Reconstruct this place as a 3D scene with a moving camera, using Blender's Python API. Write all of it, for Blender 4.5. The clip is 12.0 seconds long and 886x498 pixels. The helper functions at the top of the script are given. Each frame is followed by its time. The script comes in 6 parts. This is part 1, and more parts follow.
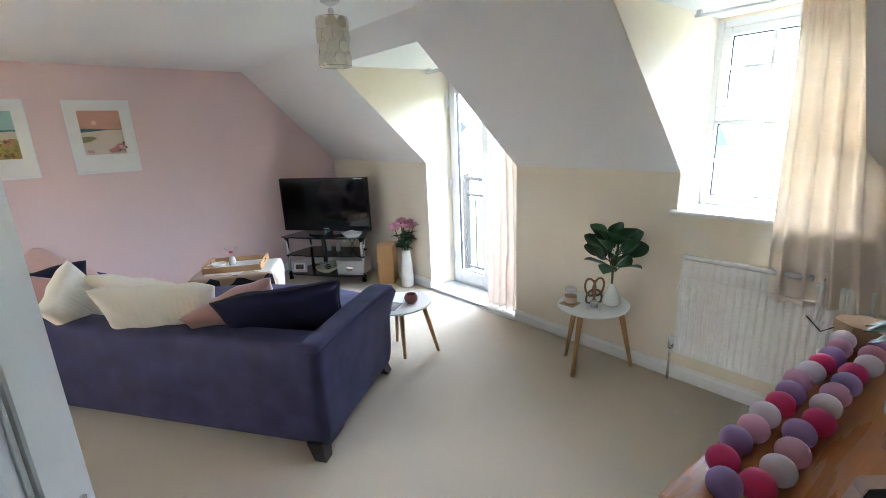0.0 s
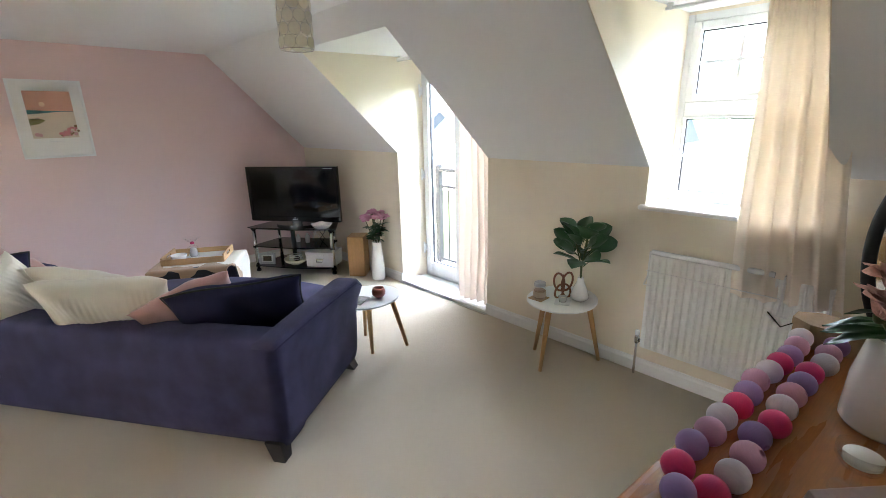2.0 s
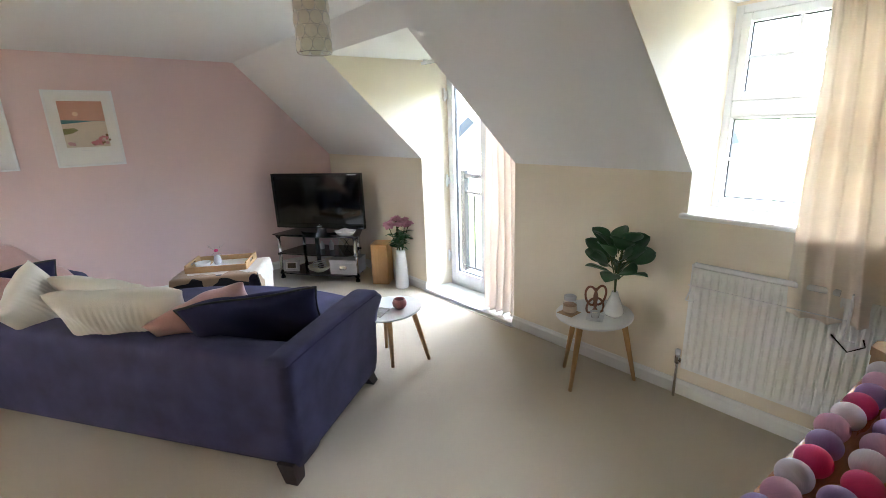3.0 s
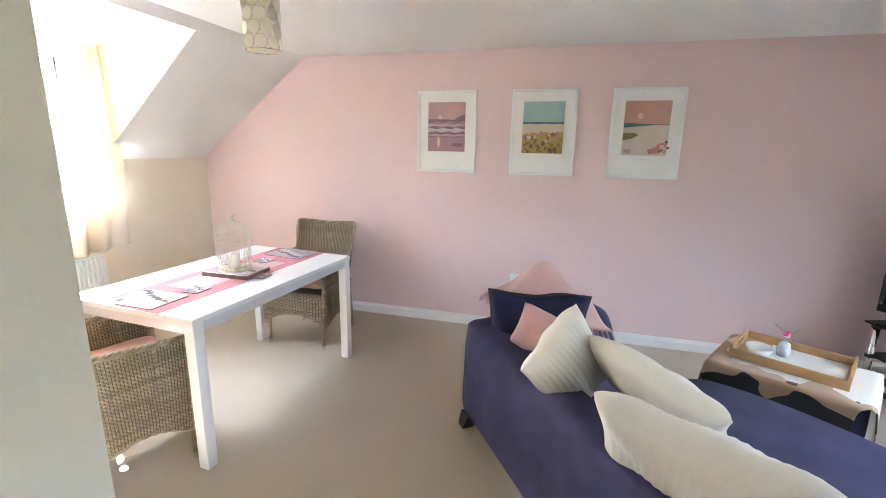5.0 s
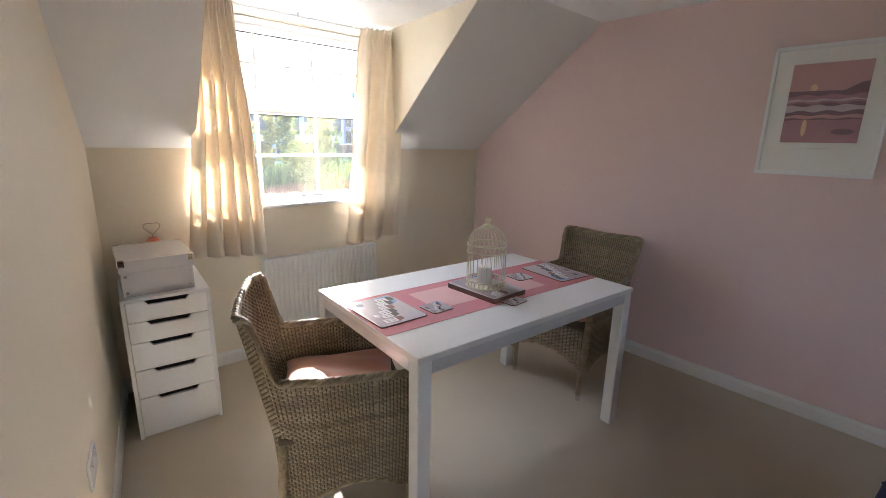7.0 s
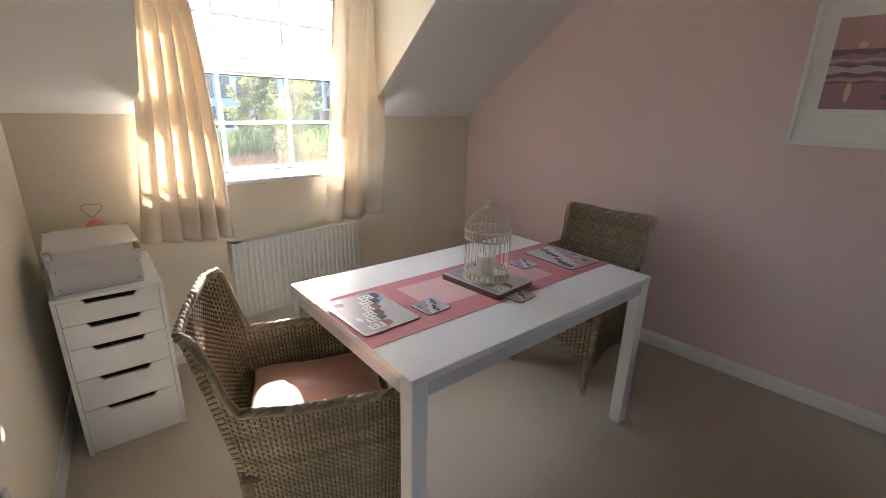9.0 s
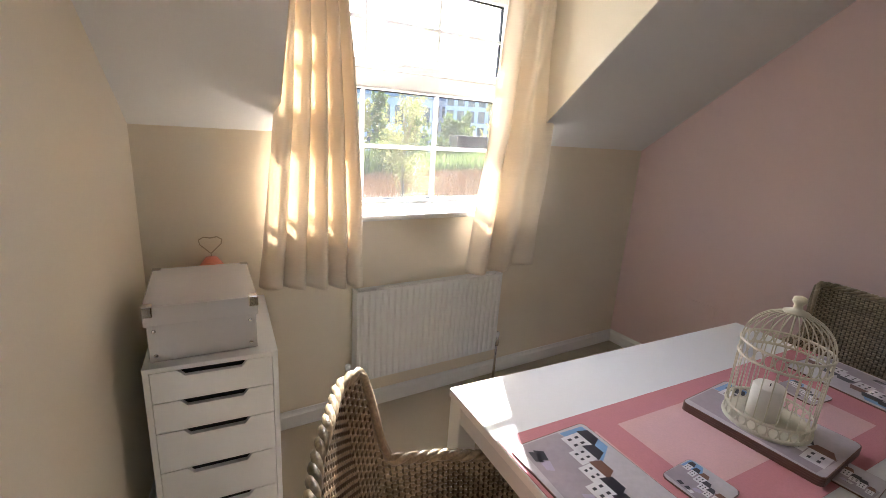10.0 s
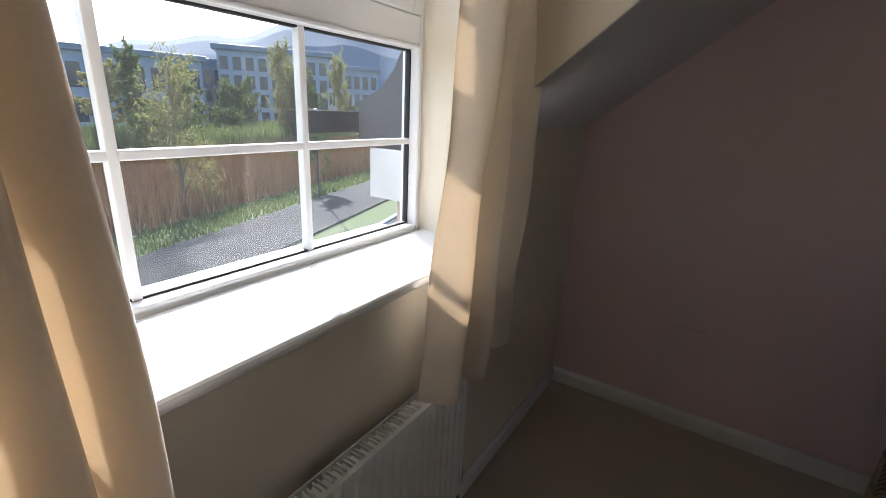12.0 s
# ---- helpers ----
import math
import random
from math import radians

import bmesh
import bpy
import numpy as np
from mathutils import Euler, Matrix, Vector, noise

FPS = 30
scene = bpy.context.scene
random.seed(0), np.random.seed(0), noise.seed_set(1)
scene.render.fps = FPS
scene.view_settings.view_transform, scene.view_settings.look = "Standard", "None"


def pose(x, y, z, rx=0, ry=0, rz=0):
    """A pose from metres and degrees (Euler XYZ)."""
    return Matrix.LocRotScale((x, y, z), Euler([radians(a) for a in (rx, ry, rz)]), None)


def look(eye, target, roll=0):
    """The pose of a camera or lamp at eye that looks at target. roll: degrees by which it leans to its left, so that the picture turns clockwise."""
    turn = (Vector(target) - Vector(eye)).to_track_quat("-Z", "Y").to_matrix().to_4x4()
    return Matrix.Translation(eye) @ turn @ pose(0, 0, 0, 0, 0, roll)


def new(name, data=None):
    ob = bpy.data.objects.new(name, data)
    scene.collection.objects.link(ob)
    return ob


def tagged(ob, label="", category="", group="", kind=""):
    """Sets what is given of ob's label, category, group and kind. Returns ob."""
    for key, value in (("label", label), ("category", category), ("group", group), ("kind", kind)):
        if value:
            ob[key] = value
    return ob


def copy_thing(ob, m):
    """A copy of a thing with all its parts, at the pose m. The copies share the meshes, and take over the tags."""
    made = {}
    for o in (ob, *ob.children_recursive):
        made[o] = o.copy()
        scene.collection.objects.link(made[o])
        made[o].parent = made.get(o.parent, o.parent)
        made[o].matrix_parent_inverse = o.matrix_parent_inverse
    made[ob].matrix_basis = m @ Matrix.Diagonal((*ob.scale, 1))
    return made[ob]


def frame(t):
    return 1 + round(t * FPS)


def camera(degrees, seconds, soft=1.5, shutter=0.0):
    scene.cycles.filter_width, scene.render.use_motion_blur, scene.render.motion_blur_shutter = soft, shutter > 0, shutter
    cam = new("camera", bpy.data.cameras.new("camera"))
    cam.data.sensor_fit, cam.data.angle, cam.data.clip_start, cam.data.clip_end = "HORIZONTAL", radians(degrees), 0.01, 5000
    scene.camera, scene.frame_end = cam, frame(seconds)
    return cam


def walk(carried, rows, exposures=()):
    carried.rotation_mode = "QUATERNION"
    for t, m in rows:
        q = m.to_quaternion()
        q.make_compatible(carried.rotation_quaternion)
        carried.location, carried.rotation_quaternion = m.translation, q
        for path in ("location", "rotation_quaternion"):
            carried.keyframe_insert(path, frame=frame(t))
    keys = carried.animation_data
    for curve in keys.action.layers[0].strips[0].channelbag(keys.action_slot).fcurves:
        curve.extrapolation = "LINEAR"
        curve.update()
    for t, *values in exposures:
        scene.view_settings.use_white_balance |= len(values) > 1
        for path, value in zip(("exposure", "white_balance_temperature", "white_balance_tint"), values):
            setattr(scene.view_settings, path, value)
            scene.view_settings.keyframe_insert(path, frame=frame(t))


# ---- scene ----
cam = camera(90.0, 12.0, soft=0.7)
PATH = [
    (0, (0.441, 0.49, 1.528), (1.699, 1.957, 1.013), -2.4),
    (0.5, (0.389, 0.49, 1.536), (1.662, 1.933, 0.99), -2.0),
    (1, (0.344, 0.464, 1.545), (1.632, 1.887, 0.985), -1.5),
    (1.5, (0.381, 0.464, 1.547), (1.695, 1.863, 0.985), -1.1),
    (2, (0.529, 0.496, 1.521), (1.852, 1.89, 0.965), -1.2),
    (2.5, (0.643, 0.5, 1.518), (1.946, 1.917, 0.976), -1.6),
    (2.7, (0.653, 0.508, 1.517), (1.945, 1.936, 0.978), -1.7),
    (4.5, (0.452, 1.636, 1.495), (0.523, 3.58, 1.032), -0.9),
    (5, (0.338, 2.041, 1.474), (-0.177, 3.921, 1.029), 1.1),
    (5.5, (0.141, 2.394, 1.476), (-0.916, 4.038, 1.048), 0.7),
    (6, (-0.113, 2.67, 1.482), (-1.614, 3.932, 1.089), 0.8),
    (6.5, (-0.287, 2.77, 1.445), (-1.824, 3.982, 1.038), 0.5),
    (7, (-0.143, 2.655, 1.416), (-1.592, 3.949, 0.941), 1.3),
    (9, (-0.394, 2.831, 1.412), (-1.767, 4.151, 0.802), 1.5),
    (9.5, (-0.709, 2.958, 1.411), (-2.313, 4.014, 0.853), 4.1),
    (10, (-1.1, 2.935, 1.392), (-2.748, 3.955, 0.873), 3.8),
    (10.5, (-1.469, 2.962, 1.42), (-3.012, 4.175, 0.942), 0.1),
    (11, (-1.811, 3.116, 1.39), (-3.097, 4.566, 0.895), -0.9),
    (11.5, (-2.065, 3.214, 1.351), (-3.094, 4.846, 0.824), 0.3),
    (12, (-2.344, 3.417, 1.395), (-3.375, 5.021, 0.792), 2.8),
]
EXPOSURES = [(0.0, 4.85, 5750, 10), (0.5, 4.85, 5850, 11), (1.5, 4.82, 6050, 12), (2.5, 4.68, 6100, 12), (4.5, 4.98, 6000, 12), (5.0, 5.2, 5800, 11), (5.5, 4.1, 5450, 11), (6.0, 3.75, 5700, 12), (6.5, 3.55, 5850, 13), (9.5, 3.28, 6150, 14), (10.5, 2.9, 6250, 15), (11.0, 2.2, 6200, 14), (11.5, 1.6, 6000, 13), (12.0, 1.38, 5800, 12)]
walk(cam, [(t, look(eye, target, roll)) for t, eye, target, roll in PATH], EXPOSURES)

# ---- world and sun ----
SUN_TO = Vector((-0.85, 0.53, 0.655)).normalized()
world = bpy.data.worlds.new("daylight")
scene.world = world
world.use_nodes = True
wn = world.node_tree.nodes
sky = wn.new("ShaderNodeTexSky")
sky.sky_type, sky.sun_disc = "NISHITA", False
sky.sun_elevation = math.asin(SUN_TO.z)
sky.sun_rotation = math.atan2(SUN_TO.x, SUN_TO.y)
sky.air_density, sky.dust_density, sky.ozone_density = 1.0, 1.6, 1.0
wn["Background"].inputs["Strength"].default_value = 0.13
world.node_tree.links.new(sky.outputs["Color"], wn["Background"].inputs["Color"])
sun_data = bpy.data.lights.new("sun", "SUN")
sun_data.energy, sun_data.angle, sun_data.color = 5.0, radians(0.5), (1.0, 0.95, 0.88)
sun = new("sun", sun_data)
sun.matrix_world = look(SUN_TO * 30, (0, 0, 0))


def sky_lamp(name, place, target, w, h, watts):
    """Light of the open sky above a window, coming in through its panes."""
    d = bpy.data.lights.new(name, "AREA")
    d.shape, d.size, d.size_y, d.energy, d.color = "RECTANGLE", w, h, watts, (0.90, 0.95, 1.0)
    new(name, d).matrix_world = look(place, target)


sky_lamp("sky_lamp_east", (7.5, 2.0, 4.6), (3.0, 2.1, 1.2), 14.0, 4.4, 300)
sky_lamp("sky_lamp_west", (-6.2, 4.0, 4.3), (-1.0, 3.7, 1.3), 3.2, 1.6, 52)

# ---- materials ----
def mat(name, color, rough=0.6, metal=0.0, var=0.08, scale=6.0, fine=90.0, bump=0.1, dark=None, coat=0.0, sheen=0.0, spec=0.5, island=0.0, stretch=None, mottle=0.5):
    """A surface with variation at two scales: stains and grain, with fine relief."""
    m = bpy.data.materials.new(name)
    m.use_nodes = True
    nt = m.node_tree
    b = nt.nodes["Principled BSDF"]
    co = nt.nodes.new("ShaderNodeTexCoord")
    mp = nt.nodes.new("ShaderNodeMapping")
    if stretch:
        mp.inputs["Scale"].default_value = stretch
    nt.links.new(co.outputs["Object"], mp.inputs["Vector"])
    n1, n2 = nt.nodes.new("ShaderNodeTexNoise"), nt.nodes.new("ShaderNodeTexNoise")
    n1.inputs["Scale"].default_value, n1.inputs["Detail"].default_value = scale, 5
    n2.inputs["Scale"].default_value, n2.inputs["Detail"].default_value = fine, 3
    for n in (n1, n2):
        nt.links.new(mp.outputs["Vector"], n.inputs["Vector"])
    add = nt.nodes.new("ShaderNodeMix")
    add.data_type = "FLOAT"
    add.inputs["Factor"].default_value = mottle
    nt.links.new(n2.outputs["Fac"], add.inputs[2])
    nt.links.new(n1.outputs["Fac"], add.inputs[3])
    ramp = nt.nodes.new("ShaderNodeMapRange")
    ramp.inputs["From Min"].default_value, ramp.inputs["From Max"].default_value = 0.3, 0.7
    nt.links.new(add.outputs[0], ramp.inputs["Value"])
    mix = nt.nodes.new("ShaderNodeMix")
    mix.data_type = "RGBA"
    lo = dark if dark else tuple(c * (1 - 2 * var) for c in color)
    mix.inputs["A"].default_value = (*lo, 1)
    mix.inputs["B"].default_value = (*color, 1)
    nt.links.new(ramp.outputs["Result"], mix.inputs["Factor"])
    out = mix.outputs["Result"]
    if island:
        geo = nt.nodes.new("ShaderNodeNewGeometry")
        hsv = nt.nodes.new("ShaderNodeHueSaturation")
        mr = nt.nodes.new("ShaderNodeMapRange")
        mr.inputs["To Min"].default_value, mr.inputs["To Max"].default_value = 1 - island, 1 + island
        nt.links.new(geo.outputs["Random Per Island"], mr.inputs["Value"])
        nt.links.new(mr.outputs["Result"], hsv.inputs["Value"])
        nt.links.new(out, hsv.inputs["Color"])
        out = hsv.outputs["Color"]
    nt.links.new(out, b.inputs["Base Color"])
    rr = nt.nodes.new("ShaderNodeMapRange")
    rr.inputs["To Min"].default_value, rr.inputs["To Max"].default_value = max(0.02, rough - 0.06), min(1, rough + 0.06)
    nt.links.new(n1.outputs["Fac"], rr.inputs["Value"])
    nt.links.new(rr.outputs["Result"], b.inputs["Roughness"])
    b.inputs["Metallic"].default_value = metal
    b.inputs["Coat Weight"].default_value = coat
    b.inputs["Sheen Weight"].default_value = sheen
    b.inputs["Specular IOR Level"].default_value = spec
    if bump:
        bp = nt.nodes.new("ShaderNodeBump")
        bp.inputs["Strength"].default_value, bp.inputs["Distance"].default_value = bump, 0.004
        nt.links.new(n2.outputs["Fac"], bp.inputs["Height"])
        nt.links.new(bp.outputs["Normal"], b.inputs["Normal"])
    return m


def glass(name, color=(1, 1, 1), rough=0.0, veil=0.0):
    """Window and bottle glass: clear, with a gloss that grows at grazing angles."""
    m = bpy.data.materials.new(name)
    m.use_nodes = True
    nt = m.node_tree
    nt.nodes.remove(nt.nodes["Principled BSDF"])
    out = nt.nodes["Material Output"]
    tr, gl, mx, lw, pw, ml = (nt.nodes.new("ShaderNode" + k) for k in ("BsdfTransparent", "BsdfGlossy", "MixShader", "LayerWeight", "Math", "Math"))
    pw.operation, ml.operation = "POWER", "MULTIPLY_ADD"
    pw.inputs[1].default_value, ml.inputs[1].default_value, ml.inputs[2].default_value = 5.0, 0.5, 0.025
    lw.inputs["Blend"].default_value = 0.5
    tr.inputs["Color"].default_value = (*color, 1)
    gl.inputs["Roughness"].default_value = rough
    nt.links.new(lw.outputs["Facing"], pw.inputs[0])
    nt.links.new(pw.outputs[0], ml.inputs[0])
    nt.links.new(ml.outputs[0], mx.inputs[0])
    nt.links.new(tr.outputs[0], mx.inputs[1])
    nt.links.new(gl.outputs[0], mx.inputs[2])
    # translucent film mixed in to imitate haze and glare over the view
    if veil:
        veil_bsdf, film = nt.nodes.new("ShaderNodeBsdfTranslucent"), nt.nodes.new("ShaderNodeMixShader")
        film.inputs[0].default_value = veil
        nt.links.new(mx.outputs[0], film.inputs[1])
        nt.links.new(veil_bsdf.outputs[0], film.inputs[2])
        mx = film
    nt.links.new(mx.outputs[0], out.inputs[0])
    return m


def cloth_through(name, color, amount=0.45, rough=0.5, sheen=0.3, scale=3.0):
    """Curtain cloth: a satin weave with slubs that lets light through."""
    m = mat(name, color, rough, var=0.05, scale=scale, fine=60, bump=0.15, sheen=sheen, stretch=(1, 1, 6))
    nt = m.node_tree
    b = nt.nodes["Principled BSDF"]
    t, mx = nt.nodes.new("ShaderNodeBsdfTranslucent"), nt.nodes.new("ShaderNodeMixShader")
    t.inputs["Color"].default_value = (color[0], color[1] * 0.96, color[2] * 0.88, 1)
    mx.inputs[0].default_value = amount
    nt.links.new(b.outputs[0], mx.inputs[1])
    nt.links.new(t.outputs[0], mx.inputs[2])
    nt.links.new(mx.outputs[0], nt.nodes["Material Output"].inputs[0])
    return m


CREAM = mat("cream wall paint", (0.84, 0.755, 0.61), 0.75, var=0.02, scale=1.5, fine=220, bump=0.06)
PINK = mat("pink wall paint", (0.79, 0.605, 0.59), 0.75, var=0.02, scale=1.5, fine=220, bump=0.06)
CEIL = mat("white ceiling paint", (0.85, 0.845, 0.825), 0.85, var=0.02, scale=1.2, fine=200, bump=0.06)
GLOSSW = mat("white gloss woodwork", (0.84, 0.83, 0.80), 0.32, var=0.02, scale=3, fine=60, bump=0.04)
DOORW = mat("white door paint with pressed grain", (0.80, 0.80, 0.79), 0.42, var=0.015, scale=4, fine=45, bump=0.09, stretch=(6, 6, 0.5))
UPVC = mat("white window plastic", (0.86, 0.86, 0.86), 0.25, var=0.015, scale=3, fine=40, bump=0.0)
CARPET = mat("beige carpet", (0.60, 0.515, 0.39), 0.95, var=0.09, scale=1.3, fine=420, bump=0.9, sheen=0.25, mottle=0.45)
RADW = mat("radiator enamel", (0.86, 0.86, 0.83), 0.3, var=0.015, bump=0.0)
CHROME = mat("chrome", (0.75, 0.75, 0.76), 0.12, 1.0, var=0.03, bump=0.0)
BRASS = mat("worn brass valve", (0.6, 0.5, 0.36), 0.3, 1.0, var=0.1, bump=0.05)
PANE = glass("window glass")
# west panes: the veil imitates haze over the view outside
VEILED = glass("window glass with added haze film", veil=0.010)
CLEAR = glass("clear glass", (0.97, 0.98, 0.98))
SATIN = cloth_through("cream satin curtain", (0.94, 0.86, 0.75), 0.30)
LINED = cloth_through("lined cream curtain", (0.94, 0.87, 0.79), 0.28)
BLUSH = cloth_through("blush curtain", (0.86, 0.80, 0.77), 0.42)
NAVY = mat("navy velvet upholstery", (0.046, 0.041, 0.104), 0.85, scale=6.5, fine=300, bump=0.35, sheen=0.02, mottle=0.92, dark=(0.014, 0.012, 0.042))
NAVYD = mat("dark navy cushion cloth", (0.026, 0.023, 0.066), 0.85, var=0.2, scale=9, fine=260, bump=0.4, sheen=0.02, spec=0.25)
PINKC = mat("dusky pink velvet", (0.58, 0.31, 0.27), 0.7, var=0.14, scale=8, fine=240, bump=0.3, sheen=0.5)
PALEPINK = mat("pale pink knit throw", (0.66, 0.40, 0.345), 0.9, var=0.1, scale=10, fine=200, bump=0.6, sheen=0.4)
CORD = mat("cream corduroy", (0.80, 0.74, 0.62), 0.85, var=0.05, scale=5, fine=240, bump=0.3, sheen=0.3)
OAK = mat("light oak", (0.58, 0.33, 0.13), 0.45, var=0.12, scale=5, fine=40, bump=0.1, stretch=(8, 8, 0.8))
BAMBOO = mat("bamboo tray", (0.62, 0.38, 0.18), 0.5, var=0.1, scale=6, fine=50, bump=0.1, stretch=(1, 7, 7))
PINE = mat("orange varnished pine", (0.52, 0.20, 0.06), 0.28, var=0.16, scale=3, fine=30, bump=0.06, stretch=(0.7, 8, 8), coat=0.3)
WHITEL = mat("white lacquer", (0.84, 0.84, 0.84), 0.3, var=0.012, scale=3, bump=0.02)
GREYALU = mat("silver painted steel", (0.72, 0.73, 0.75), 0.35, 0.3, var=0.03, bump=0.0)
BLACKG = mat("black gloss plastic", (0.006, 0.006, 0.007), 0.12, var=0.1, bump=0.0)
SCREEN = mat("dark screen glass", (0.004, 0.004, 0.005), 0.08, var=0.05, bump=0.0)
BLACKM = mat("matt black board", (0.018, 0.017, 0.017), 0.6, var=0.12, fine=120, bump=0.1)
SMOKE = mat("black glass shelf", (0.006, 0.007, 0.008), 0.05, var=0.05, bump=0.0)
CERAM = mat("white glazed ceramic", (0.83, 0.82, 0.80), 0.15, var=0.015, scale=4, bump=0.02, coat=0.3)
PAPER = mat("white mount board", (0.86, 0.85, 0.82), 0.8, var=0.01, fine=300, bump=0.05)
WICKER = mat("brown grey wicker", (0.42, 0.335, 0.21), 0.36, var=0.25, scale=30, fine=120, bump=0.3, island=0.28, dark=(0.15, 0.112, 0.066))
# crevice shade behind the strands is put into this dark brown
WICKERIN = mat("wicker core in crevice shade colour", (0.13, 0.10, 0.06), 0.8, var=0.2, fine=150, bump=0.3)
LEAF = mat("waxy green leaf", (0.045, 0.125, 0.045), 0.38, var=0.2, scale=14, fine=60, bump=0.15, island=0.2)
STEM = mat("green stem", (0.10, 0.13, 0.05), 0.6, var=0.15, bump=0.1)
ROSE = mat("pink silk rose", (0.78, 0.36, 0.48), 0.7, var=0.2, scale=20, fine=120, bump=0.2)
PEACH = mat("peach silk peony", (0.86, 0.44, 0.36), 0.7, var=0.2, scale=20, fine=120, bump=0.2)
SHELL = cloth_through("capiz shell disc", (0.88, 0.86, 0.79), 0.5, 0.3, 0.0, 25)
SILVER = mat("silver grey box board", (0.64, 0.62, 0.63), 0.22, 0.0, var=0.012, scale=3, fine=80, bump=0.02, coat=0.5)
CREAMIRON = mat("cream painted wire", (0.74, 0.68, 0.53), 0.5, var=0.08, fine=90, bump=0.2)
WAX = mat("white candle wax", (0.85, 0.80, 0.72), 0.5, var=0.03, bump=0.05)
KRAFT = mat("kraft board", (0.50, 0.34, 0.20), 0.8, var=0.08, fine=120, bump=0.1)
DARKWOOD = mat("dark stained leg wood", (0.03, 0.022, 0.02), 0.4, var=0.2, bump=0.05)


# ---- builders ----
def part(name, bm, material, parent=None, label="", m=None, smooth=False, mats=()):
    """Links a bmesh as one mesh object, under a thing or a part."""
    me = bpy.data.meshes.new(name)
    bmesh.ops.recalc_face_normals(bm, faces=bm.faces[:])
    bm.to_mesh(me)
    bm.free()
    for k in (material, *mats):
        me.materials.append(k)
    if smooth:
        me.polygons.foreach_set("use_smooth", [True] * len(me.polygons))
    ob = new(name, me)
    if parent:
        ob.parent = parent
    if m is not None:
        ob.matrix_basis = m
    if label:
        ob["label"] = label
    return ob


def part_of(name, me, parent, m):
    """Another object on a mesh that exists already."""
    ob = new(name, me)
    ob.parent = parent
    ob.matrix_basis = m
    return ob


def thing(name, m, label, category, group=""):
    ob = new(name)
    ob.empty_display_size = 0.1
    ob.matrix_basis = m
    return tagged(ob, label, category, group)


def setting(name, bm, material, label="", mats=()):
    return tagged(part(name, bm, material, mats=mats), label, kind="structure")


def box(bm, x0, y0, z0, x1, y1, z1, bev=0.0, seg=2, m=None):
    """A box between two corners, its edges rounded by bev."""
    c = Matrix.Translation(((x0 + x1) / 2, (y0 + y1) / 2, (z0 + z1) / 2)) @ Matrix.Diagonal((abs(x1 - x0), abs(y1 - y0), abs(z1 - z0), 1))
    t = bmesh.new()
    bmesh.ops.create_cube(t, size=1, matrix=c)
    if bev:
        bmesh.ops.bevel(t, geom=t.edges[:], offset=bev, segments=seg, affect="EDGES", profile=0.5)
    return join(bm, t, m)


def join(bm, t, m=None):
    if m is not None:
        bmesh.ops.transform(t, matrix=m, verts=t.verts[:])
    me = bpy.data.meshes.new("tmp")
    t.to_mesh(me)
    t.free()
    bm.from_mesh(me)
    bpy.data.meshes.remove(me)
    return bm


def B(*a, **k):
    return box(bmesh.new(), *a, **k)


def prism(bm, pts, axis, a, b):
    """A polygon in the plane across axis, drawn out from a to b along it."""
    def place(p, q):
        return {"x": (q, p[0], p[1]), "y": (p[0], q, p[1]), "z": (p[0], p[1], q)}[axis]
    lo, hi = [bm.verts.new(place(p, a)) for p in pts], [bm.verts.new(place(p, b)) for p in pts]
    n = len(pts)
    bm.faces.new(lo)
    bm.faces.new(hi)
    for i in range(n):
        bm.faces.new((lo[i], lo[(i + 1) % n], hi[(i + 1) % n], hi[i]))
    return bm


def lathe(bm, prof, seg=32, m=None, squash=None):
    """Turns a profile of (radius, height) round z."""
    t = bmesh.new()
    rings = []
    for r, z in prof:
        if r < 1e-5:
            rings.append([t.verts.new((0, 0, z))])
        else:
            rings.append([t.verts.new((r * math.cos(2 * math.pi * i / seg), r * math.sin(2 * math.pi * i / seg), z)) for i in range(seg)])
    for a, b in zip(rings, rings[1:]):
        for i in range(seg):
            j = (i + 1) % seg
            if len(a) == 1 and len(b) == 1:
                continue
            if len(a) == 1:
                t.faces.new((a[0], b[i], b[j]))
            elif len(b) == 1:
                t.faces.new((a[i], a[j], b[0]))
            else:
                t.faces.new((a[i], a[j], b[j], b[i]))
    return join(bm, t, m)


def tube(bm, pts, r, seg=8, closed=False, r2=None):
    """A round bar along points, tapering to r2."""
    pts = [Vector(p) for p in pts]
    n = len(pts)
    rings, up = [], None
    for i, p in enumerate(pts):
        a = pts[i - 1] if i or closed else p
        b = pts[(i + 1) % n] if i < n - 1 or closed else p
        d = (b - a).normalized()
        if up is None:
            up = d.orthogonal().normalized()
        up = (up - d * up.dot(d)).normalized()
        side = d.cross(up)
        rr = r if r2 is None else r + (r2 - r) * i / max(1, n - 1)
        rings.append([bm.verts.new(p + (up * math.cos(2 * math.pi * k / seg) + side * math.sin(2 * math.pi * k / seg)) * rr) for k in range(seg)])
    for i in range(n if closed else n - 1):
        a, b = rings[i], rings[(i + 1) % n]
        for k in range(seg):
            bm.faces.new((a[k], a[(k + 1) % seg], b[(k + 1) % seg], b[k]))
    if not closed:
        bm.faces.new(rings[0])
        bm.faces.new(rings[-1][::-1])
    return bm


def T(*pts, r=0.01, seg=8, **k):
    return tube(bmesh.new(), pts, r, seg, **k)


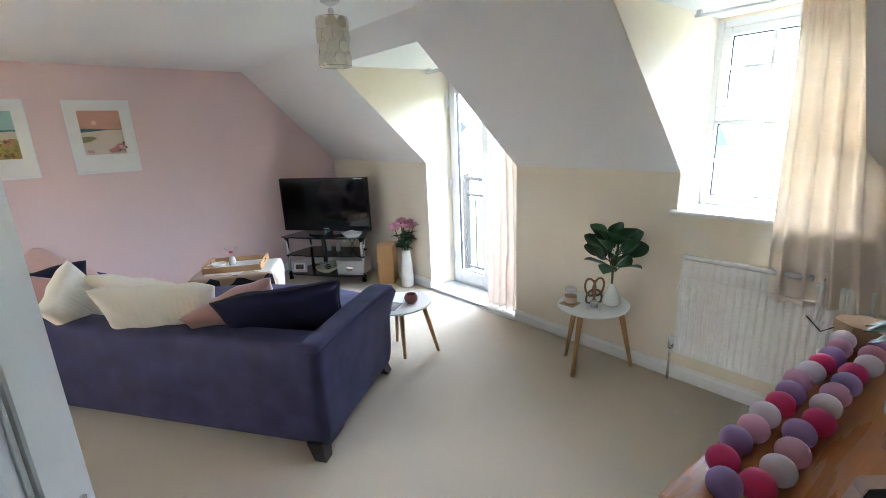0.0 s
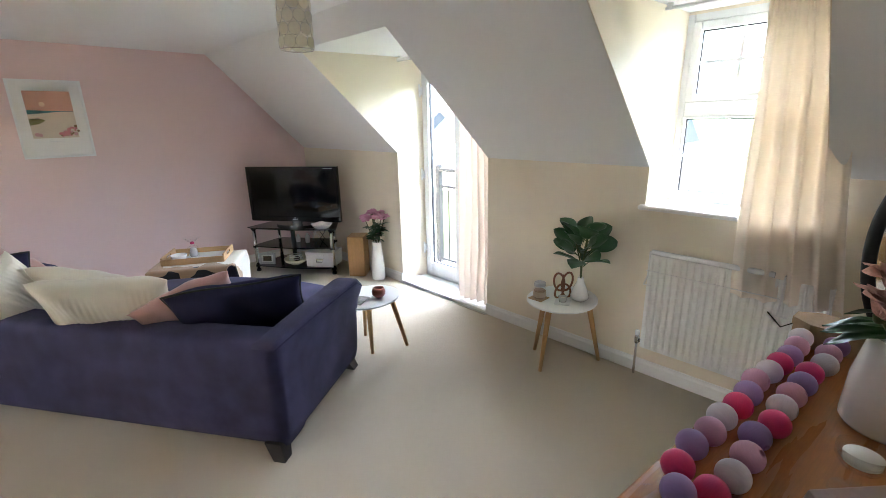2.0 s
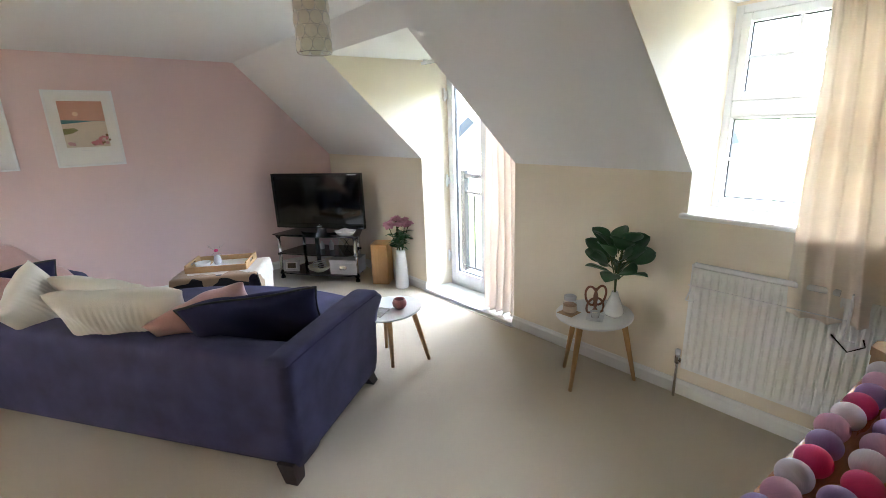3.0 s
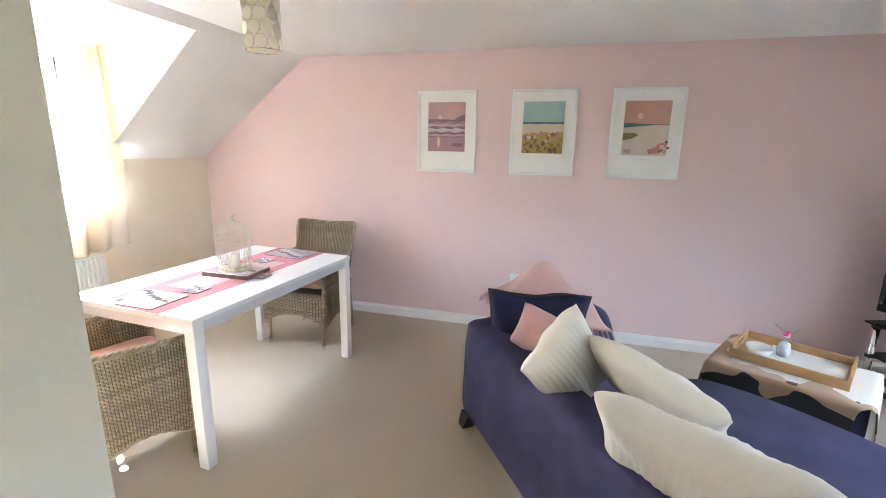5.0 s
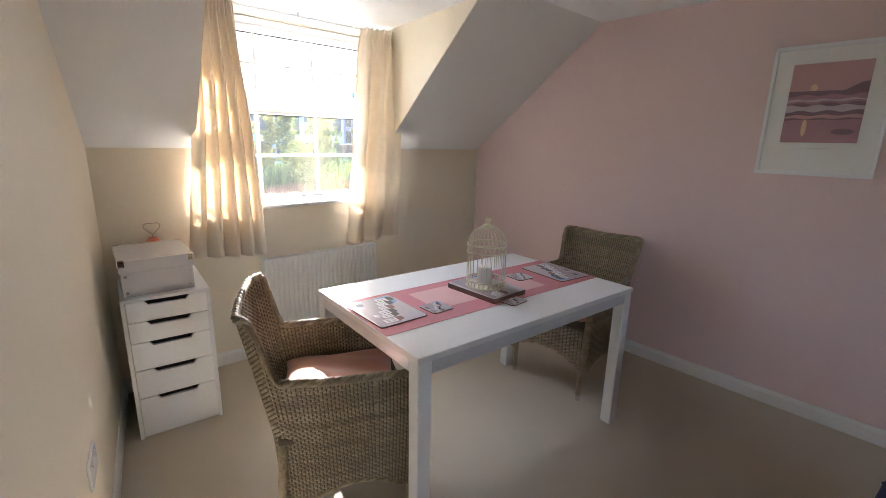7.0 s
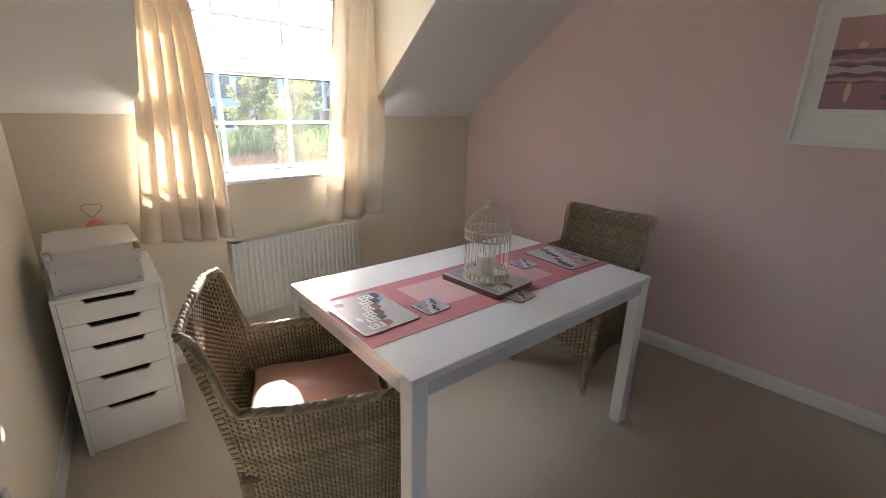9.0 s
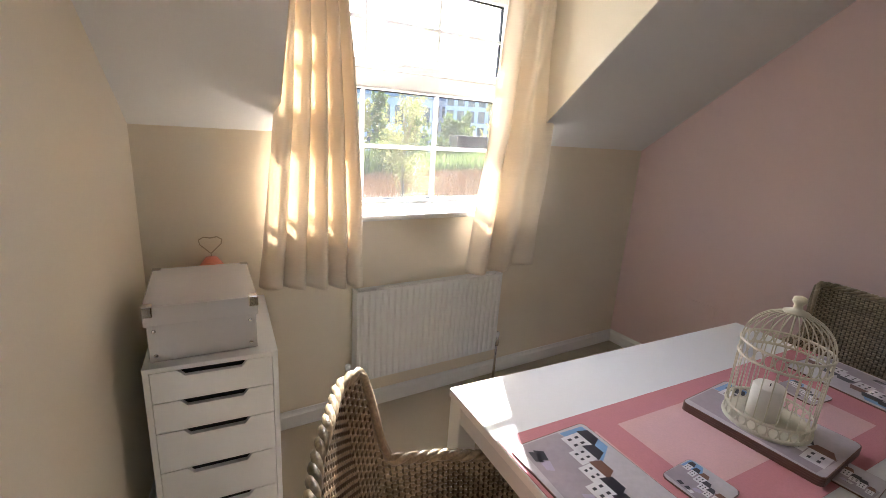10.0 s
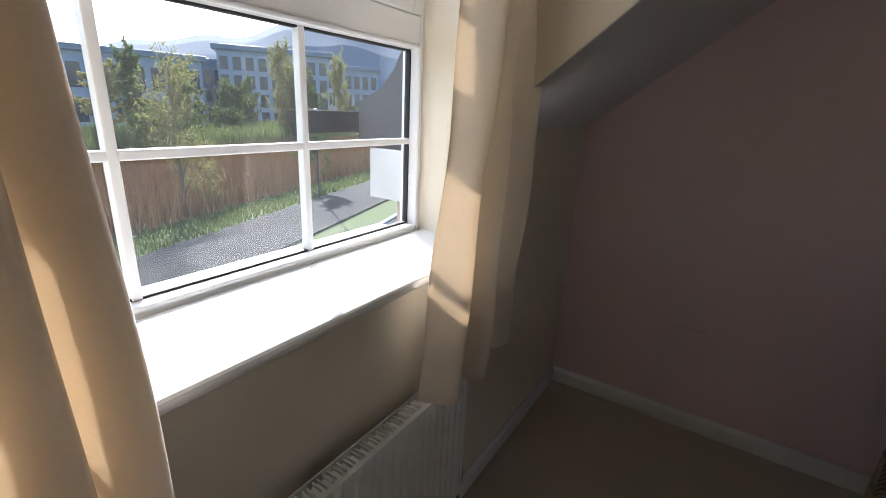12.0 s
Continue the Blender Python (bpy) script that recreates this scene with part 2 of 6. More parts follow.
def grid(bm, nu, nv, f, wrap=False):
    """A surface f(u, v), u and v from 0 to 1."""
    vs = [[bm.verts.new(f(i / nu, j / nv)) for j in range(nv + 1)] for i in range(nu if wrap else nu + 1)]
    for i in range(nu):
        a, b = vs[i], vs[(i + 1) % len(vs)]
        for j in range(nv):
            bm.faces.new((a[j], b[j], b[j + 1], a[j + 1]))
    return bm


def flat(bm, pts, z=0.0):
    bm.faces.new([bm.verts.new((x, y, z)) for x, y in pts])
    return bm


def thick(ob, d, offset=0.0):
    s = ob.modifiers.new("thickness", "SOLIDIFY")
    s.thickness, s.offset = d, offset
    return ob


# ---- the room ----
XE, XW, YN, ZC = 3.08, -2.97, 5.56, 2.20
KE, KW, DE, DW = 1.25, 1.345, 2.06, 2.15        # knee heights and dormer ceilings
FD0, FD1 = 2.68, 3.76                           # French door opening
WE0, WE1 = 0.74, 1.50                           # east window opening
WW0, WW1 = 3.30, 4.575                          # west window opening
SW = 0.768                                      # rise of the west slope


def east_x(z):
    return XE - (z - KE)


def west_x(z):
    return XW + (z - KW) / SW


bm = B(-3.5, -1.6, -0.12, 3.7, 5.75, 0.0)
setting("floor", bm, CARPET, "beige cut-pile carpet with faint tread marks")
setting("wall_north", B(-3.4, YN, 0, 3.5, YN + 0.14, 2.4), PINK, "plain wall painted dusty pink")
bm = bmesh.new()
for y0, y1, z1 in ((-1.6, WE0 - 0.004, KE), (WE0 - 0.004, WE1 + 0.004, 1.01), (WE1 + 0.004, FD0 - 0.004, KE), (FD1 + 0.004, YN, KE)):
    box(bm, XE, y0, 0, XE + 0.13, y1, z1)
box(bm, XE + 0.28, WE0 - 0.1, 0.5, XE + 0.42, WE1 + 0.1, 1.03)
box(bm, XE + 0.28, WE0 - 0.1, 2.045, XE + 0.42, WE1 + 0.1, 2.16)
box(bm, XE + 0.28, FD0 - 0.1, 1.975, XE + 0.42, FD1 + 0.1, 2.16)
box(bm, XE, FD0 - 0.1, -0.12, XE + 0.42, FD1 + 0.1, -0.003)
setting("wall_east", bm, CREAM, "low cream wall under the sloping ceiling")
bm = bmesh.new()
for y0, y1, z1 in ((2.2, WW0 - 0.004, KW), (WW0 - 0.004, WW1 + 0.004, 0.974), (WW1 + 0.004, YN, KW)):
    box(bm, XW - 0.13, y0, 0, XW, y1, z1)
box(bm, XW - 0.48, WW0 - 0.1, 0.5, XW - 0.22, WW1 + 0.1, 0.964)
box(bm, XW - 0.48, WW0 - 0.1, 2.143, XW - 0.22, WW1 + 0.1, 2.25)
setting("wall_west", bm, CREAM, "low cream wall under the sloping ceiling")
bm = bmesh.new()
prism(bm, ((XW - 0.1, 2.83), (-0.18, 2.39), (-0.18, 0.47), (-0.28, 0.47), (-0.28, 2.30), (XW - 0.1, 2.70)), "z", 0, 2.3)
setting("wall_inner", bm, CREAM, "cream partition with an outside corner")
bm = bmesh.new()
box(bm, -0.46, 0.37, 0, 0.075, 0.467, 2.3)
box(bm, 0.885, 0.16, 0, 0.985, 0.38, 2.3)
box(bm, 0.985, 0.16, 0, XE + 0.1, 0.26, 2.3)
box(bm, 0.075, 0.37, 2.01, 0.885, 0.467, 2.3)
setting("wall_south", bm, CREAM, "cream wall with the doorway")
bm = bmesh.new()
box(bm, -0.56, -1.6, 0, -0.46, 0.37, 2.3)
box(bm, 1.3, -1.6, 0, 1.4, 0.37, 2.3)
box(bm, -0.56, -1.7, 0, 1.4, -1.6, 2.3)
setting("wall_hall", bm, CREAM, "plain hall walls behind the doorway")

# ceilings
setting("ceiling", B(west_x(ZC) - 0.02, -1.7, ZC, east_x(ZC) + 0.02, YN + 0.1, ZC + 0.12), CEIL, "flat white ceiling")


def splay(bm, y0, sy, x0):
    """Turns the cut face at y0 so that it runs sy sideways for each metre into the room."""
    for v in bm.verts:
        if abs(v.co.y - y0) < 1e-5:
            v.co.y = y0 + sy * (v.co.x - x0)


def slope(name, side, y_from, y_to, openings, x_of, k, d):
    bm = bmesh.new()

    def strip(y0, y1, z0, z1, cuts):
        t = bmesh.new()
        prism(t, ((x_of(z0), z0), (x_of(z1), z1), (x_of(z1) + side * 0.14, z1 + 0.02), (x_of(z0) + side * 0.14, z0 + 0.02)), "y", y0, y1)
        for y, sy in cuts:
            splay(t, y, sy, x_of(k))
        join(bm, t)
    y, last = y_from, []
    for a, b, sy in openings:
        strip(y, a - 0.004, k, ZC + 0.01, last + [(a - 0.004, sy)])
        strip(a - 0.004, b + 0.004, d, ZC + 0.01, [(a - 0.004, sy), (b + 0.004, sy)])
        y, last = b + 0.004, [(b + 0.004, sy)]
    strip(y, y_to, k, ZC + 0.01, last)
    return setting(name, bm, CEIL, "white ceiling that slopes down to a low wall")


slope("ceiling_slope_east", 1, -1.6, YN + 0.05, ((WE0, WE1, -0.045), (FD0, FD1, -0.13)), east_x, KE, DE)
slope("ceiling_slope_west", -1, 2.2, YN + 0.05, ((WW0, WW1, -0.105),), west_x, KW, DW)


def dormer(name, side, y0, y1, z_low, z_top, x_of, k, x_wall, x_out, sy):
    """Cheeks and ceiling of a dormer."""
    g = 0.003 * side
    bm = bmesh.new()
    shape = ((x_wall + g, z_low), (x_out, z_low), (x_out, z_top + 0.04), (x_of(z_top) + g, z_top + 0.04), (x_of(z_top) + g, z_top), (x_wall + g, k))
    prism(bm, shape, "y", y0 - 0.1, y0)
    prism(bm, shape, "y", y1, y1 + 0.1)
    for y in (y0 - 0.1, y0, y1, y1 + 0.1):
        splay(bm, y, sy, x_wall)
    setting(name + "_cheeks", bm, CREAM, "cream cheeks of the dormer")
    a, b = sorted((x_of(z_top) + 2 * g, x_out))
    setting(name + "_ceiling", B(a, y0 - 0.09, z_top, b, y1 + 0.09 + abs(sy) * 0.7, z_top + 0.09), CEIL, "flat white dormer ceiling")


dormer("dormer_east", 1, WE0, WE1, 1.0, DE, east_x, KE, XE, XE + 0.40, -0.045)
dormer("dormer_door", 1, FD0, FD1, 0.0, DE, east_x, KE, XE, XE + 0.40, -0.13)
dormer("dormer_west", -1, WW0, WW1, 0.97, DW, west_x, KW, XW, XW - 0.30, -0.105)


# skirting
def skirting(name, pts, h=0.085):
    """A moulded skirting board along points on the floor, its face to the left of the way."""
    bm = bmesh.new()
    prof = ((0, 0), (0.014, 0), (0.014, h * 0.72), (0.009, h * 0.84), (0.006, h), (0, h))
    for (xa, ya), (xb, yb) in zip(pts, pts[1:]):
        d = Vector((xb - xa, yb - ya))
        n = Vector((-d.y, d.x)).normalized()
        rows = [[bm.verts.new((p.x + n.x * o, p.y + n.y * o, z)) for o, z in prof] for p in (Vector((xa, ya)), Vector((xb, yb)))]
        for i in range(len(prof)):
            j = (i + 1) % len(prof)
            bm.faces.new((rows[0][i], rows[0][j], rows[1][j], rows[1][i]))
        bm.faces.new(rows[0])
        bm.faces.new(rows[1])
    return setting(name, bm, GLOSSW, "white gloss skirting board")


skirting("baseboard_north", ((XE, YN - 0.001), (XW, YN - 0.001)))
skirting("baseboard_west", ((XW + 0.001, YN), (XW + 0.001, 2.80)))
skirting("baseboard_inner", ((XW, 2.814), (-0.18, 2.391)))
skirting("baseboard_inner_end", ((-0.179, 2.39), (-0.179, 0.47)))
skirting("baseboard_east", ((XE - 0.001, WE0 - 0.2), (XE - 0.001, FD0)), 0.09)
skirting("baseboard_east_corner", ((XE - 0.001, FD1), (XE - 0.001, YN)), 0.09)
skirting("baseboard_south", ((0.985, 0.261), (XE, 0.261)))


# ---- windows ----
def window(name, side, x, y0, y1, z0, z1, z_rail, cols, label):
    """Two sashes one over the other, each with glazing bars; side: which way is indoors."""
    root = tagged(new(name), label, "window", kind="structure")
    w = 0.045
    fr = bmesh.new()
    a, b = x - 0.035, x + 0.035
    box(fr, a, y0, z0, b, y0 + w, z1, 0.006)
    box(fr, a, y1 - w, z0, b, y1, z1, 0.006)
    box(fr, a, y0 + w, z0, b, y1 - w, z0 + w, 0.006)
    box(fr, a, y0 + w, z1 - w, b, y1 - w, z1, 0.006)
    box(fr, a, y0 + w, z_rail - 0.04, b, y1 - w, z_rail + 0.04, 0.006)
    part("window_frame", fr, UPVC, root)
    for k, (za, zb) in enumerate(((z0 + w, z_rail - 0.04), (z_rail + 0.04, z1 - w))):
        sash = bmesh.new()
        s = 0.042 if k else 0.012
        c, d = x + side * 0.012 - 0.03, x + side * 0.012 + 0.03
        ya, yb = y0 + w, y1 - w
        box(sash, c, ya, za, d, ya + s, zb, 0.005)
        box(sash, c, yb - s, za, d, yb, zb, 0.005)
        box(sash, c, ya + s, za, d, yb - s, za + s, 0.005)
        box(sash, c, ya + s, zb - s, d, yb - s, zb, 0.005)
        so = part("sash", sash, UPVC, root)
        gy0, gy1, gz0, gz1 = ya + s, yb - s, za + s, zb - s
        for i in range(1, cols):
            yy = gy0 + (gy1 - gy0) * i / cols
            part("glazing_bar", B(x - 0.012, yy - 0.0095, gz0, x + 0.012, yy + 0.0095, gz1, 0.003), UPVC, so)
        zz = (gz0 + gz1) / 2
        part("glazing_bar", B(x - 0.011, gy0, zz - 0.0095, x + 0.011, gy1, zz + 0.0095, 0.003), UPVC, so)
        g = part("pane", B(x - 0.003, gy0, gz0, x + 0.003, gy1, gz1), VEILED if x < 0 else PANE, so)
        g.visible_shadow = False
        rub = bmesh.new()
        for q in ((gy0, gz0, gy0 + 0.005, gz1), (gy1 - 0.005, gz0, gy1, gz1), (gy0, gz0, gy1, gz0 + 0.005), (gy0, gz1 - 0.005, gy1, gz1)):
            box(rub, x - 0.009, q[0], q[1], x + 0.009, q[2], q[3])
        part("seal", rub, BLACKM, so)
    hx = x + side * 0.04
    hy = (y0 + y1) / 2
    h = bmesh.new()
    box(h, hx - 0.008, hy - 0.03, z_rail + 0.045, hx + 0.008, hy + 0.03, z_rail + 0.068, 0.004)
    box(h, hx + side * 0.008 - 0.008, hy - 0.09, z_rail + 0.05, hx + side * 0.008 + 0.012, hy + 0.05, z_rail + 0.066, 0.006)
    part("handle", h, UPVC, root)
    return root


win_w = window("window_west", 1, -3.245, WW0 - 0.022, WW1 + 0.055, 0.966, 2.14, 1.612, 3, "white plastic dormer window with glazing bars")
win_e = window("window_east", -1, 3.395, WE0, WE1, 1.035, 2.05, 1.555, 3, "white plastic dormer window with glazing bars")


def sill(name, x0, x1, y0, y1, z, wide):
    bm = B(x0, y0, z - 0.028, x1, y1, z, 0.012, 3)
    return setting(name, bm, GLOSSW, "white painted window board")


sill("window_sill_west", -3.206, XW + 0.045, WW0 - 0.02, WW1 + 0.04, 1.003, 0)
sill("window_sill_east", XE - 0.035, 3.358, WE0 - 0.03, WE1 + 0.035, 1.04, 0)

# French door
fdoor = tagged(new("door_french"), "white plastic French door with tall glass panes, closed", "door", kind="structure")
X = 3.40
fr = bmesh.new()
for y0, y1, z0, z1 in ((FD0, FD0 + 0.05, 0, 1.98), (FD1 - 0.05, FD1, 0, 1.98), (FD0 + 0.05, FD1 - 0.05, 1.93, 1.98), (FD0 + 0.05, FD1 - 0.05, 0.0, 0.05)):
    box(fr, X - 0.035, y0, z0, X + 0.035, y1, z1, 0.005)
part("door_frame", fr, UPVC, fdoor)
ym = (FD0 + FD1) / 2
for y0, y1 in ((FD0 + 0.05, ym), (ym, FD1 - 0.05)):
    lf = bmesh.new()
    w = 0.078
    for q in ((y0, 0.05, y0 + w, 1.93), (y1 - w, 0.05, y1, 1.93), (y0 + w, 0.05, y1 - w, 0.05 + 0.115), (y0 + w, 1.93 - w, y1 - w, 1.93)):
        box(lf, X - 0.05, q[0] + 0.001, q[1], X + 0.02, q[2] - 0.001, q[3], 0.006)
    leaf = part("leaf", lf, UPVC, fdoor)
    g = part("pane", B(X - 0.02, y0 + w, 0.165, X - 0.012, y1 - w, 1.93 - w), PANE, leaf)
    g.visible_shadow = False
    sl = bmesh.new()
    for q in ((y0 + w, 0.165, y0 + w + 0.006, 1.852), (y1 - w - 0.006, 0.165, y1 - w, 1.852), (y0 + w, 0.165, y1 - w, 0.171), (y0 + w, 1.846, y1 - w, 1.852)):
        box(sl, X - 0.026, q[0], q[1], X - 0.004, q[2], q[3])
    part("seal", sl, BLACKM, leaf)
hd = B(X - 0.062, ym - 0.055, 0.86, X - 0.05, ym - 0.025, 1.06, 0.004)
box(hd, X - 0.10, ym - 0.05, 0.985, X - 0.062, ym - 0.03, 1.005, 0.006)
box(hd, X - 0.105, ym - 0.15, 0.985, X - 0.09, ym - 0.03, 1.005, 0.006)
part("door_handle", hd, UPVC, fdoor)
for z in (0.28, 1.0, 1.75):
    h = B(X - 0.075, FD1 - 0.07, z, X - 0.05, FD1 - 0.045, z + 0.07, 0.004)
    tube(h, ((X - 0.078, FD1 - 0.055, z - 0.02), (X - 0.078, FD1 - 0.055, z + 0.09)), 0.009)
    part("hinge", h, UPVC, fdoor)
setting("door_sill_board", B(XE - 0.02, FD0 + 0.004, 0.0, X - 0.05, FD1 - 0.004, 0.028, 0.008), GLOSSW, "white painted step below the French door")
setting("carpet_trim", B(XE - 0.045, FD0 - 0.02, 0.0, XE - 0.018, FD1 + 0.01, 0.009, 0.003), CHROME, "metal carpet strip at the doorstep")

# entrance door
door = tagged(new("door_entrance"), "white panelled door standing open with a chrome lever", "door", kind="structure")
door.matrix_basis = pose(0.13, 0.50, 0, 0, 0, 69.5)
LW, LH = 0.762, 1.985
lf = B(0, 0, 0.006, LW, 0.036, LH, 0.003)
leaf = part("leaf", lf, DOORW, door)
for s, yo in ((-1, 0.0), (1, 0.036)):
    for x0, x1 in ((0.10, 0.345), (0.417, 0.662)):
        for z0, z1 in ((0.22, 0.86), (1.06, 1.80)):
            bm = bmesh.new()
            for k, (d, hgt) in enumerate(((0.0, 0.004), (0.012, 0.009), (0.022, 0.003))):
                for q in ((x0 + d, z0 + d, x1 - d, z0 + d + 0.011), (x0 + d, z1 - d - 0.011, x1 - d, z1 - d), (x0 + d, z0 + d + 0.011, x0 + d + 0.011, z1 - d - 0.011), (x1 - d - 0.011, z0 + d + 0.011, x1 - d, z1 - d - 0.011)):
                    box(bm, q[0], yo - hgt if s < 0 else yo, q[1], q[2], yo if s < 0 else yo + hgt, q[3], 0.0025, 1)
            part("moulding", bm, DOORW, leaf)
            bm = bmesh.new()
            e = 0.055
            lo = [(x0 + e, z0 + e), (x1 - e, z0 + e), (x1 - e, z1 - e), (x0 + e, z1 - e)]
            hi = [(x0 + e + 0.02, z0 + e + 0.02), (x1 - e - 0.02, z0 + e + 0.02), (x1 - e - 0.02, z1 - e - 0.02), (x0 + e + 0.02, z1 - e - 0.02)]
            va = [bm.verts.new((x, yo + s * 0.0004, z)) for x, z in lo]
            vb = [bm.verts.new((x, yo + s * 0.006, z)) for x, z in hi]
            bm.faces.new(vb)
            for i in range(4):
                bm.faces.new((va[i], va[(i + 1) % 4], vb[(i + 1) % 4], vb[i]))
            part("panel", bm, DOORW, leaf)
    pl = B(LW - 0.078, yo + (0 if s > 0 else -0.008), 0.965, LW - 0.036, yo + (0.008 if s > 0 else 0), 1.085, 0.003)
    part("handle_plate", pl, CHROME, leaf, "polished chrome back plate")
    lv = T((LW - 0.057, yo, 1.045), (LW - 0.057, yo + s * 0.055, 1.045), r=0.009, seg=12)
    box(lv, LW - 0.165, yo + s * 0.05, 1.035, LW - 0.048, yo + s * 0.064, 1.055, 0.004)
    box(lv, LW - 0.165, yo + s * 0.03, 1.035, LW - 0.153, yo + s * 0.064, 1.055, 0.004)
    tube(lv, ((LW - 0.057, yo, 1.045), (LW - 0.057, yo + s * 0.016, 1.045)), 0.019, 18)
    part("handle_lever", lv, CHROME, leaf, "polished chrome lever")
bm = bmesh.new()
box(bm, 0.0, 0.467, 0, 0.075, 0.482, 2.04, 0.004)
box(bm, 0.885, 0.38, 0, 0.95, 0.392, 2.04, 0.004)
box(bm, 0.0, 0.467, 2.01, 0.96, 0.482, 2.08, 0.004)
box(bm, 0.075, 0.37, 0, 0.095, 0.467, 2.01)
box(bm, 0.865, 0.28, 0, 0.885, 0.38, 2.01)
setting("trim_doorway", bm, GLOSSW, "white gloss door lining and architrave")


# ---- soft furnishing ----
def pillow(name, m, w, h, d, material, label, category="cushion", group="", ribs=0, droop=0.0, piping=None, seed=0):
    """A stuffed cushion standing in its xz plane, thin at the seams, with dog-ear corners."""
    root = thing(name, m, label, category, group)
    rnd = random.Random(seed)
    ph = [rnd.uniform(0, 6.28) for _ in range(6)]

    def side(s):
        def f(u, v):
            a, b = 2 * u - 1, 2 * v - 1
            k = (1 - abs(a) ** 2.6) * (1 - abs(b) ** 2.6)
            full = max(0.0, k) ** 0.42
            pinch = 1 - 0.07 * (1 - abs(a) ** 2) * abs(b) ** 3
            pinch2 = 1 - 0.07 * (1 - abs(b) ** 2) * abs(a) ** 3
            y = s * d / 2 * full
            y += s * full * (0.012 * math.sin(3.1 * a + ph[0]) * math.sin(2.7 * b + ph[1]) + 0.006 * math.sin(9 * a + 4 * b + ph[2]))
            if ribs:
                y += s * 0.0018 * math.sin(ribs * a * math.pi) * min(1, k * 1.2)
            x, z = a * w / 2 * pinch2, b * h / 2 * pinch
            return Vector((x, y, h / 2 + z - droop * (a * a) * (1 if b > 0 else 0.3) + 0.008 * math.sin(4 * a + ph[3])))
        return f
    bm = bmesh.new()
    n = 96 if ribs else 36
    grid(bm, n, 28, side(1))
    grid(bm, n, 28, side(-1))
    bmesh.ops.remove_doubles(bm, verts=bm.verts[:], dist=0.0008)
    part("cover", bm, material, root, smooth=True)
    if piping:
        f = side(1)
        pts = [f(u, 0) for u in [i / 20 for i in range(20)]] + [f(1, v / 14) for v in range(14)] + [f(1 - i / 20, 1) for i in range(20)] + [f(0, 1 - v / 14) for v in range(14)]
        part("piping", tube(bmesh.new(), pts, 0.006, 6, closed=True), piping, root, smooth=True)
    return root


SOFA = pose(0.52, 3.215, 0, 0, 0, -55.75)
sofa = thing("sofa", SOFA, "navy velvet sofa with a rounded seat and rolled arms", "sofa")


def front(u):
    return 0.80 + 0.40 * max(0.0, 1 - ((u - 0.30) / 0.95) ** 2) ** 0.6 if abs(u - 0.30) < 0.95 else 0.80


us = [i / 30 * 1.96 - 0.98 for i in range(31)]


def seat_block(z0, z1, grow, edge, v0):
    """A slab with the sofa's rounded front."""
    bm = bmesh.new()
    outline = [(u, front(u) + grow) for u in us] + [(0.98, v0), (-0.98, v0)]
    prism(bm, outline, "z", z0, z1)
    top = [e for e in bm.edges if all(abs(v.co.z - z1) < 1e-4 for v in e.verts)]
    bmesh.ops.bevel(bm, geom=top, offset=edge, segments=4, affect="EDGES", profile=0.5)
    return bm


part("base", seat_block(0.05, 0.30, 0.0, 0.01, 0.10), NAVY, sofa, smooth=False)
part("seat", seat_block(0.30, 0.435, 0.012, 0.05, 0.20), NAVY, sofa, "deep navy seat with a curved front edge", smooth=True)


def back_surface(u, v):
    a = 2 * math.pi * v
    hz, hv = 0.262, 0.105
    c, s = math.cos(a), math.sin(a)
    e = 0.35
    y = hv * math.copysign(abs(c) ** e, c)
    z = hz * math.copysign(abs(s) ** e, s)
    lean = 0.03 * (z + hz)
    sag = 0.012 * math.sin(math.pi * u)
    return Vector(((u - 0.5) * 2.30, 0.11 + y + lean, 0.335 + z * (1.06 if z < 0 else 1) - (sag if z > 0 else 0)))


bm = bmesh.new()
grid(bm, 40, 40, back_surface)
for u in (0, 1):
    bm.faces.new([bm.verts.new(back_surface(u, j / 40)) for j in range(40)])
bmesh.ops.remove_doubles(bm, verts=bm.verts[:], dist=0.0005)
part("backrest", bm, NAVY, sofa, smooth=True)


def sofa_arm(s):
    """An arm that swells outwards and rolls over at the front."""
    def f(u, v):
        a = 2 * math.pi * v
        c, sn = math.cos(a), math.sin(a)
        e = 0.34
        x = 0.07 * math.copysign(abs(c) ** e, c)
        z = math.copysign(abs(sn) ** e, sn)
        zz = 0.05 + (z + 1) / 2 * (0.543 + 0.08 * u - 0.10 * max(0, u - 0.86) * 6 * (1 if z > 0 else 0))
        flare = 0.075 * (max(0.0, (zz - 0.3) / 0.33)) ** 2 * (0.12 + 1.25 * u)
        roll = 1 + 0.35 * max(0.0, (zz - 0.45) / 0.2) * u
        vv = 0.03 + u * 0.81 + 0.05 * math.sin(math.pi * min(1, zz / 0.62)) * u
        return Vector((s * (1.085 + x * roll + flare), vv, zz))
    bm = bmesh.new()
    grid(bm, 24, 36, f)
    for u in (0, 1):
        bm.faces.new([bm.verts.new(f(u, j / 36)) for j in range(36)])
    bmesh.ops.remove_doubles(bm, verts=bm.verts[:], dist=0.0005)
    ob = part("arm", bm, NAVY, sofa, smooth=True)
    pts = [f(u / 20, 0.13 if s > 0 else 0.13) + Vector((s * 0.001, 0, 0.003)) for u in range(21)]
    part("seam", tube(bmesh.new(), pts, 0.0035, 5), NAVYD, ob)
    return ob


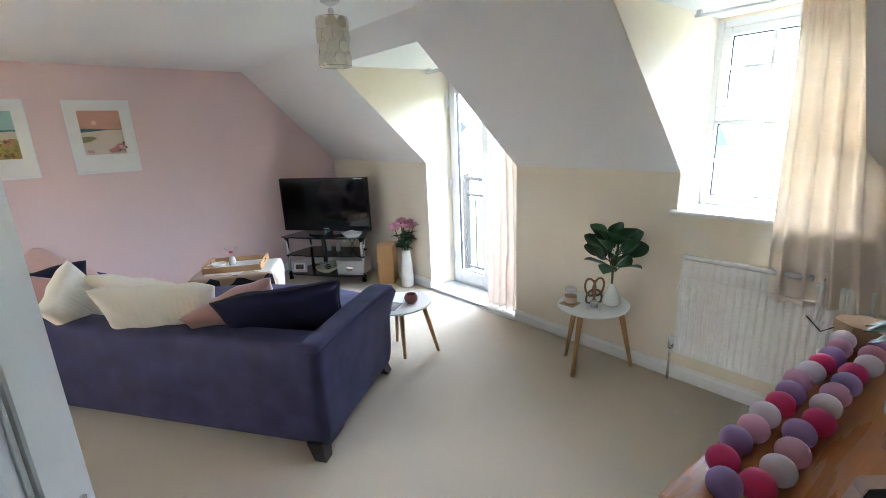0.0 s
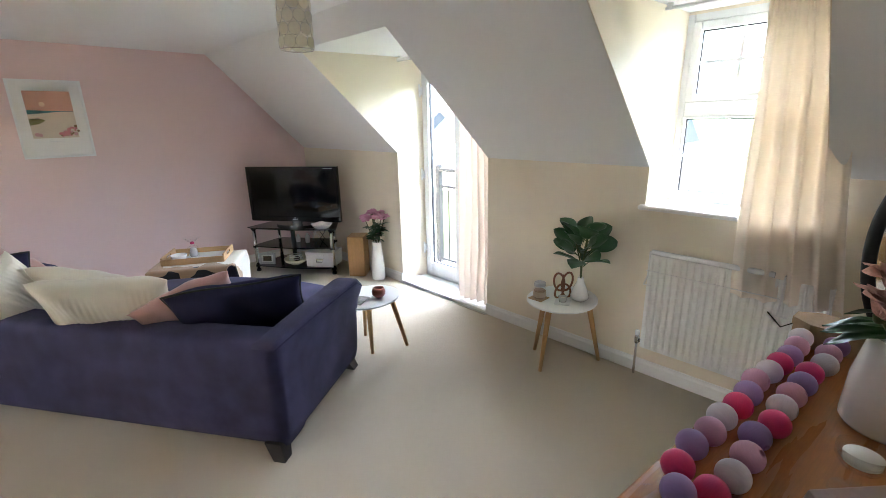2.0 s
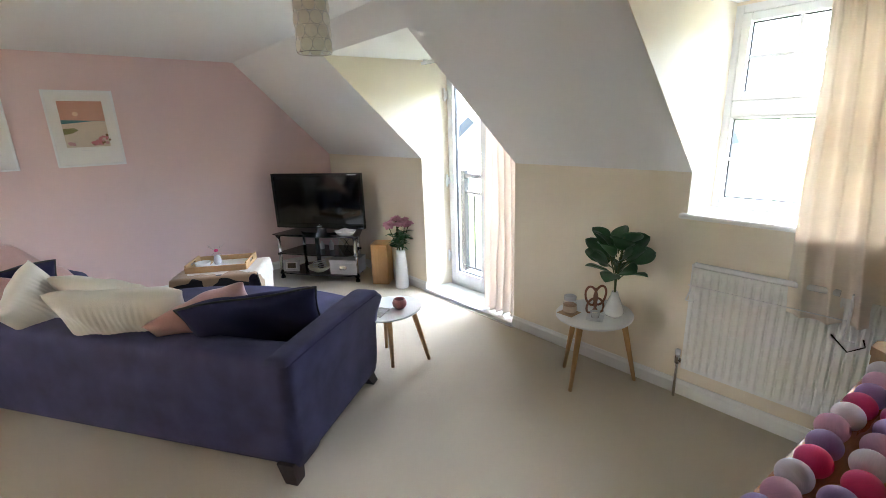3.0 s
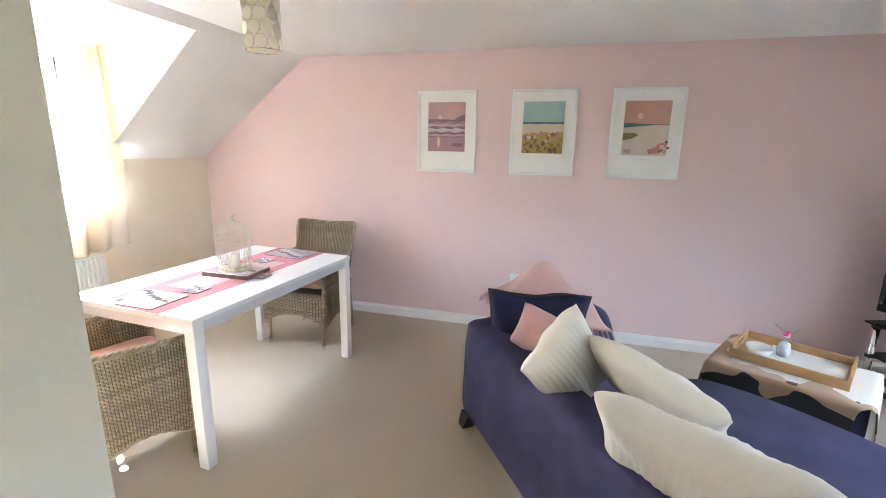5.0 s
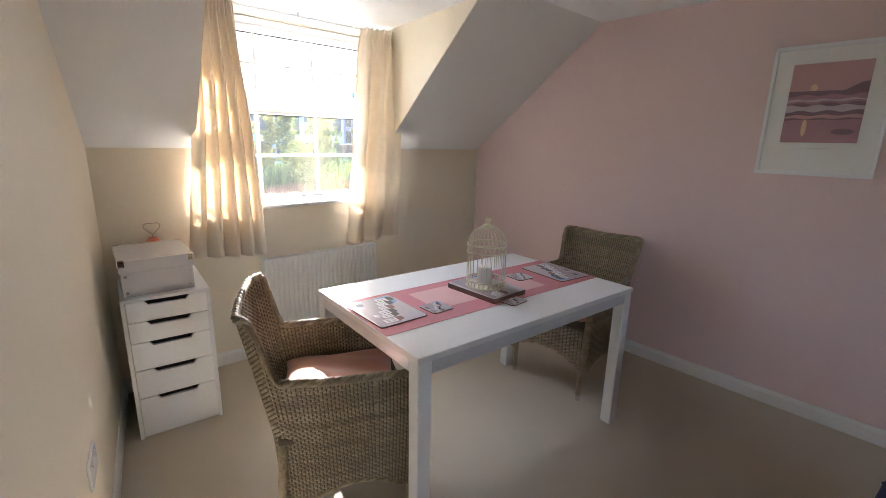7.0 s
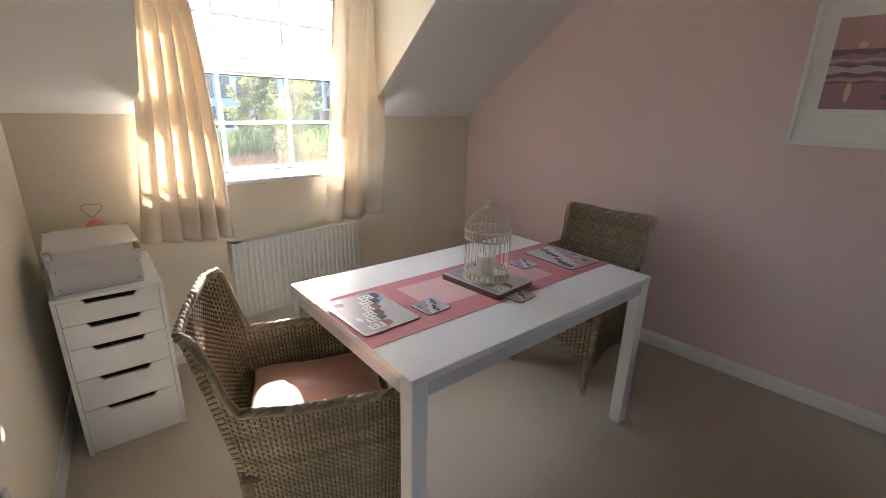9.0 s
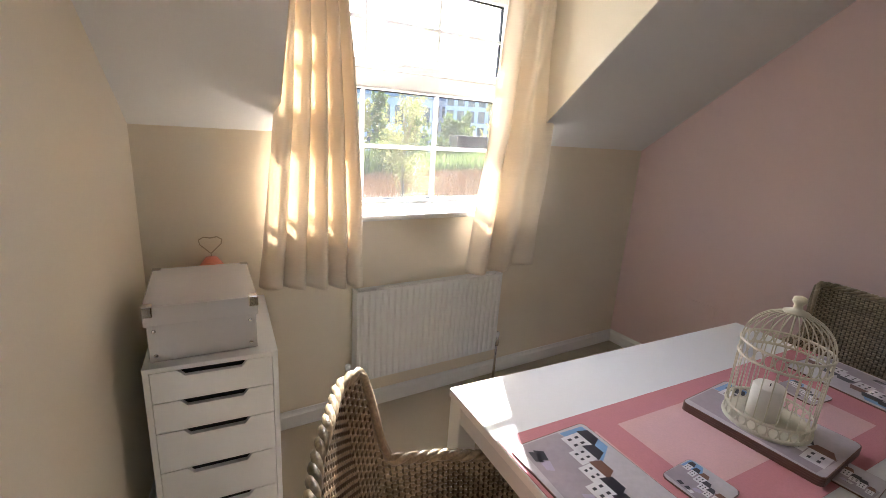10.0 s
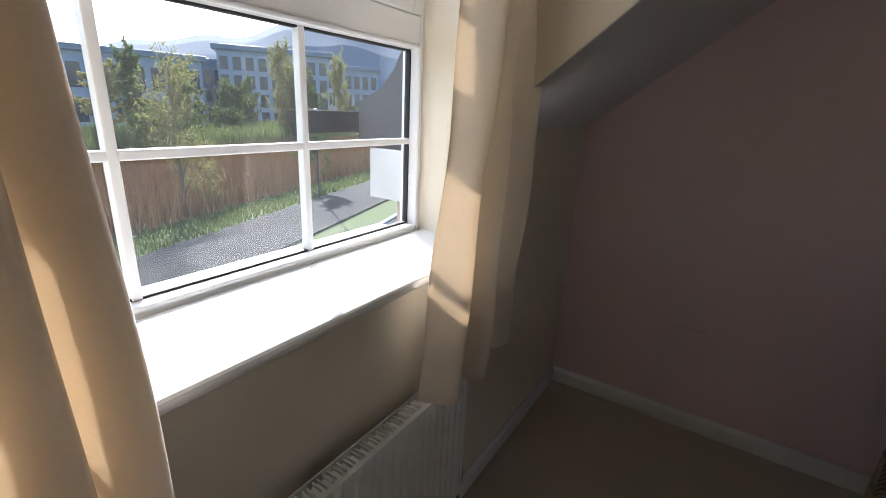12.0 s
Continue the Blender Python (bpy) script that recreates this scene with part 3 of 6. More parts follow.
sofa_arm(1)
sofa_arm(-1)
for x, y, dx, dy in ((-1.09, 0.04, -0.03, -0.02), (1.09, 0.04, 0.03, -0.02), (-1.09, 0.78, -0.03, 0.03), (1.09, 0.80, 0.03, 0.04)):
    bm = bmesh.new()
    prof = [((-0.03, -0.03), (0.03, 0.03), 0.0), ((-0.042, -0.042), (0.042, 0.042), 0.09)]
    rows = [[bm.verts.new((x + px + (dx if z == 0 else 0), y + py + (dy if z == 0 else 0), z)) for px, py in ((a[0], a[1]), (b[0], a[1]), (b[0], b[1]), (a[0], b[1]))] for a, b, z in prof]
    for i in range(4):
        bm.faces.new((rows[0][i], rows[0][(i + 1) % 4], rows[1][(i + 1) % 4], rows[1][i]))
    bm.faces.new(rows[0])
    bm.faces.new(rows[1])
    part("leg", bm, DARKWOOD, sofa, "dark stained splayed leg")


def on_sofa(u, v, z, tilt=0, turn=0, lean=0):
    return SOFA @ pose(u, v, z, 0, 0, turn) @ pose(0, 0, 0, tilt, lean, 0)


pillow("scatter_cushion", on_sofa(0.745, 0.43, 0.44, 33, 28, -3.5), 0.63, 0.415, 0.14, NAVYD, "big dark navy cushion with piped edge leaning on the sofa arm", piping=BLACKM, seed=3, droop=0.02, group="sofa cushions")
pillow("scatter_cushion", on_sofa(0.46, 0.39, 0.51, 37, 42, -17), 0.48, 0.29, 0.14, PINKC, "dusky pink velvet cushion squeezed behind a navy one", seed=4, group="sofa cushions")
pillow("scatter_cushion", on_sofa(0.09, 0.25, 0.52, 37, 31, 5), 0.57, 0.375, 0.16, CORD, "cream ribbed corduroy cushion lying along the sofa back", ribs=21, seed=5, group="sofa cushions")
pillow("scatter_cushion", on_sofa(-0.303, 0.49, 0.52, 45, 21, 12), 0.50, 0.36, 0.14, CORD, "plain cream cushion leaning in the row", seed=6, group="sofa cushions")
pillow("scatter_cushion", on_sofa(-0.565, 0.35, 0.44, 8, 102, -41), 0.33, 0.50, 0.16, CORD, "cream ribbed cushion standing on one corner", ribs=15, seed=7, group="sofa cushions")
pillow("scatter_cushion", on_sofa(-0.84, 0.28, 0.44, 26, 46, 24), 0.40, 0.36, 0.15, PINKC, "dusky pink velvet cushion at the sofa end", seed=8, group="sofa cushions")
pillow("scatter_cushion", on_sofa(-1.00, 0.34, 0.44, 18, 62, 0), 0.48, 0.38, 0.15, NAVYD, "dark navy cushion leaning on the far arm", piping=BLACKM, seed=9, group="sofa cushions")


# throw over the far arm
def throw_surface(u, v):
    x = -1.32 + 0.42 * u
    y = 0.16 + 0.50 * v
    z = 0.66 + 0.20 * math.exp(-((v - 0.62) / 0.34) ** 2 - ((u - 0.28) / 0.42) ** 2) - 0.16 * max(0, u - 0.66) - 0.30 * max(0, 0.10 - u)
    z += 0.012 * math.sin(14 * u + 5 * v) + 0.01 * math.sin(11 * v)
    return Vector((x + 0.18 * (v - 0.5) * u, y, z))


throw = thing("throw_blanket", SOFA, "pale pink fringed throw draped over the sofa end", "throw")
cl = part("cloth", grid(bmesh.new(), 24, 24, throw_surface), PALEPINK, throw, smooth=True)
thick(cl, 0.012)
fr = bmesh.new()
for i in range(22):
    p = throw_surface(1.0, i / 21)
    tube(fr, (p, p + Vector((0.025, 0.004 * math.sin(i * 3), -0.03)), p + Vector((0.032, 0.008 * math.sin(i * 2), -0.075))), 0.004, 5)
part("fringe", fr, PALEPINK, throw)

# ottoman with a hide
OTT = pose(1.49, 4.46, 0, 0, 0, -31)
ott = thing("ottoman", OTT, "navy upholstered ottoman with rounded corners", "ottoman")


def super_block(w, d, z0, z1, n=4.0, bulge=0.02, nu=64, nv=16, cap=True):
    bm = bmesh.new()

    def f(u, v):
        a = 2 * math.pi * u
        c, s = math.cos(a), math.sin(a)
        r = (abs(c) ** n + abs(s) ** n) ** (-1 / n)
        t = v
        k = 1 + bulge * math.sin(math.pi * t)
        if t > 0.85:
            k *= 1 - 0.10 * ((t - 0.85) / 0.15) ** 2
        return Vector((w / 2 * r * c * k, d / 2 * r * s * k, z0 + (z1 - z0) * (t if t < 0.85 else 0.85 + 0.15 * math.sin((t - 0.85) / 0.15 * math.pi / 2))))
    grid(bm, nu, nv, f, wrap=True)
    bm.verts.ensure_lookup_table()
    if cap:
        bm.faces.new([bm.verts[i * (nv + 1) + nv] for i in range(nu)])
        bm.faces.new([bm.verts[i * (nv + 1)] for i in range(nu)][::-1])
    return bm


part("body", super_block(0.60, 0.47, 0.05, 0.43), NAVY, ott, smooth=True)
for x in (-0.22, 0.22):
    for y in (-0.16, 0.16):
        part("foot", lathe(bmesh.new(), ((0, 0), (0.025, 0), (0.03, 0.06), (0, 0.06)), 16, Matrix.Translation((x, y, 0))), DARKWOOD, ott)

hide = thing("cow_hide", OTT, "white, tan and black cow hide draped over an ottoman", "hide rug")


def hide_point(x, y):
    """A point of a cloth laid over the ottoman, from where it would lie flat."""
    w, d, top = 0.312, 0.247, 0.444
    def fold(q, h):
        over = abs(q) - h
        if over <= 0:
            return q, 0.0
        return math.copysign(h + 0.012 + 0.02 * math.tanh(over * 8), q), over
    px, dx = fold(x, w - 0.01)
    py, dy = fold(y, d - 0.01)
    drop = math.hypot(dx, dy)
    return Vector((px, py, top - drop * 0.94 + 0.004 * math.sin(9 * x + 3) * math.sin(8 * y)))


def hide_edge(a):
    return 0.52 + 0.07 * math.sin(3 * a + 0.6) + 0.05 * math.sin(5 * a + 2) + 0.03 * math.sin(9 * a)


bm = bmesh.new()
nu, nv = 160, 50
vs = []
for i in range(nu):
    a = 2 * math.pi * i / nu
    vs.append([bm.verts.new(hide_point(hide_edge(a) * (j / nv) * math.cos(a) * 1.05, hide_edge(a) * (j / nv) * math.sin(a) * 0.88)) for j in range(1, nv + 1)])
mid = bm.verts.new(hide_point(0, 0))
for i in range(nu):
    a, b = vs[i], vs[(i + 1) % nu]
    bm.faces.new((mid, a[0], b[0]))
    for j in range(nv - 1):
        bm.faces.new((a[j], a[j + 1], b[j + 1], b[j]))


def cow_hide():
    """White hair with a tan patch and, past its wavy border, a black one."""
    m = mat("cow hide hair", (0.80, 0.76, 0.69), 0.9, var=0.06, scale=9, fine=260, bump=0.5, sheen=0.3)
    nt = m.node_tree
    bsdf = nt.nodes["Principled BSDF"]
    base = bsdf.inputs["Base Color"].links[0].from_socket
    co, sep, ns = (nt.nodes.new("ShaderNode" + k) for k in ("TexCoord", "SeparateXYZ", "TexNoise"))
    ns.inputs["Scale"].default_value, ns.inputs["Detail"].default_value = 5.5, 1.0
    nt.links.new(co.outputs["Object"], sep.inputs[0])
    nt.links.new(co.outputs["Object"], ns.inputs["Vector"])

    def op(kind, p, q, r=None):
        n = nt.nodes.new("ShaderNodeMath")
        n.operation = kind
        for i, v in enumerate((p, q, r)):
            if isinstance(v, (int, float)):
                n.inputs[i].default_value = v
            elif v is not None:
                nt.links.new(v, n.inputs[i])
        return n.outputs[0]
    x, y, z = sep.outputs
    wave = ns.outputs["Fac"]
    reach = op("MAXIMUM", op("MULTIPLY_ADD", y, -1.0, -0.145), op("MULTIPLY_ADD", x, -1.0, -0.265))
    tan = op("GREATER_THAN", op("MULTIPLY_ADD", wave, 0.45, reach), 0.235)
    drop = op("MULTIPLY_ADD", z, -1.0, 0.445)
    black = op("MULTIPLY", op("GREATER_THAN", op("MULTIPLY_ADD", wave, -0.30, drop), -0.118), op("GREATER_THAN", reach, 0.06))
    last = base
    for mask, col in ((tan, (0.42, 0.28, 0.17, 1)), (black, (0.012, 0.011, 0.012, 1))):
        mx = nt.nodes.new("ShaderNodeMix")
        mx.data_type = "RGBA"
        nt.links.new(mask, mx.inputs["Factor"])
        nt.links.new(last, mx.inputs["A"])
        mx.inputs["B"].default_value = col
        last = mx.outputs["Result"]
    nt.links.new(last, bsdf.inputs["Base Color"])
    return m


ob = part("hide", bm, cow_hide(), hide, smooth=True)
thick(ob, 0.006, 1.0)

# tray with its things
TRAY = pose(1.50, 4.50, 0.452, 0, 0, -31)
tray = thing("serving_tray", TRAY, "bamboo serving tray with raised rims and handle slots", "tray")
part("bottom", B(-0.225, -0.16, 0.0, 0.225, 0.16, 0.010), BAMBOO, tray)
part("liner", B(-0.10, -0.145, 0.0105, 0.21, 0.145, 0.0125), PAPER, tray, "white paper liner")
for q in ((-0.235, -0.17, 0.235, -0.158), (-0.235, 0.158, 0.235, 0.17)):
    part("rim", B(q[0], q[1], 0, q[2], q[3], 0.050, 0.004), BAMBOO, tray)
for s in (-1, 1):
    bm = bmesh.new()
    x0, x1 = sorted((s * 0.235, s * 0.223))
    box(bm, x0, -0.157, 0, x1, 0.157, 0.028, 0.002)
    box(bm, x0, -0.157, 0.029, x1, -0.05, 0.062, 0.002)
    box(bm, x0, 0.05, 0.029, x1, 0.157, 0.062, 0.002)
    box(bm, x0, -0.157, 0.050, x1, 0.157, 0.064, 0.002)
    part("handle_side", bm, BAMBOO, tray)
bowl = thing("bowl", TRAY @ pose(-0.13, -0.06, 0.0108), "small white ceramic bowl on a tray", "bowl")
part("body", lathe(bmesh.new(), ((0, 0), (0.03, 0), (0.052, 0.018), (0.062, 0.048), (0.058, 0.048), (0.047, 0.02), (0, 0.008)), 32), CERAM, bowl, smooth=True)
gift = thing("gift_bag", TRAY @ pose(-0.04, 0.02, 0.013), "clear cellophane bag tied with a pink ribbon", "gift bag")
bm = bmesh.new()


def cello(u, v):
    a = 2 * math.pi * u
    r = (0.038 if v < 0.5 else 0.038 - 0.028 * math.sin((v - 0.5) / 0.2 * math.pi / 2) if v < 0.7 else 0.010 + 0.05 * (v - 0.7) / 0.3)
    r *= 1 + (0.08 if v < 0.6 else 0.35 * (v - 0.6) * 2) * math.sin(5 * a + 6 * v)
    return Vector((r * math.cos(a), r * math.sin(a), 0.165 * v))


part("bag", grid(bm, 36, 20, cello, wrap=True), CLEAR, gift, smooth=True)
part("filling", lathe(bmesh.new(), ((0, 0.002), (0.028, 0.002), (0.032, 0.03), (0.024, 0.07), (0, 0.085)), 20), SILVER, gift, "silver wrapped sweets", smooth=True)
part("ribbon", lathe(bmesh.new(), ((0.011, 0.108), (0.016, 0.112), (0.016, 0.124), (0.011, 0.128)), 16), mat("magenta ribbon", (0.72, 0.05, 0.20), 0.4), gift)


# ---- television corner ----
STAND = pose(2.60, 4.92, 0, 0, 0, -54)
stand = thing("tv_stand", STAND, "black glass television stand on chrome legs", "tv stand")
for z, w in ((0.475, 0.99), (0.28, 0.90), (0.065, 0.90)):
    bm = bmesh.new()
    outline = [(-w / 2, -0.16), (-w / 2 + 0.10, -0.20), (0, -0.225), (w / 2 - 0.10, -0.20), (w / 2, -0.16), (w / 2 - 0.12, 0.19), (-w / 2 + 0.12, 0.19)]
    part("shelf", prism(bm, outline, "z", z, z + 0.010), SMOKE, stand, "smoked black glass shelf")
for x, y in ((-0.435, -0.15), (0.435, -0.15), (-0.33, 0.16), (0.33, 0.16)):
    leg = part("leg", T((x, y, 0.02), (x, y, 0.475), r=0.019, seg=20), CHROME, stand, "chrome tube leg", smooth=True)
    for z in (0.05, 0.265, 0.455):
        part("collar", lathe(bmesh.new(), ((0.02, 0), (0.026, 0), (0.026, 0.018), (0.02, 0.018)), 20, Matrix.Translation((x, y, z))), BLACKG, leg)
    part("foot", lathe(bmesh.new(), ((0, 0), (0.024, 0), (0.024, 0.02), (0, 0.022)), 20, Matrix.Translation((x, y, 0))), BLACKG, leg)
part("spine", B(-0.16, 0.10, 0.075, -0.12, 0.13, 0.475, 0.004), BLACKG, stand)
tv = thing("television", STAND @ pose(0.0, -0.01, 0.4852), "black flat television switched off on a glass stand", "television")
part("base", prism(bmesh.new(), [(0.23 * math.cos(a), 0.12 * math.sin(a)) for a in [i * math.pi / 16 for i in range(32)]], "z", 0.0, 0.016), BLACKG, tv, smooth=False)
part("neck", B(-0.05, -0.02, 0.016, 0.05, 0.02, 0.08, 0.008), BLACKG, tv)
bz = bmesh.new()
W2, ZB, ZT = 0.505, 0.045, 0.615
for q in ((-W2, ZB, W2, ZB + 0.05), (-W2, ZT - 0.03, W2, ZT), (-W2, ZB + 0.05, -W2 + 0.03, ZT - 0.03), (W2 - 0.03, ZB + 0.05, W2, ZT - 0.03)):
    box(bz, q[0], -0.035, q[1], q[2], 0.015, q[3], 0.004)
part("bezel", bz, BLACKG, tv)
part("screen", B(-W2 + 0.029, -0.026, ZB + 0.049, W2 - 0.029, -0.018, ZT - 0.029), SCREEN, tv)
part("casing", B(-W2 + 0.02, 0.0, ZB + 0.02, W2 - 0.02, 0.07, ZT - 0.02, 0.03), BLACKM, tv)
part("logo_bar", B(-0.03, -0.0365, ZB + 0.02, 0.03, -0.035, ZB + 0.028), GREYALU, tv)
bm = B(0.36, -0.0365, ZT - 0.018, 0.46, -0.0352, ZT - 0.012)
part("label_bar", bm, GREYALU, tv)
part("lamp", B(-0.005, -0.0365, ZB + 0.038, 0.005, -0.035, ZB + 0.042), GREYALU, tv)

dish = thing("trinket_bowl", STAND @ pose(0.335, -0.135, 0.4852), "white wavy-rimmed ceramic bowl on a glass shelf", "bowl")
bm = bmesh.new()


def wavy(u, v):
    a = 2 * math.pi * u
    r = 0.02 + 0.075 * v ** 0.7
    return Vector((r * math.cos(a) * 1.15, r * math.sin(a), 0.05 * v ** 2 + 0.006 * v * math.sin(4 * a)))


ob = part("body", grid(bm, 40, 10, wavy, wrap=True), CERAM, dish, smooth=True)
thick(ob, 0.004)
part("foot", lathe(bmesh.new(), ((0, 0.0), (0.024, 0.0), (0.024, 0.004), (0, 0.004)), 20), CERAM, dish)
pf = thing("photo_frame", STAND @ pose(-0.33, -0.14, 0.0752, 0, 0, 8) @ pose(0, 0, 0, -12), "small silver photo frame leaning on the lower shelf", "photo frame")
bm = bmesh.new()
for q in ((-0.085, 0, 0.085, 0.02), (-0.085, 0.10, 0.085, 0.12), (-0.085, 0.02, -0.065, 0.10), (0.065, 0.02, 0.085, 0.10)):
    box(bm, q[0], -0.008, q[1], q[2], 0.008, q[3], 0.002)
part("frame", bm, SILVER, pf)
part("mount", B(-0.066, -0.003, 0.019, 0.066, 0.003, 0.101), PAPER, pf)
part("photo", B(-0.045, -0.0045, 0.034, 0.045, -0.0032, 0.086), mat("dark brown print", (0.14, 0.10, 0.05), 0.5, var=0.4, scale=40), pf)
wb = thing("storage_box", STAND @ pose(0.29, -0.06, 0.0752), "white lidded storage box with a metal label holder", "box")
part("body", B(-0.15, -0.11, 0, 0.15, 0.12, 0.125, 0.004), SILVER, wb)
part("lid", B(-0.155, -0.115, 0.126, 0.155, 0.125, 0.158, 0.004), SILVER, wb)
part("handle", T((-0.035, -0.112, 0.07), (-0.03, -0.128, 0.058), (0.03, -0.128, 0.058), (0.035, -0.112, 0.07), r=0.004), CHROME, wb)
part("label_plate", B(-0.04, -0.113, 0.066, 0.04, -0.110, 0.092, 0.002), CHROME, wb)
hb = thing("basket_bowl", STAND @ pose(-0.02, -0.09, 0.0752), "pale bowl holding coiled white cable", "bowl")
ob = part("body", lathe(bmesh.new(), ((0, 0.0), (0.05, 0.0), (0.11, 0.035), (0.125, 0.065), (0.118, 0.065), (0.10, 0.037), (0, 0.012)), 36), CREAMIRON, hb, smooth=True)
coil = [(0.075 * math.cos(k * 0.35) * (1 - 0.004 * k), 0.06 * math.sin(k * 0.35), 0.045 + 0.0012 * k) for k in range(60)]
part("cable", tube(bmesh.new(), coil, 0.005, 6), UPVC, hb, smooth=True)
part("dark_item", lathe(bmesh.new(), ((0, 0.03), (0.03, 0.03), (0.035, 0.06), (0, 0.085)), 16, Matrix.Translation((0.01, 0.0, 0.01))), BLACKG, hb, smooth=True)
for k, (x, y, hh) in enumerate(((-0.03, 0.02, 0.085), (0.09, 0.0, 0.105))):
    jar = thing("candle_jar", STAND @ pose(x, y, 0.2902), "small white candle jar on the middle shelf", "candle", "jars on the tv stand")
    part("body", lathe(bmesh.new(), ((0, 0), (0.022, 0), (0.025, 0.01), (0.025, hh - 0.03), (0.012, hh - 0.015), (0.012, hh), (0, hh)), 24), CERAM, jar, smooth=True)
cab = thing("cables", STAND @ pose(0.05, 0.16, 0), "loose white and grey cables hanging behind the shelves", "cables")
rnd = random.Random(11)
for k in range(5):
    x0, x1 = rnd.uniform(-0.1, 0.2), rnd.uniform(-0.2, 0.25)
    pts = [(x0 + (x1 - x0) * s / 12 + 0.03 * math.sin(s * 0.9 + k), 0.03 + 0.02 * math.sin(s + k), 0.47 - 0.46 * s / 12 + 0.04 * math.sin(s * 0.8 + 2 * k)) for s in range(13)]
    part("cable", tube(bmesh.new(), [(a, b, max(0.006, c)) for a, b, c in pts], 0.0035, 6), (UPVC, BLACKG, GREYALU)[k % 3], cab, smooth=True)

oakbox = thing("wooden_speaker", pose(2.93, 4.30, 0, 0, 0, -48), "plain oak veneered speaker cabinet on the carpet", "speaker")
part("cabinet", B(-0.085, -0.10, 0.0, 0.085, 0.10, 0.415, 0.005), OAK, oakbox)
part("front_panel", B(-0.075, -0.106, 0.02, 0.075, -0.1005, 0.40, 0.003), OAK, oakbox)


# ---- flowers and plants ----
def petal(bm, m, w, h, curl, cup):
    t = bmesh.new()

    def f(u, v):
        a = 2 * u - 1
        wide = math.sin(math.pi * min(1, 0.12 + 0.80 * v)) ** 0.7
        x = a * w / 2 * wide
        y = cup * (a * a) * wide + curl * v * v
        return Vector((x, -y + 0.25 * h * math.sin(v * 2.2), h * v * (1 - 0.12 * a * a)))
    grid(t, 6, 6, f)
    join(bm, t, m)


PETALS = {}


def bloom(name, root, material, centre, tilt, size, rnd, rings=((4, 8, 0.55), (5, 22, 0.75), (6, 42, 0.95), (7, 64, 1.05))):
    """A full rose: a green calyx that carries cupped petals in rings."""
    base = Matrix.Translation(centre) @ Euler((tilt[0], tilt[1], rnd.uniform(0, 6))).to_matrix().to_4x4()
    head = part(name, lathe(bmesh.new(), ((0, -0.12 * size), (0.07 * size, -0.08 * size), (0.12 * size, 0.0), (0.05 * size, 0.06 * size), (0, 0.08 * size)), 12), STEM, root, m=base, smooth=True)
    for n, lean, k in rings:
        off = rnd.uniform(0, 6)
        for i in range(n):
            m = Matrix.Rotation(off + 2 * math.pi * i / n, 4, "Z") @ Matrix.Translation((0, -size * 0.05 * k, 0)) @ Matrix.Rotation(radians(lean + rnd.uniform(-7, 7)), 4, "X")
            key = (material.name, size, k)
            if key in PETALS:
                part_of("petal", PETALS[key], head, m)
            else:
                bm = bmesh.new()
                petal(bm, Matrix.Identity(4), size * 0.62 * k, size * 0.60 * k, size * 0.16, -size * 0.10)
                PETALS[key] = part("petal", bm, material, head, m=m, smooth=True).data
    return head


def leaf(bm, root, direction, length, width, rnd, fold=0.12, droop=0.25):
    """A broad leaf with a fold along its rib and a drooping tip."""
    d = Vector(direction).normalized()
    side = d.cross(Vector((0, 0, 1)))
    side = side.normalized() if side.length > 0.05 else Vector((1, 0, 0))
    up = side.cross(d)
    tw = rnd.uniform(-0.5, 0.5)
    side, up = side * math.cos(tw) + up * math.sin(tw), up * math.cos(tw) - side * math.sin(tw)
    t = bmesh.new()

    def f(u, v):
        a = 2 * u - 1
        w = width / 2 * math.sin(math.pi * min(1.0, v ** 0.8 * 0.97 + 0.03)) ** 0.75
        wave = 0.02 * length * math.sin(9 * v + 3 * a)
        return Vector(root) + d * (length * v) + side * (a * w) + up * (fold * abs(a) * w * 1.2 - droop * length * v * v + wave * abs(a))
    grid(t, 8, 12, f)
    return join(bm, t)


rnd = random.Random(21)
fvase = thing("flower_vase", pose(2.97, 4.02, 0), "tall white ceramic vase standing on the carpet", "vase")
ob = part("body", lathe(bmesh.new(), ((0, 0.0), (0.062, 0.0), (0.068, 0.01), (0.066, 0.10), (0.058, 0.24), (0.048, 0.34), (0.044, 0.385), (0.040, 0.385), (0.044, 0.33), (0.05, 0.1), (0, 0.03)), 40), CERAM, fvase, smooth=True)
bouquet = thing("rose_bouquet", pose(2.97, 4.02, 0.39), "bunch of pink silk roses with dark green leaves", "flowers")
heads = [(-0.055, -0.06, 0.235), (0.05, -0.075, 0.225), (0.02, 0.06, 0.25), (-0.03, 0.01, 0.275), (0.085, 0.02, 0.24), (-0.095, 0.03, 0.225)]
for k, p in enumerate(heads):
    st = part("stem", T((p[0] * 0.1, p[1] * 0.1, -0.25), (p[0] * 0.3, p[1] * 0.3, 0.02), p, r=0.004, seg=6), STEM, bouquet)
    bloom("rose", bouquet, ROSE, p, (rnd.uniform(-0.5, 0.5) - p[1] * 3, p[0] * 5), 0.105, rnd)
    lv = bmesh.new()
    for i in range(8):
        a = rnd.uniform(0, 6.28)
        z = rnd.uniform(0.02, 0.17)
        leaf(lv, (p[0] * z * 3.5, p[1] * z * 3.5, z), (math.cos(a), math.sin(a), rnd.uniform(-0.3, 0.7)), rnd.uniform(0.07, 0.115), rnd.uniform(0.035, 0.055), rnd)
    part("leaves", lv, LEAF, bouquet, smooth=True)


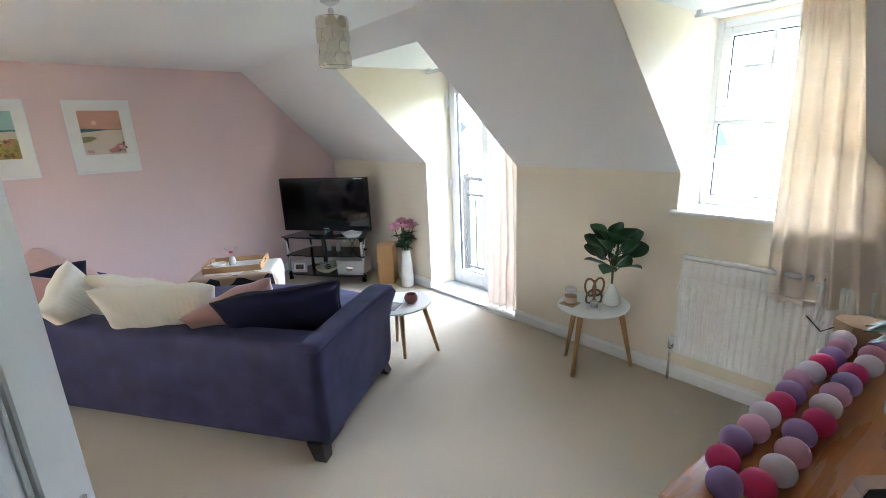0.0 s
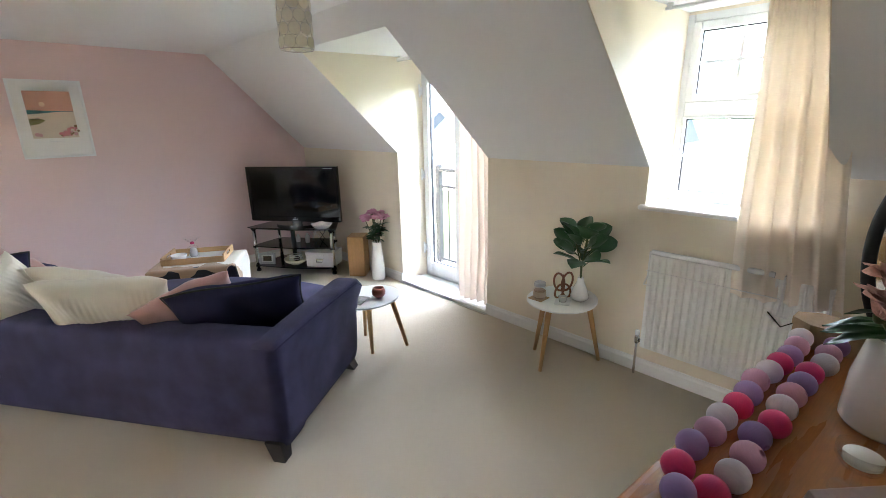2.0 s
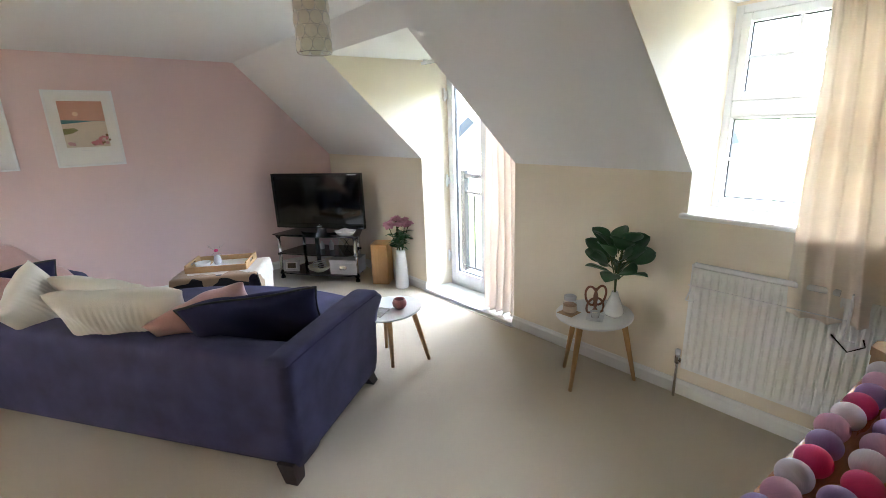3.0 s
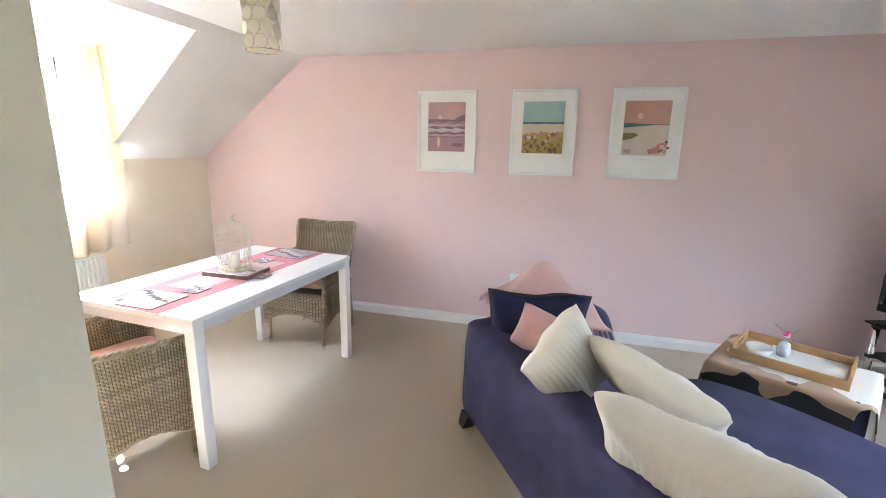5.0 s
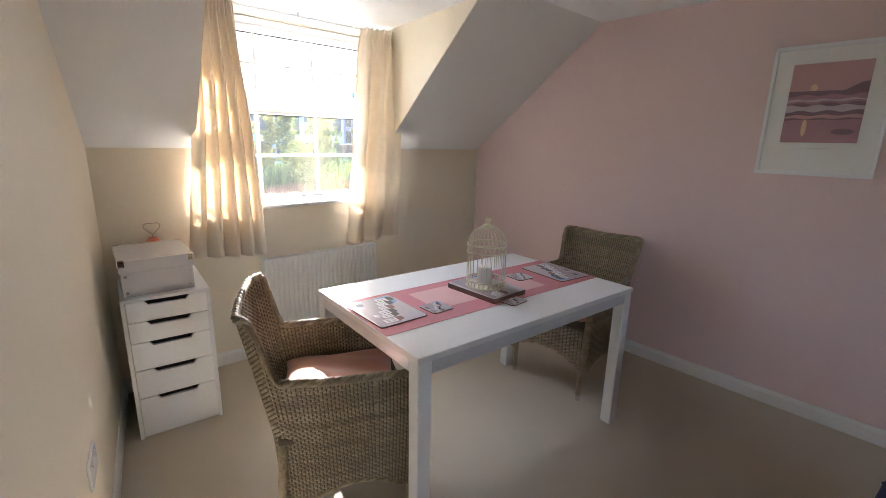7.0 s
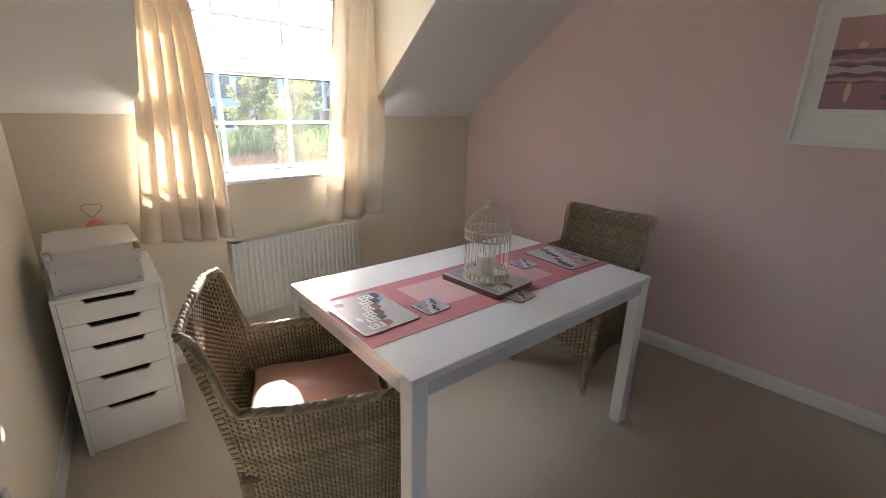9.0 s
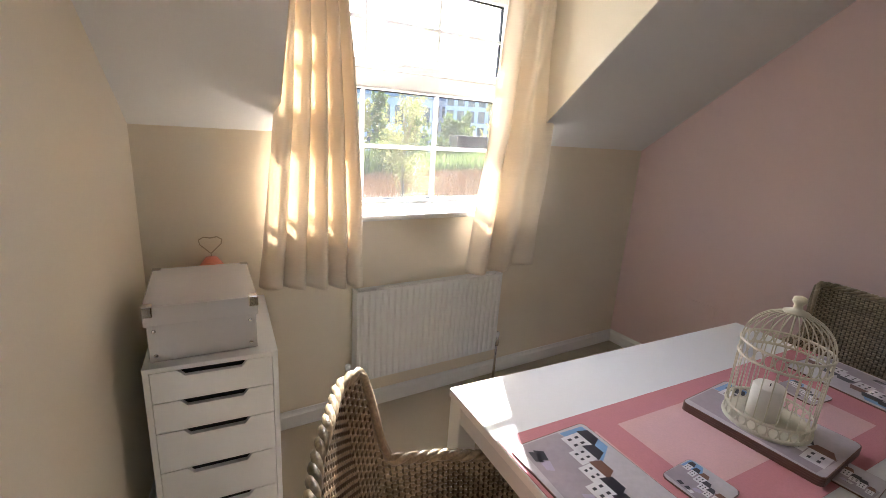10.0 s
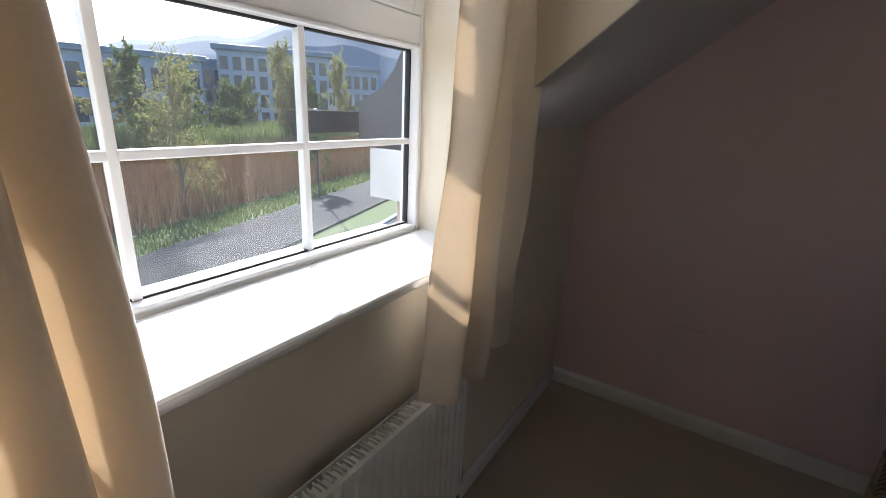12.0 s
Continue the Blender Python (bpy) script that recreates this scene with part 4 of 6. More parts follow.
def round_table(name, m, r, h, feet, label, squash=1.12):
    root = thing(name, m, label, "side table", "white side tables")
    bm = bmesh.new()
    n = 48
    lo = []
    for rr, z in ((0.90, h - 0.018), (1.0, h - 0.010), (1.0, h - 0.003), (0.985, h)):
        lo.append([bm.verts.new((r * rr * math.cos(2 * math.pi * i / n) * (squash + 0.06 * math.cos(2 * math.pi * i / n)), r * rr * math.sin(2 * math.pi * i / n), z)) for i in range(n)])
    for a, b in zip(lo, lo[1:]):
        for i in range(n):
            bm.faces.new((a[i], a[(i + 1) % n], b[(i + 1) % n], b[i]))
    bm.faces.new(lo[0])
    bm.faces.new(lo[-1])
    part("tabletop", bm, WHITEL, root, "white lacquered egg-shaped top")
    for x, y in feet:
        part("leg", T((x * 0.62, y * 0.62, h - 0.018), (x, y, 0.0), r=0.019, seg=16, r2=0.011), OAK, root, "tapered oak leg", smooth=True)
    return root


round_table("side_table", pose(2.79, 1.83, 0), 0.205, 0.46, ((-0.14, 0.04), (0.235, -0.155), (0.06, 0.22)), "white side table with three splayed oak legs")
round_table("side_table", pose(2.06, 2.86, 0), 0.20, 0.40, ((0.22, -0.13), (-0.02, -0.05), (0.10, 0.21)), "low white side table beside the sofa arm")

pv = thing("plant_vase", pose(2.85, 1.745, 0.4602), "white teardrop ceramic vase on a side table", "vase")
part("body", lathe(bmesh.new(), ((0, 0.0), (0.042, 0.0), (0.054, 0.014), (0.054, 0.03), (0.040, 0.075), (0.022, 0.115), (0.017, 0.14), (0.014, 0.14), (0.018, 0.11), (0, 0.02)), 36), CERAM, pv, smooth=True)
plant = thing("fiddle_leaf_plant", pose(2.85, 1.745, 0.615), "artificial stem with big waxy dark green leaves", "plant")
rnd = random.Random(5)
for k in range(3):
    a = k * 2.1
    tip = (0.05 * math.cos(a), 0.05 * math.sin(a), 0.25 + 0.03 * k)
    part("stem", T((0, 0, -0.1), (0.004 * math.cos(a), 0.004 * math.sin(a), 0.06), (tip[0] * 0.7, tip[1] * 0.7, 0.18), tip, r=0.004, seg=6), STEM, plant)
def oval_leaf(root, way, length, width, cup, wave):
    """A blunt oval leaf, widest past its middle, with a sunken rib and a wavy margin."""
    d = Vector(way).normalized()
    flat_side = d.cross(Vector((0, 0, 1))).normalized()
    tw = 0.9 * math.sin(wave * 5)
    side = flat_side * math.cos(tw) + flat_side.cross(d) * math.sin(tw)
    up = side.cross(d)

    def f(u, v):
        a = 2 * u - 1
        w = width / 2 * (max(0.0, math.sin(math.pi * min(1, 0.04 + 0.96 * v ** 1.25))) ** 0.62)
        lift = cup * abs(a) ** 1.5 * w - 0.22 * length * v * v + 0.03 * length * math.sin(wave + 8 * v) * abs(a)
        return Vector(root) + d * (length * v) + side * (a * w) + up * lift
    return grid(bmesh.new(), 8, 12, f)


for k in range(24):
    a = k * 2.4 + rnd.uniform(-0.3, 0.3)
    z = 0.08 + 0.17 * k / 23 + rnd.uniform(-0.015, 0.015)
    up = 0.25 + 1.3 * (k / 23) ** 1.2 + rnd.uniform(-0.2, 0.3)
    r0 = 0.03 + 0.03 * math.sin(math.pi * k / 23)
    st = (r0 * math.cos(a), r0 * math.sin(a), z)
    way = (math.cos(a), math.sin(a), up)
    part("leaf_stalk", T((0.012 * math.cos(a), 0.012 * math.sin(a), z - 0.03), st, r=0.0025, seg=5), STEM, plant)
    lf = part("leaf", oval_leaf(st, way, rnd.uniform(0.11, 0.15), rnd.uniform(0.10, 0.13), 0.3, rnd.uniform(0, 6)), LEAF, plant, smooth=True)
    thick(lf, 0.0015)

jar = thing("candle_jar", pose(2.70, 1.93, 0.4602), "glass jar candle with a tan label and metal lid", "candle")
part("glass", lathe(bmesh.new(), ((0, 0), (0.036, 0), (0.038, 0.006), (0.038, 0.065), (0.030, 0.078), (0.030, 0.082)), 32), CLEAR, jar, smooth=True)
part("wax", lathe(bmesh.new(), ((0, 0.004), (0.034, 0.004), (0.035, 0.055), (0, 0.055)), 32), mat("tan wax", (0.42, 0.26, 0.16), 0.5, var=0.1), jar, "tan candle wax", smooth=True)
part("label", lathe(bmesh.new(), ((0.0386, 0.016), (0.0386, 0.050)), 32), mat("cream paper label", (0.66, 0.52, 0.38), 0.8), jar, smooth=True)
part("lid", lathe(bmesh.new(), ((0, 0.083), (0.034, 0.083), (0.034, 0.103), (0.030, 0.106), (0, 0.106)), 32), SILVER, jar, "ridged silver lid")
part("coaster", B(-0.05, -0.045, -0.0001, 0.045, 0.05, 0.0035, 0.001), KRAFT, jar)
tin = thing("tealight_holder", pose(2.735, 1.79, 0.4602), "small silver tealight cup on a slate coaster", "candle holder")
part("coaster", B(-0.045, -0.045, 0, 0.045, 0.045, 0.006, 0.002), GREYALU, tin, m=pose(0, 0, 0, 0, 0, 25))
part("cup", lathe(bmesh.new(), ((0, 0.0065), (0.020, 0.0065), (0.027, 0.04), (0.024, 0.04), (0.019, 0.018), (0, 0.016)), 24), SILVER, tin, smooth=True)
part("tealight", lathe(bmesh.new(), ((0, 0.018), (0.018, 0.018), (0.019, 0.03), (0, 0.03)), 20), WAX, tin)
butter = thing("butterfly_ornament", pose(2.80, 1.83, 0.4602, 0, 0, -35), "carved brown wooden butterfly ornament standing upright", "ornament")
bm = bmesh.new()
for s in (-1, 1):
    for cx, cz, w, h, rot in ((0.026, 0.105, 0.034, 0.058, 0.25), (0.022, 0.045, 0.028, 0.045, -0.35)):
        pts = []
        for i in range(24):
            a = 2 * math.pi * i / 24
            x, z = w * math.cos(a), h * math.sin(a)
            pts.append((s * (cx + x * math.cos(rot) + z * math.sin(rot) * 0.6), 0.002, cz + z * math.cos(rot)))
        tube(bm, pts, 0.0065, 8, closed=True)
box(bm, -0.006, -0.006, 0.0, 0.006, 0.010, 0.15, 0.003)
part("outline", bm, mat("red brown carved wood", (0.28, 0.11, 0.06), 0.5, var=0.2, bump=0.1), butter, smooth=True)

pot = thing("tealight_pot", pose(2.115, 2.80, 0.4002), "round pink dotted tealight pot on a side table", "candle holder")
part("body", lathe(bmesh.new(), ((0, 0), (0.026, 0), (0.044, 0.02), (0.046, 0.04), (0.036, 0.064), (0.032, 0.064), (0.041, 0.04), (0.036, 0.02), (0, 0.008)), 32), mat("pink mosaic glaze", (0.62, 0.22, 0.22), 0.3, var=0.35, scale=45, fine=120, bump=0.2), pot, smooth=True)
mag = thing("magazine", pose(1.98, 2.84, 0.4002, 0, 0, 30), "small printed card lying on a side table", "card")
part("sheet", B(-0.07, -0.05, 0, 0.07, 0.05, 0.003), mat("grey printed card", (0.45, 0.43, 0.42), 0.5, var=0.45, scale=35), mag)
slip = thing("slippers", pose(2.02, 4.05, 0, 0, 0, 40), "pair of pale pink fluffy slippers on the carpet", "slippers")
for x in (-0.055, 0.055):
    part("slipper", super_block(0.085, 0.20, 0.0, 0.075, 2.6, 0.06, 28, 10), PALEPINK, slip, m=Matrix.Translation((x, 0, 0)), smooth=True)


# ---- dining table ----
TAB = pose(-1.507, 4.118, 0, 0, 0, -4)
table = thing("dining_table", TAB, "white lacquered dining table with square legs", "dining table")
part("tabletop", B(-0.405, -0.635, 0.716, 0.405, 0.635, 0.74, 0.003), WHITEL, table)
for s in (-1, 1):
    a, b = sorted((s * 0.400, s * 0.372))
    part("apron_rail", B(a, -0.575, 0.668, b, 0.575, 0.7155, 0.002), GREYALU, table, "silver grey painted rail")
    a, b = sorted((s * 0.630, s * 0.602))
    part("apron_rail", B(-0.345, a, 0.668, 0.345, b, 0.7155, 0.002), GREYALU, table, "silver grey painted rail")
for x in (-1, 1):
    for y in (-1, 1):
        x0, x1 = sorted((x * 0.402, x * 0.346))
        y0, y1 = sorted((y * 0.632, y * 0.576))
        part("leg", B(x0, y0, 0, x1, y1, 0.7155, 0.004), WHITEL, table)

runner = thing("table_runner", TAB @ pose(0.01, 0, 0.7404), "pink cotton table runner with paler checks", "table runner")
RUNNER = mat("rose pink runner cotton", (0.62, 0.25, 0.27), 0.85, var=0.06, scale=7, fine=260, bump=0.25)
PALERUN = mat("pale pink runner check", (0.74, 0.45, 0.45), 0.85, var=0.06, scale=9, fine=260, bump=0.25)
part("cloth", B(-0.195, -0.632, 0, 0.195, 0.632, 0.0015), RUNNER, runner)
for x0, y0, x1, y1 in ((-0.13, -0.33, 0.09, -0.08), (-0.10, 0.10, 0.13, 0.30), (-0.13, -0.60, 0.05, -0.40)):
    part("check", B(x0, y0, 0.0016, x1, y1, 0.0019), PALERUN, runner)

# painted mats: a hillside with houses
ART = {k: mat("printed " + k, c, 0.35, var=0.08, scale=30, bump=0.03, coat=0.2) for k, c in {
    "grey sky": (0.60, 0.55, 0.58), "pale wall": (0.82, 0.80, 0.82), "slate roof": (0.045, 0.04, 0.055), "brown roof": (0.22, 0.10, 0.07), "blue shade": (0.22, 0.40, 0.68),
    "sand": (0.42, 0.36, 0.40), "dark edge": (0.20, 0.10, 0.07), "lilac": (0.50, 0.44, 0.58)}.items()}


def coaster(name, m, w, h, t, label, category, seed, layers=1):
    """A cork-backed mat with rounded corners, printed with a row of houses up a hill."""
    root = thing(name, m, label, category, "printed table mats")
    rnd = random.Random(seed)

    def rounded(wd, hd, r=0.014):
        pts = []
        for cx, cy, a0 in ((wd / 2 - r, hd / 2 - r, 0), (-wd / 2 + r, hd / 2 - r, 90), (-wd / 2 + r, -hd / 2 + r, 180), (wd / 2 - r, -hd / 2 + r, 270)):
            pts += [(cx + r * math.cos(radians(a0 + k * 22.5)), cy + r * math.sin(radians(a0 + k * 22.5))) for k in range(5)]
        return pts
    for k in range(layers):
        part("board", prism(bmesh.new(), rounded(w, h), "z", k * t, k * t + t - 0.0006), ART["dark edge"], root)
    z = layers * t - 0.0005
    part("print", prism(bmesh.new(), rounded(w * 0.985, h * 0.985), "z", z, z + 0.0004), ART["grey sky"], root)
    z += 0.0008
    s = w / 0.29
    hill = [(-w * 0.48, -h * 0.40), (w * 0.44, -h * 0.47), (w * 0.47, -h * 0.05), (w * 0.15, h * 0.05), (-w * 0.1, h * 0.22), (-w * 0.48, h * 0.12)]
    part("hill", flat(bmesh.new(), hill, z), ART["sand"], root)
    part("shade", flat(bmesh.new(), [(-w * 0.47, h * 0.13), (-w * 0.1, h * 0.23), (-w * 0.2, h * 0.45), (-w * 0.46, h * 0.44)], z + 0.0002), ART["blue shade"], root)
    n = 6
    for i in range(n):
        x = -w * 0.42 + i * w * 0.145
        y = h * (0.10 - 0.085 * i) + rnd.uniform(-0.02, 0.02) * h
        hw, hh = w * rnd.uniform(0.11, 0.17), h * rnd.uniform(0.15, 0.26)
        hs = part("house", flat(bmesh.new(), [(x, y), (x + hw, y), (x + hw, y + hh), (x, y + hh)], z + 0.0004), ART["pale wall"], root)
        part("roof", flat(bmesh.new(), [(x - 0.004 * s, y + hh), (x + hw + 0.004 * s, y + hh), (x + hw * 0.8, y + hh + h * 0.13), (x + hw * 0.1, y + hh + h * 0.13)], z + 0.0006), ART["brown roof" if i % 3 == 2 else "slate roof"], hs)
        wd = bmesh.new()
        for q in range(2):
            for p in range(2):
                xx, yy = x + hw * (0.2 + 0.4 * q), y + hh * (0.2 + 0.4 * p)
                flat(wd, [(xx, yy), (xx + hw * 0.14, yy), (xx + hw * 0.14, yy + hh * 0.2), (xx, yy + hh * 0.2)], z + 0.0007)
        part("windows", wd, ART["slate roof"], hs)
    for i in range(5):
        x, y = w * rnd.uniform(-0.42, 0.1), -h * rnd.uniform(0.26, 0.44)
        part("rock", flat(bmesh.new(), [(x, y), (x + w * 0.10, y - h * 0.02), (x + w * 0.13, y + h * 0.05), (x + w * 0.04, y + h * 0.09)], z + 0.0004), ART[("lilac", "slate roof", "pale wall")[i % 3]], root)
    return root


coaster("placemat", TAB @ pose(-0.005, -0.515, 0.7424, 0, 0, -90 + 92), 0.29, 0.215, 0.0045, "glossy placemat printed with white hillside houses", "placemat", 1)
coaster("placemat", TAB @ pose(0.02, 0.515, 0.7424, 0, 0, 177), 0.29, 0.215, 0.0045, "glossy placemat printed with white hillside houses", "placemat", 2)
coaster("placemat_stack", TAB @ pose(0.035, 0.0, 0.7424, 0, 0, 5), 0.30, 0.22, 0.0055, "short stack of printed placemats under a birdcage", "placemat", 3, 4)
coaster("drink_coaster", TAB @ pose(0.085, -0.325, 0.7424, 0, 0, 4), 0.105, 0.105, 0.004, "small square printed coaster on the runner", "coaster", 4)
coaster("drink_coaster", TAB @ pose(0.20, 0.0, 0.7424, 0, 0, 6), 0.105, 0.105, 0.004, "small square printed coaster on the runner", "coaster", 5)
coaster("drink_coaster", TAB @ pose(-0.02, 0.29, 0.7424, 0, 0, -3), 0.105, 0.105, 0.004, "small square printed coaster on the runner", "coaster", 6)

CAGE = TAB @ pose(0.03, 0.0, 0.7646)
cage = thing("birdcage_lantern", CAGE, "cream wire birdcage candle lantern with lace bands", "lantern")
R = 0.088
part("base", lathe(bmesh.new(), ((0, 0), (R + 0.004, 0), (R + 0.004, 0.006), (R, 0.008), (0, 0.008)), 40), CREAMIRON, cage)


def lace_band(z0, z1):
    bm = bmesh.new()
    for z in (z0, z1):
        tube(bm, [(R * 1.01 * math.cos(2 * math.pi * i / 40), R * 1.01 * math.sin(2 * math.pi * i / 40), z) for i in range(40)], 0.003, 6, closed=True)
    n = 26
    for k in range(n):
        a0 = 2 * math.pi * k / n
        pts = []
        for i in range(12):
            t = 2 * math.pi * i / 12
            a = a0 + 0.11 * math.cos(t)
            pts.append((R * math.cos(a), R * math.sin(a), (z0 + z1) / 2 + (z1 - z0) * 0.46 * math.sin(t)))
        tube(bm, pts, 0.0018, 5, closed=True)
    return bm


part("lace_band", lace_band(0.006, 0.034), CREAMIRON, cage)
part("lace_band", lace_band(0.165, 0.198), CREAMIRON, cage)
n = 26
for k in range(n):
    a = 2 * math.pi * k / n
    part("wire", T((R * math.cos(a), R * math.sin(a), 0.03), (R * math.cos(a), R * math.sin(a), 0.168), r=0.0014, seg=5), CREAMIRON, cage)
for k in range(n):
    a = 2 * math.pi * k / n
    pts = [(R * math.cos(t) * math.cos(a), R * math.cos(t) * math.sin(a), 0.198 + 0.085 * math.sin(t)) for t in [i * 1.5 / 8 for i in range(9)]]
    part("dome_wire", tube(bmesh.new(), pts, 0.0014, 5), CREAMIRON, cage)
part("finial", lathe(bmesh.new(), ((0, 0.278), (0.024, 0.278), (0.026, 0.284), (0.010, 0.290), (0.008, 0.30), (0.014, 0.308), (0.012, 0.318), (0, 0.322)), 24), CREAMIRON, cage, smooth=True)
candle = thing("pillar_candle", CAGE @ pose(-0.01, 0, 0.0082), "white pillar candle inside a wire birdcage", "candle")
part("wax", lathe(bmesh.new(), ((0, 0), (0.034, 0), (0.034, 0.078), (0.031, 0.082), (0, 0.079)), 32), WAX, candle, smooth=True)
part("wick", T((0, 0, 0.078), (0.001, 0, 0.088), r=0.001, seg=5), BLACKM, candle)


# ---- wicker chairs ----
def wicker_chair(m, label):
    """A tub armchair of woven strands: y is its front."""
    root = thing("wicker_armchair", m, label, "armchair", "chairs at the dining table")
    hw, hd = 0.25, 0.232

    def plan(s):
        """Half round the tub: s from 0 at one arm's front to 1 at the other's; x, y and the outward way."""
        pts = [(hw, hd), (hw + 0.01, -0.08), (hw - 0.02, -hd + 0.02), (hw - 0.075, -hd - 0.015), (0, -hd - 0.03), (-hw + 0.075, -hd - 0.015), (-hw + 0.02, -hd + 0.02), (-hw - 0.01, -0.08), (-hw, hd)]
        lens = [0]
        for a, b in zip(pts, pts[1:]):
            lens.append(lens[-1] + math.dist(a, b))
        q = s * lens[-1]
        for i in range(len(pts) - 1):
            if q <= lens[i + 1] + 1e-9:
                t = (q - lens[i]) / (lens[i + 1] - lens[i])
                return Vector((pts[i][0] + (pts[i + 1][0] - pts[i][0]) * t, pts[i][1] + (pts[i + 1][1] - pts[i][1]) * t))

    def top(s):
        k = abs(2 * s - 1)
        back = 1 / (1 + math.exp((k - 0.365) / 0.006))
        return 0.655 - 0.03 * k * (1 - back) + back * (0.195 + 0.05 * k)

    def low(s):
        arch = math.sin(math.pi * min(1, max(0, (s - 0.02) / 0.27))) if s < 0.29 else (math.sin(math.pi * min(1, max(0, (0.98 - s) / 0.27))) if s > 0.71 else math.sin(math.pi * (s - 0.29) / 0.42))
        return 0.165 + 0.06 * max(0, arch)

    def shell(s, z):
        p = plan(s)
        k = abs(2 * s - 1)
        back = 1 / (1 + math.exp((k - 0.42) / 0.05))
        lean = 0.15 * max(0.0, z - 0.42) * back + 0.04 * max(0.0, z - 0.3)
        squeeze = 1 - 0.14 * max(0, 0.45 - z)
        wide = 1 + 0.50 * max(0, z - 0.55) * back
        return Vector((p.x * squeeze * wide, p.y * squeeze - lean * (1 if p.y < 0.1 else 0), z))

    def out(s, z):
        e = 0.004
        a, b = shell(max(0, s - e), z), shell(min(1, s + e), z)
        d = (b - a).normalized()
        return Vector((-d.y, d.x, 0)) * -1

    # strands of the weave
    stakes, rows_n = 110, 84
    bm = bmesh.new()
    verts, faces = [], []

    def strand(points, w, normals, t=0.0022):
        base = len(verts)
        for p, nn in zip(points, normals):
            for dz, dn in ((-w, 0), (0, t), (w, 0), (0, -t)):
                verts.append(p + Vector((0, 0, dz)) + nn * dn)
        for i in range(len(points) - 1):
            for c in range(4):
                faces.append((base + 4 * i + c, base + 4 * i + (c + 1) % 4, base + 4 * i + 4 + (c + 1) % 4, base + 4 * i + 4 + c))
    zs = [0.165 + (0.905 - 0.165) * (r + 0.5) / rows_n for r in range(rows_n)]
    for r, z in enumerate(zs):
        run, nor = [], []
        for i in range(stakes * 2 + 1):
            s = i / (stakes * 2)
            if low(s) <= z <= top(s) - 0.004:
                wob = (1 if r % 2 else -1) * math.cos(math.pi * i / 2) * 0.0026
                o = out(s, z)
                run.append(shell(s, z) + o * wob)
                nor.append(o)
            else:
                if len(run) > 1:
                    strand(run, 0.0054, nor)
                run, nor = [], []
        if len(run) > 1:
            strand(run, 0.0054, nor)
    # front apron below the seat
    for r in range(21):
        z = 0.20 + r * 0.0108
        run, nor = [], []
        for i in range(41):
            x = -0.240 + 0.48 * i / 40
            if z >= 0.235 + 0.075 * (1 - (x / 0.25) ** 2) - 0.06:
                run.append(Vector((x, hd + 0.008 + (1 if r % 2 else -1) * math.cos(math.pi * i / 2) * 0.004, z)))
                nor.append(Vector((0, 1, 0)))
            else:
                if len(run) > 1:
                    strand(run, 0.0054, nor)
                run, nor = [], []
        if len(run) > 1:
            strand(run, 0.0054, nor)
    me = bpy.data.meshes.new("weave")
    me.from_pydata(verts, [], faces)
    me.materials.append(WICKER)
    bm.free()
    weave = part_of("weave", me, root, Matrix.Identity(4))
    weave["label"] = "woven flat wicker strands"
    weave["kind"] = "stuff"
    # upright stakes
    bm = bmesh.new()
    for i in range(stakes):
        s = (i + 0.25) / stakes
        pts = [shell(s, low(s) + (top(s) - 0.006 - low(s)) * j / 6) for j in range(7)]
        tube(bm, pts, 0.0032, 5)
    for i in range(20):
        x = -0.235 + 0.47 * (i + 0.25) / 20
        tube(bm, ((x, hd + 0.008, 0.20 + 0.07 * (1 - (x / 0.25) ** 2)), (x, hd + 0.008, 0.43)), 0.003, 5)
    part("cane_lining", bm, WICKERIN, root, "upright canes with crevice shade in their colour")["kind"] = "stuff"
    # braided rim
    bm = bmesh.new()
    for k in range(3):
        pts = []
        for i in range(151):
            s = i / 150
            z = top(s)
            ph = 2 * math.pi * k / 3 + i * 0.75
            pts.append(shell(s, z) + out(s, z) * (0.006 * math.cos(ph)) + Vector((0, 0, 0.007 * math.sin(ph))))
        tube(bm, pts, 0.0088, 6)
    part("rim", bm, WICKER, root, "braided wicker rim", smooth=True)
    bm = bmesh.new()
    for k in range(2):
        pts = []
        for i in range(121):
            s = i / 120
            z = low(s)
            pts.append(shell(s, z) + out(s, z) * (0.005 * math.cos(math.pi * k + i * 0.9)) + Vector((0, 0, 0.005 * math.sin(math.pi * k + i * 0.9))))
        tube(bm, pts, 0.0055, 6)
    part("lower_edge", bm, WICKER, root, smooth=True)
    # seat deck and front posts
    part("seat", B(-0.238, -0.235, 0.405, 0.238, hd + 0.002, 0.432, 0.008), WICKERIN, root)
    for x in (-hw, hw):
        bm = bmesh.new()
        for i in range(44):
            z = 0.17 + i * 0.0108
            tube(bm, [(x * (1 - 0.14 * max(0, 0.45 - z)) + 0.014 * math.cos(a), hd - 0.004 + 0.014 * math.sin(a), z + 0.002 * math.sin(a)) for a in [2 * math.pi * j / 10 for j in range(10)]], 0.0058, 5, closed=True)
        part("post", bm, WICKER, root, "wicker wrapped post")["kind"] = "stuff"
    for x, y, sx, sy in ((-1, 1, 0, 0.0), (1, 1, 0, 0.0), (-1, -1, 0, -0.03), (1, -1, 0, -0.03)):
        px, py = x * 0.222, y * 0.218
        lg = part("leg", T((px, py, 0.40), (px + x * 0.004, py + sy, 0.03), r=0.018, seg=12, r2=0.013), WICKER, root, smooth=True)
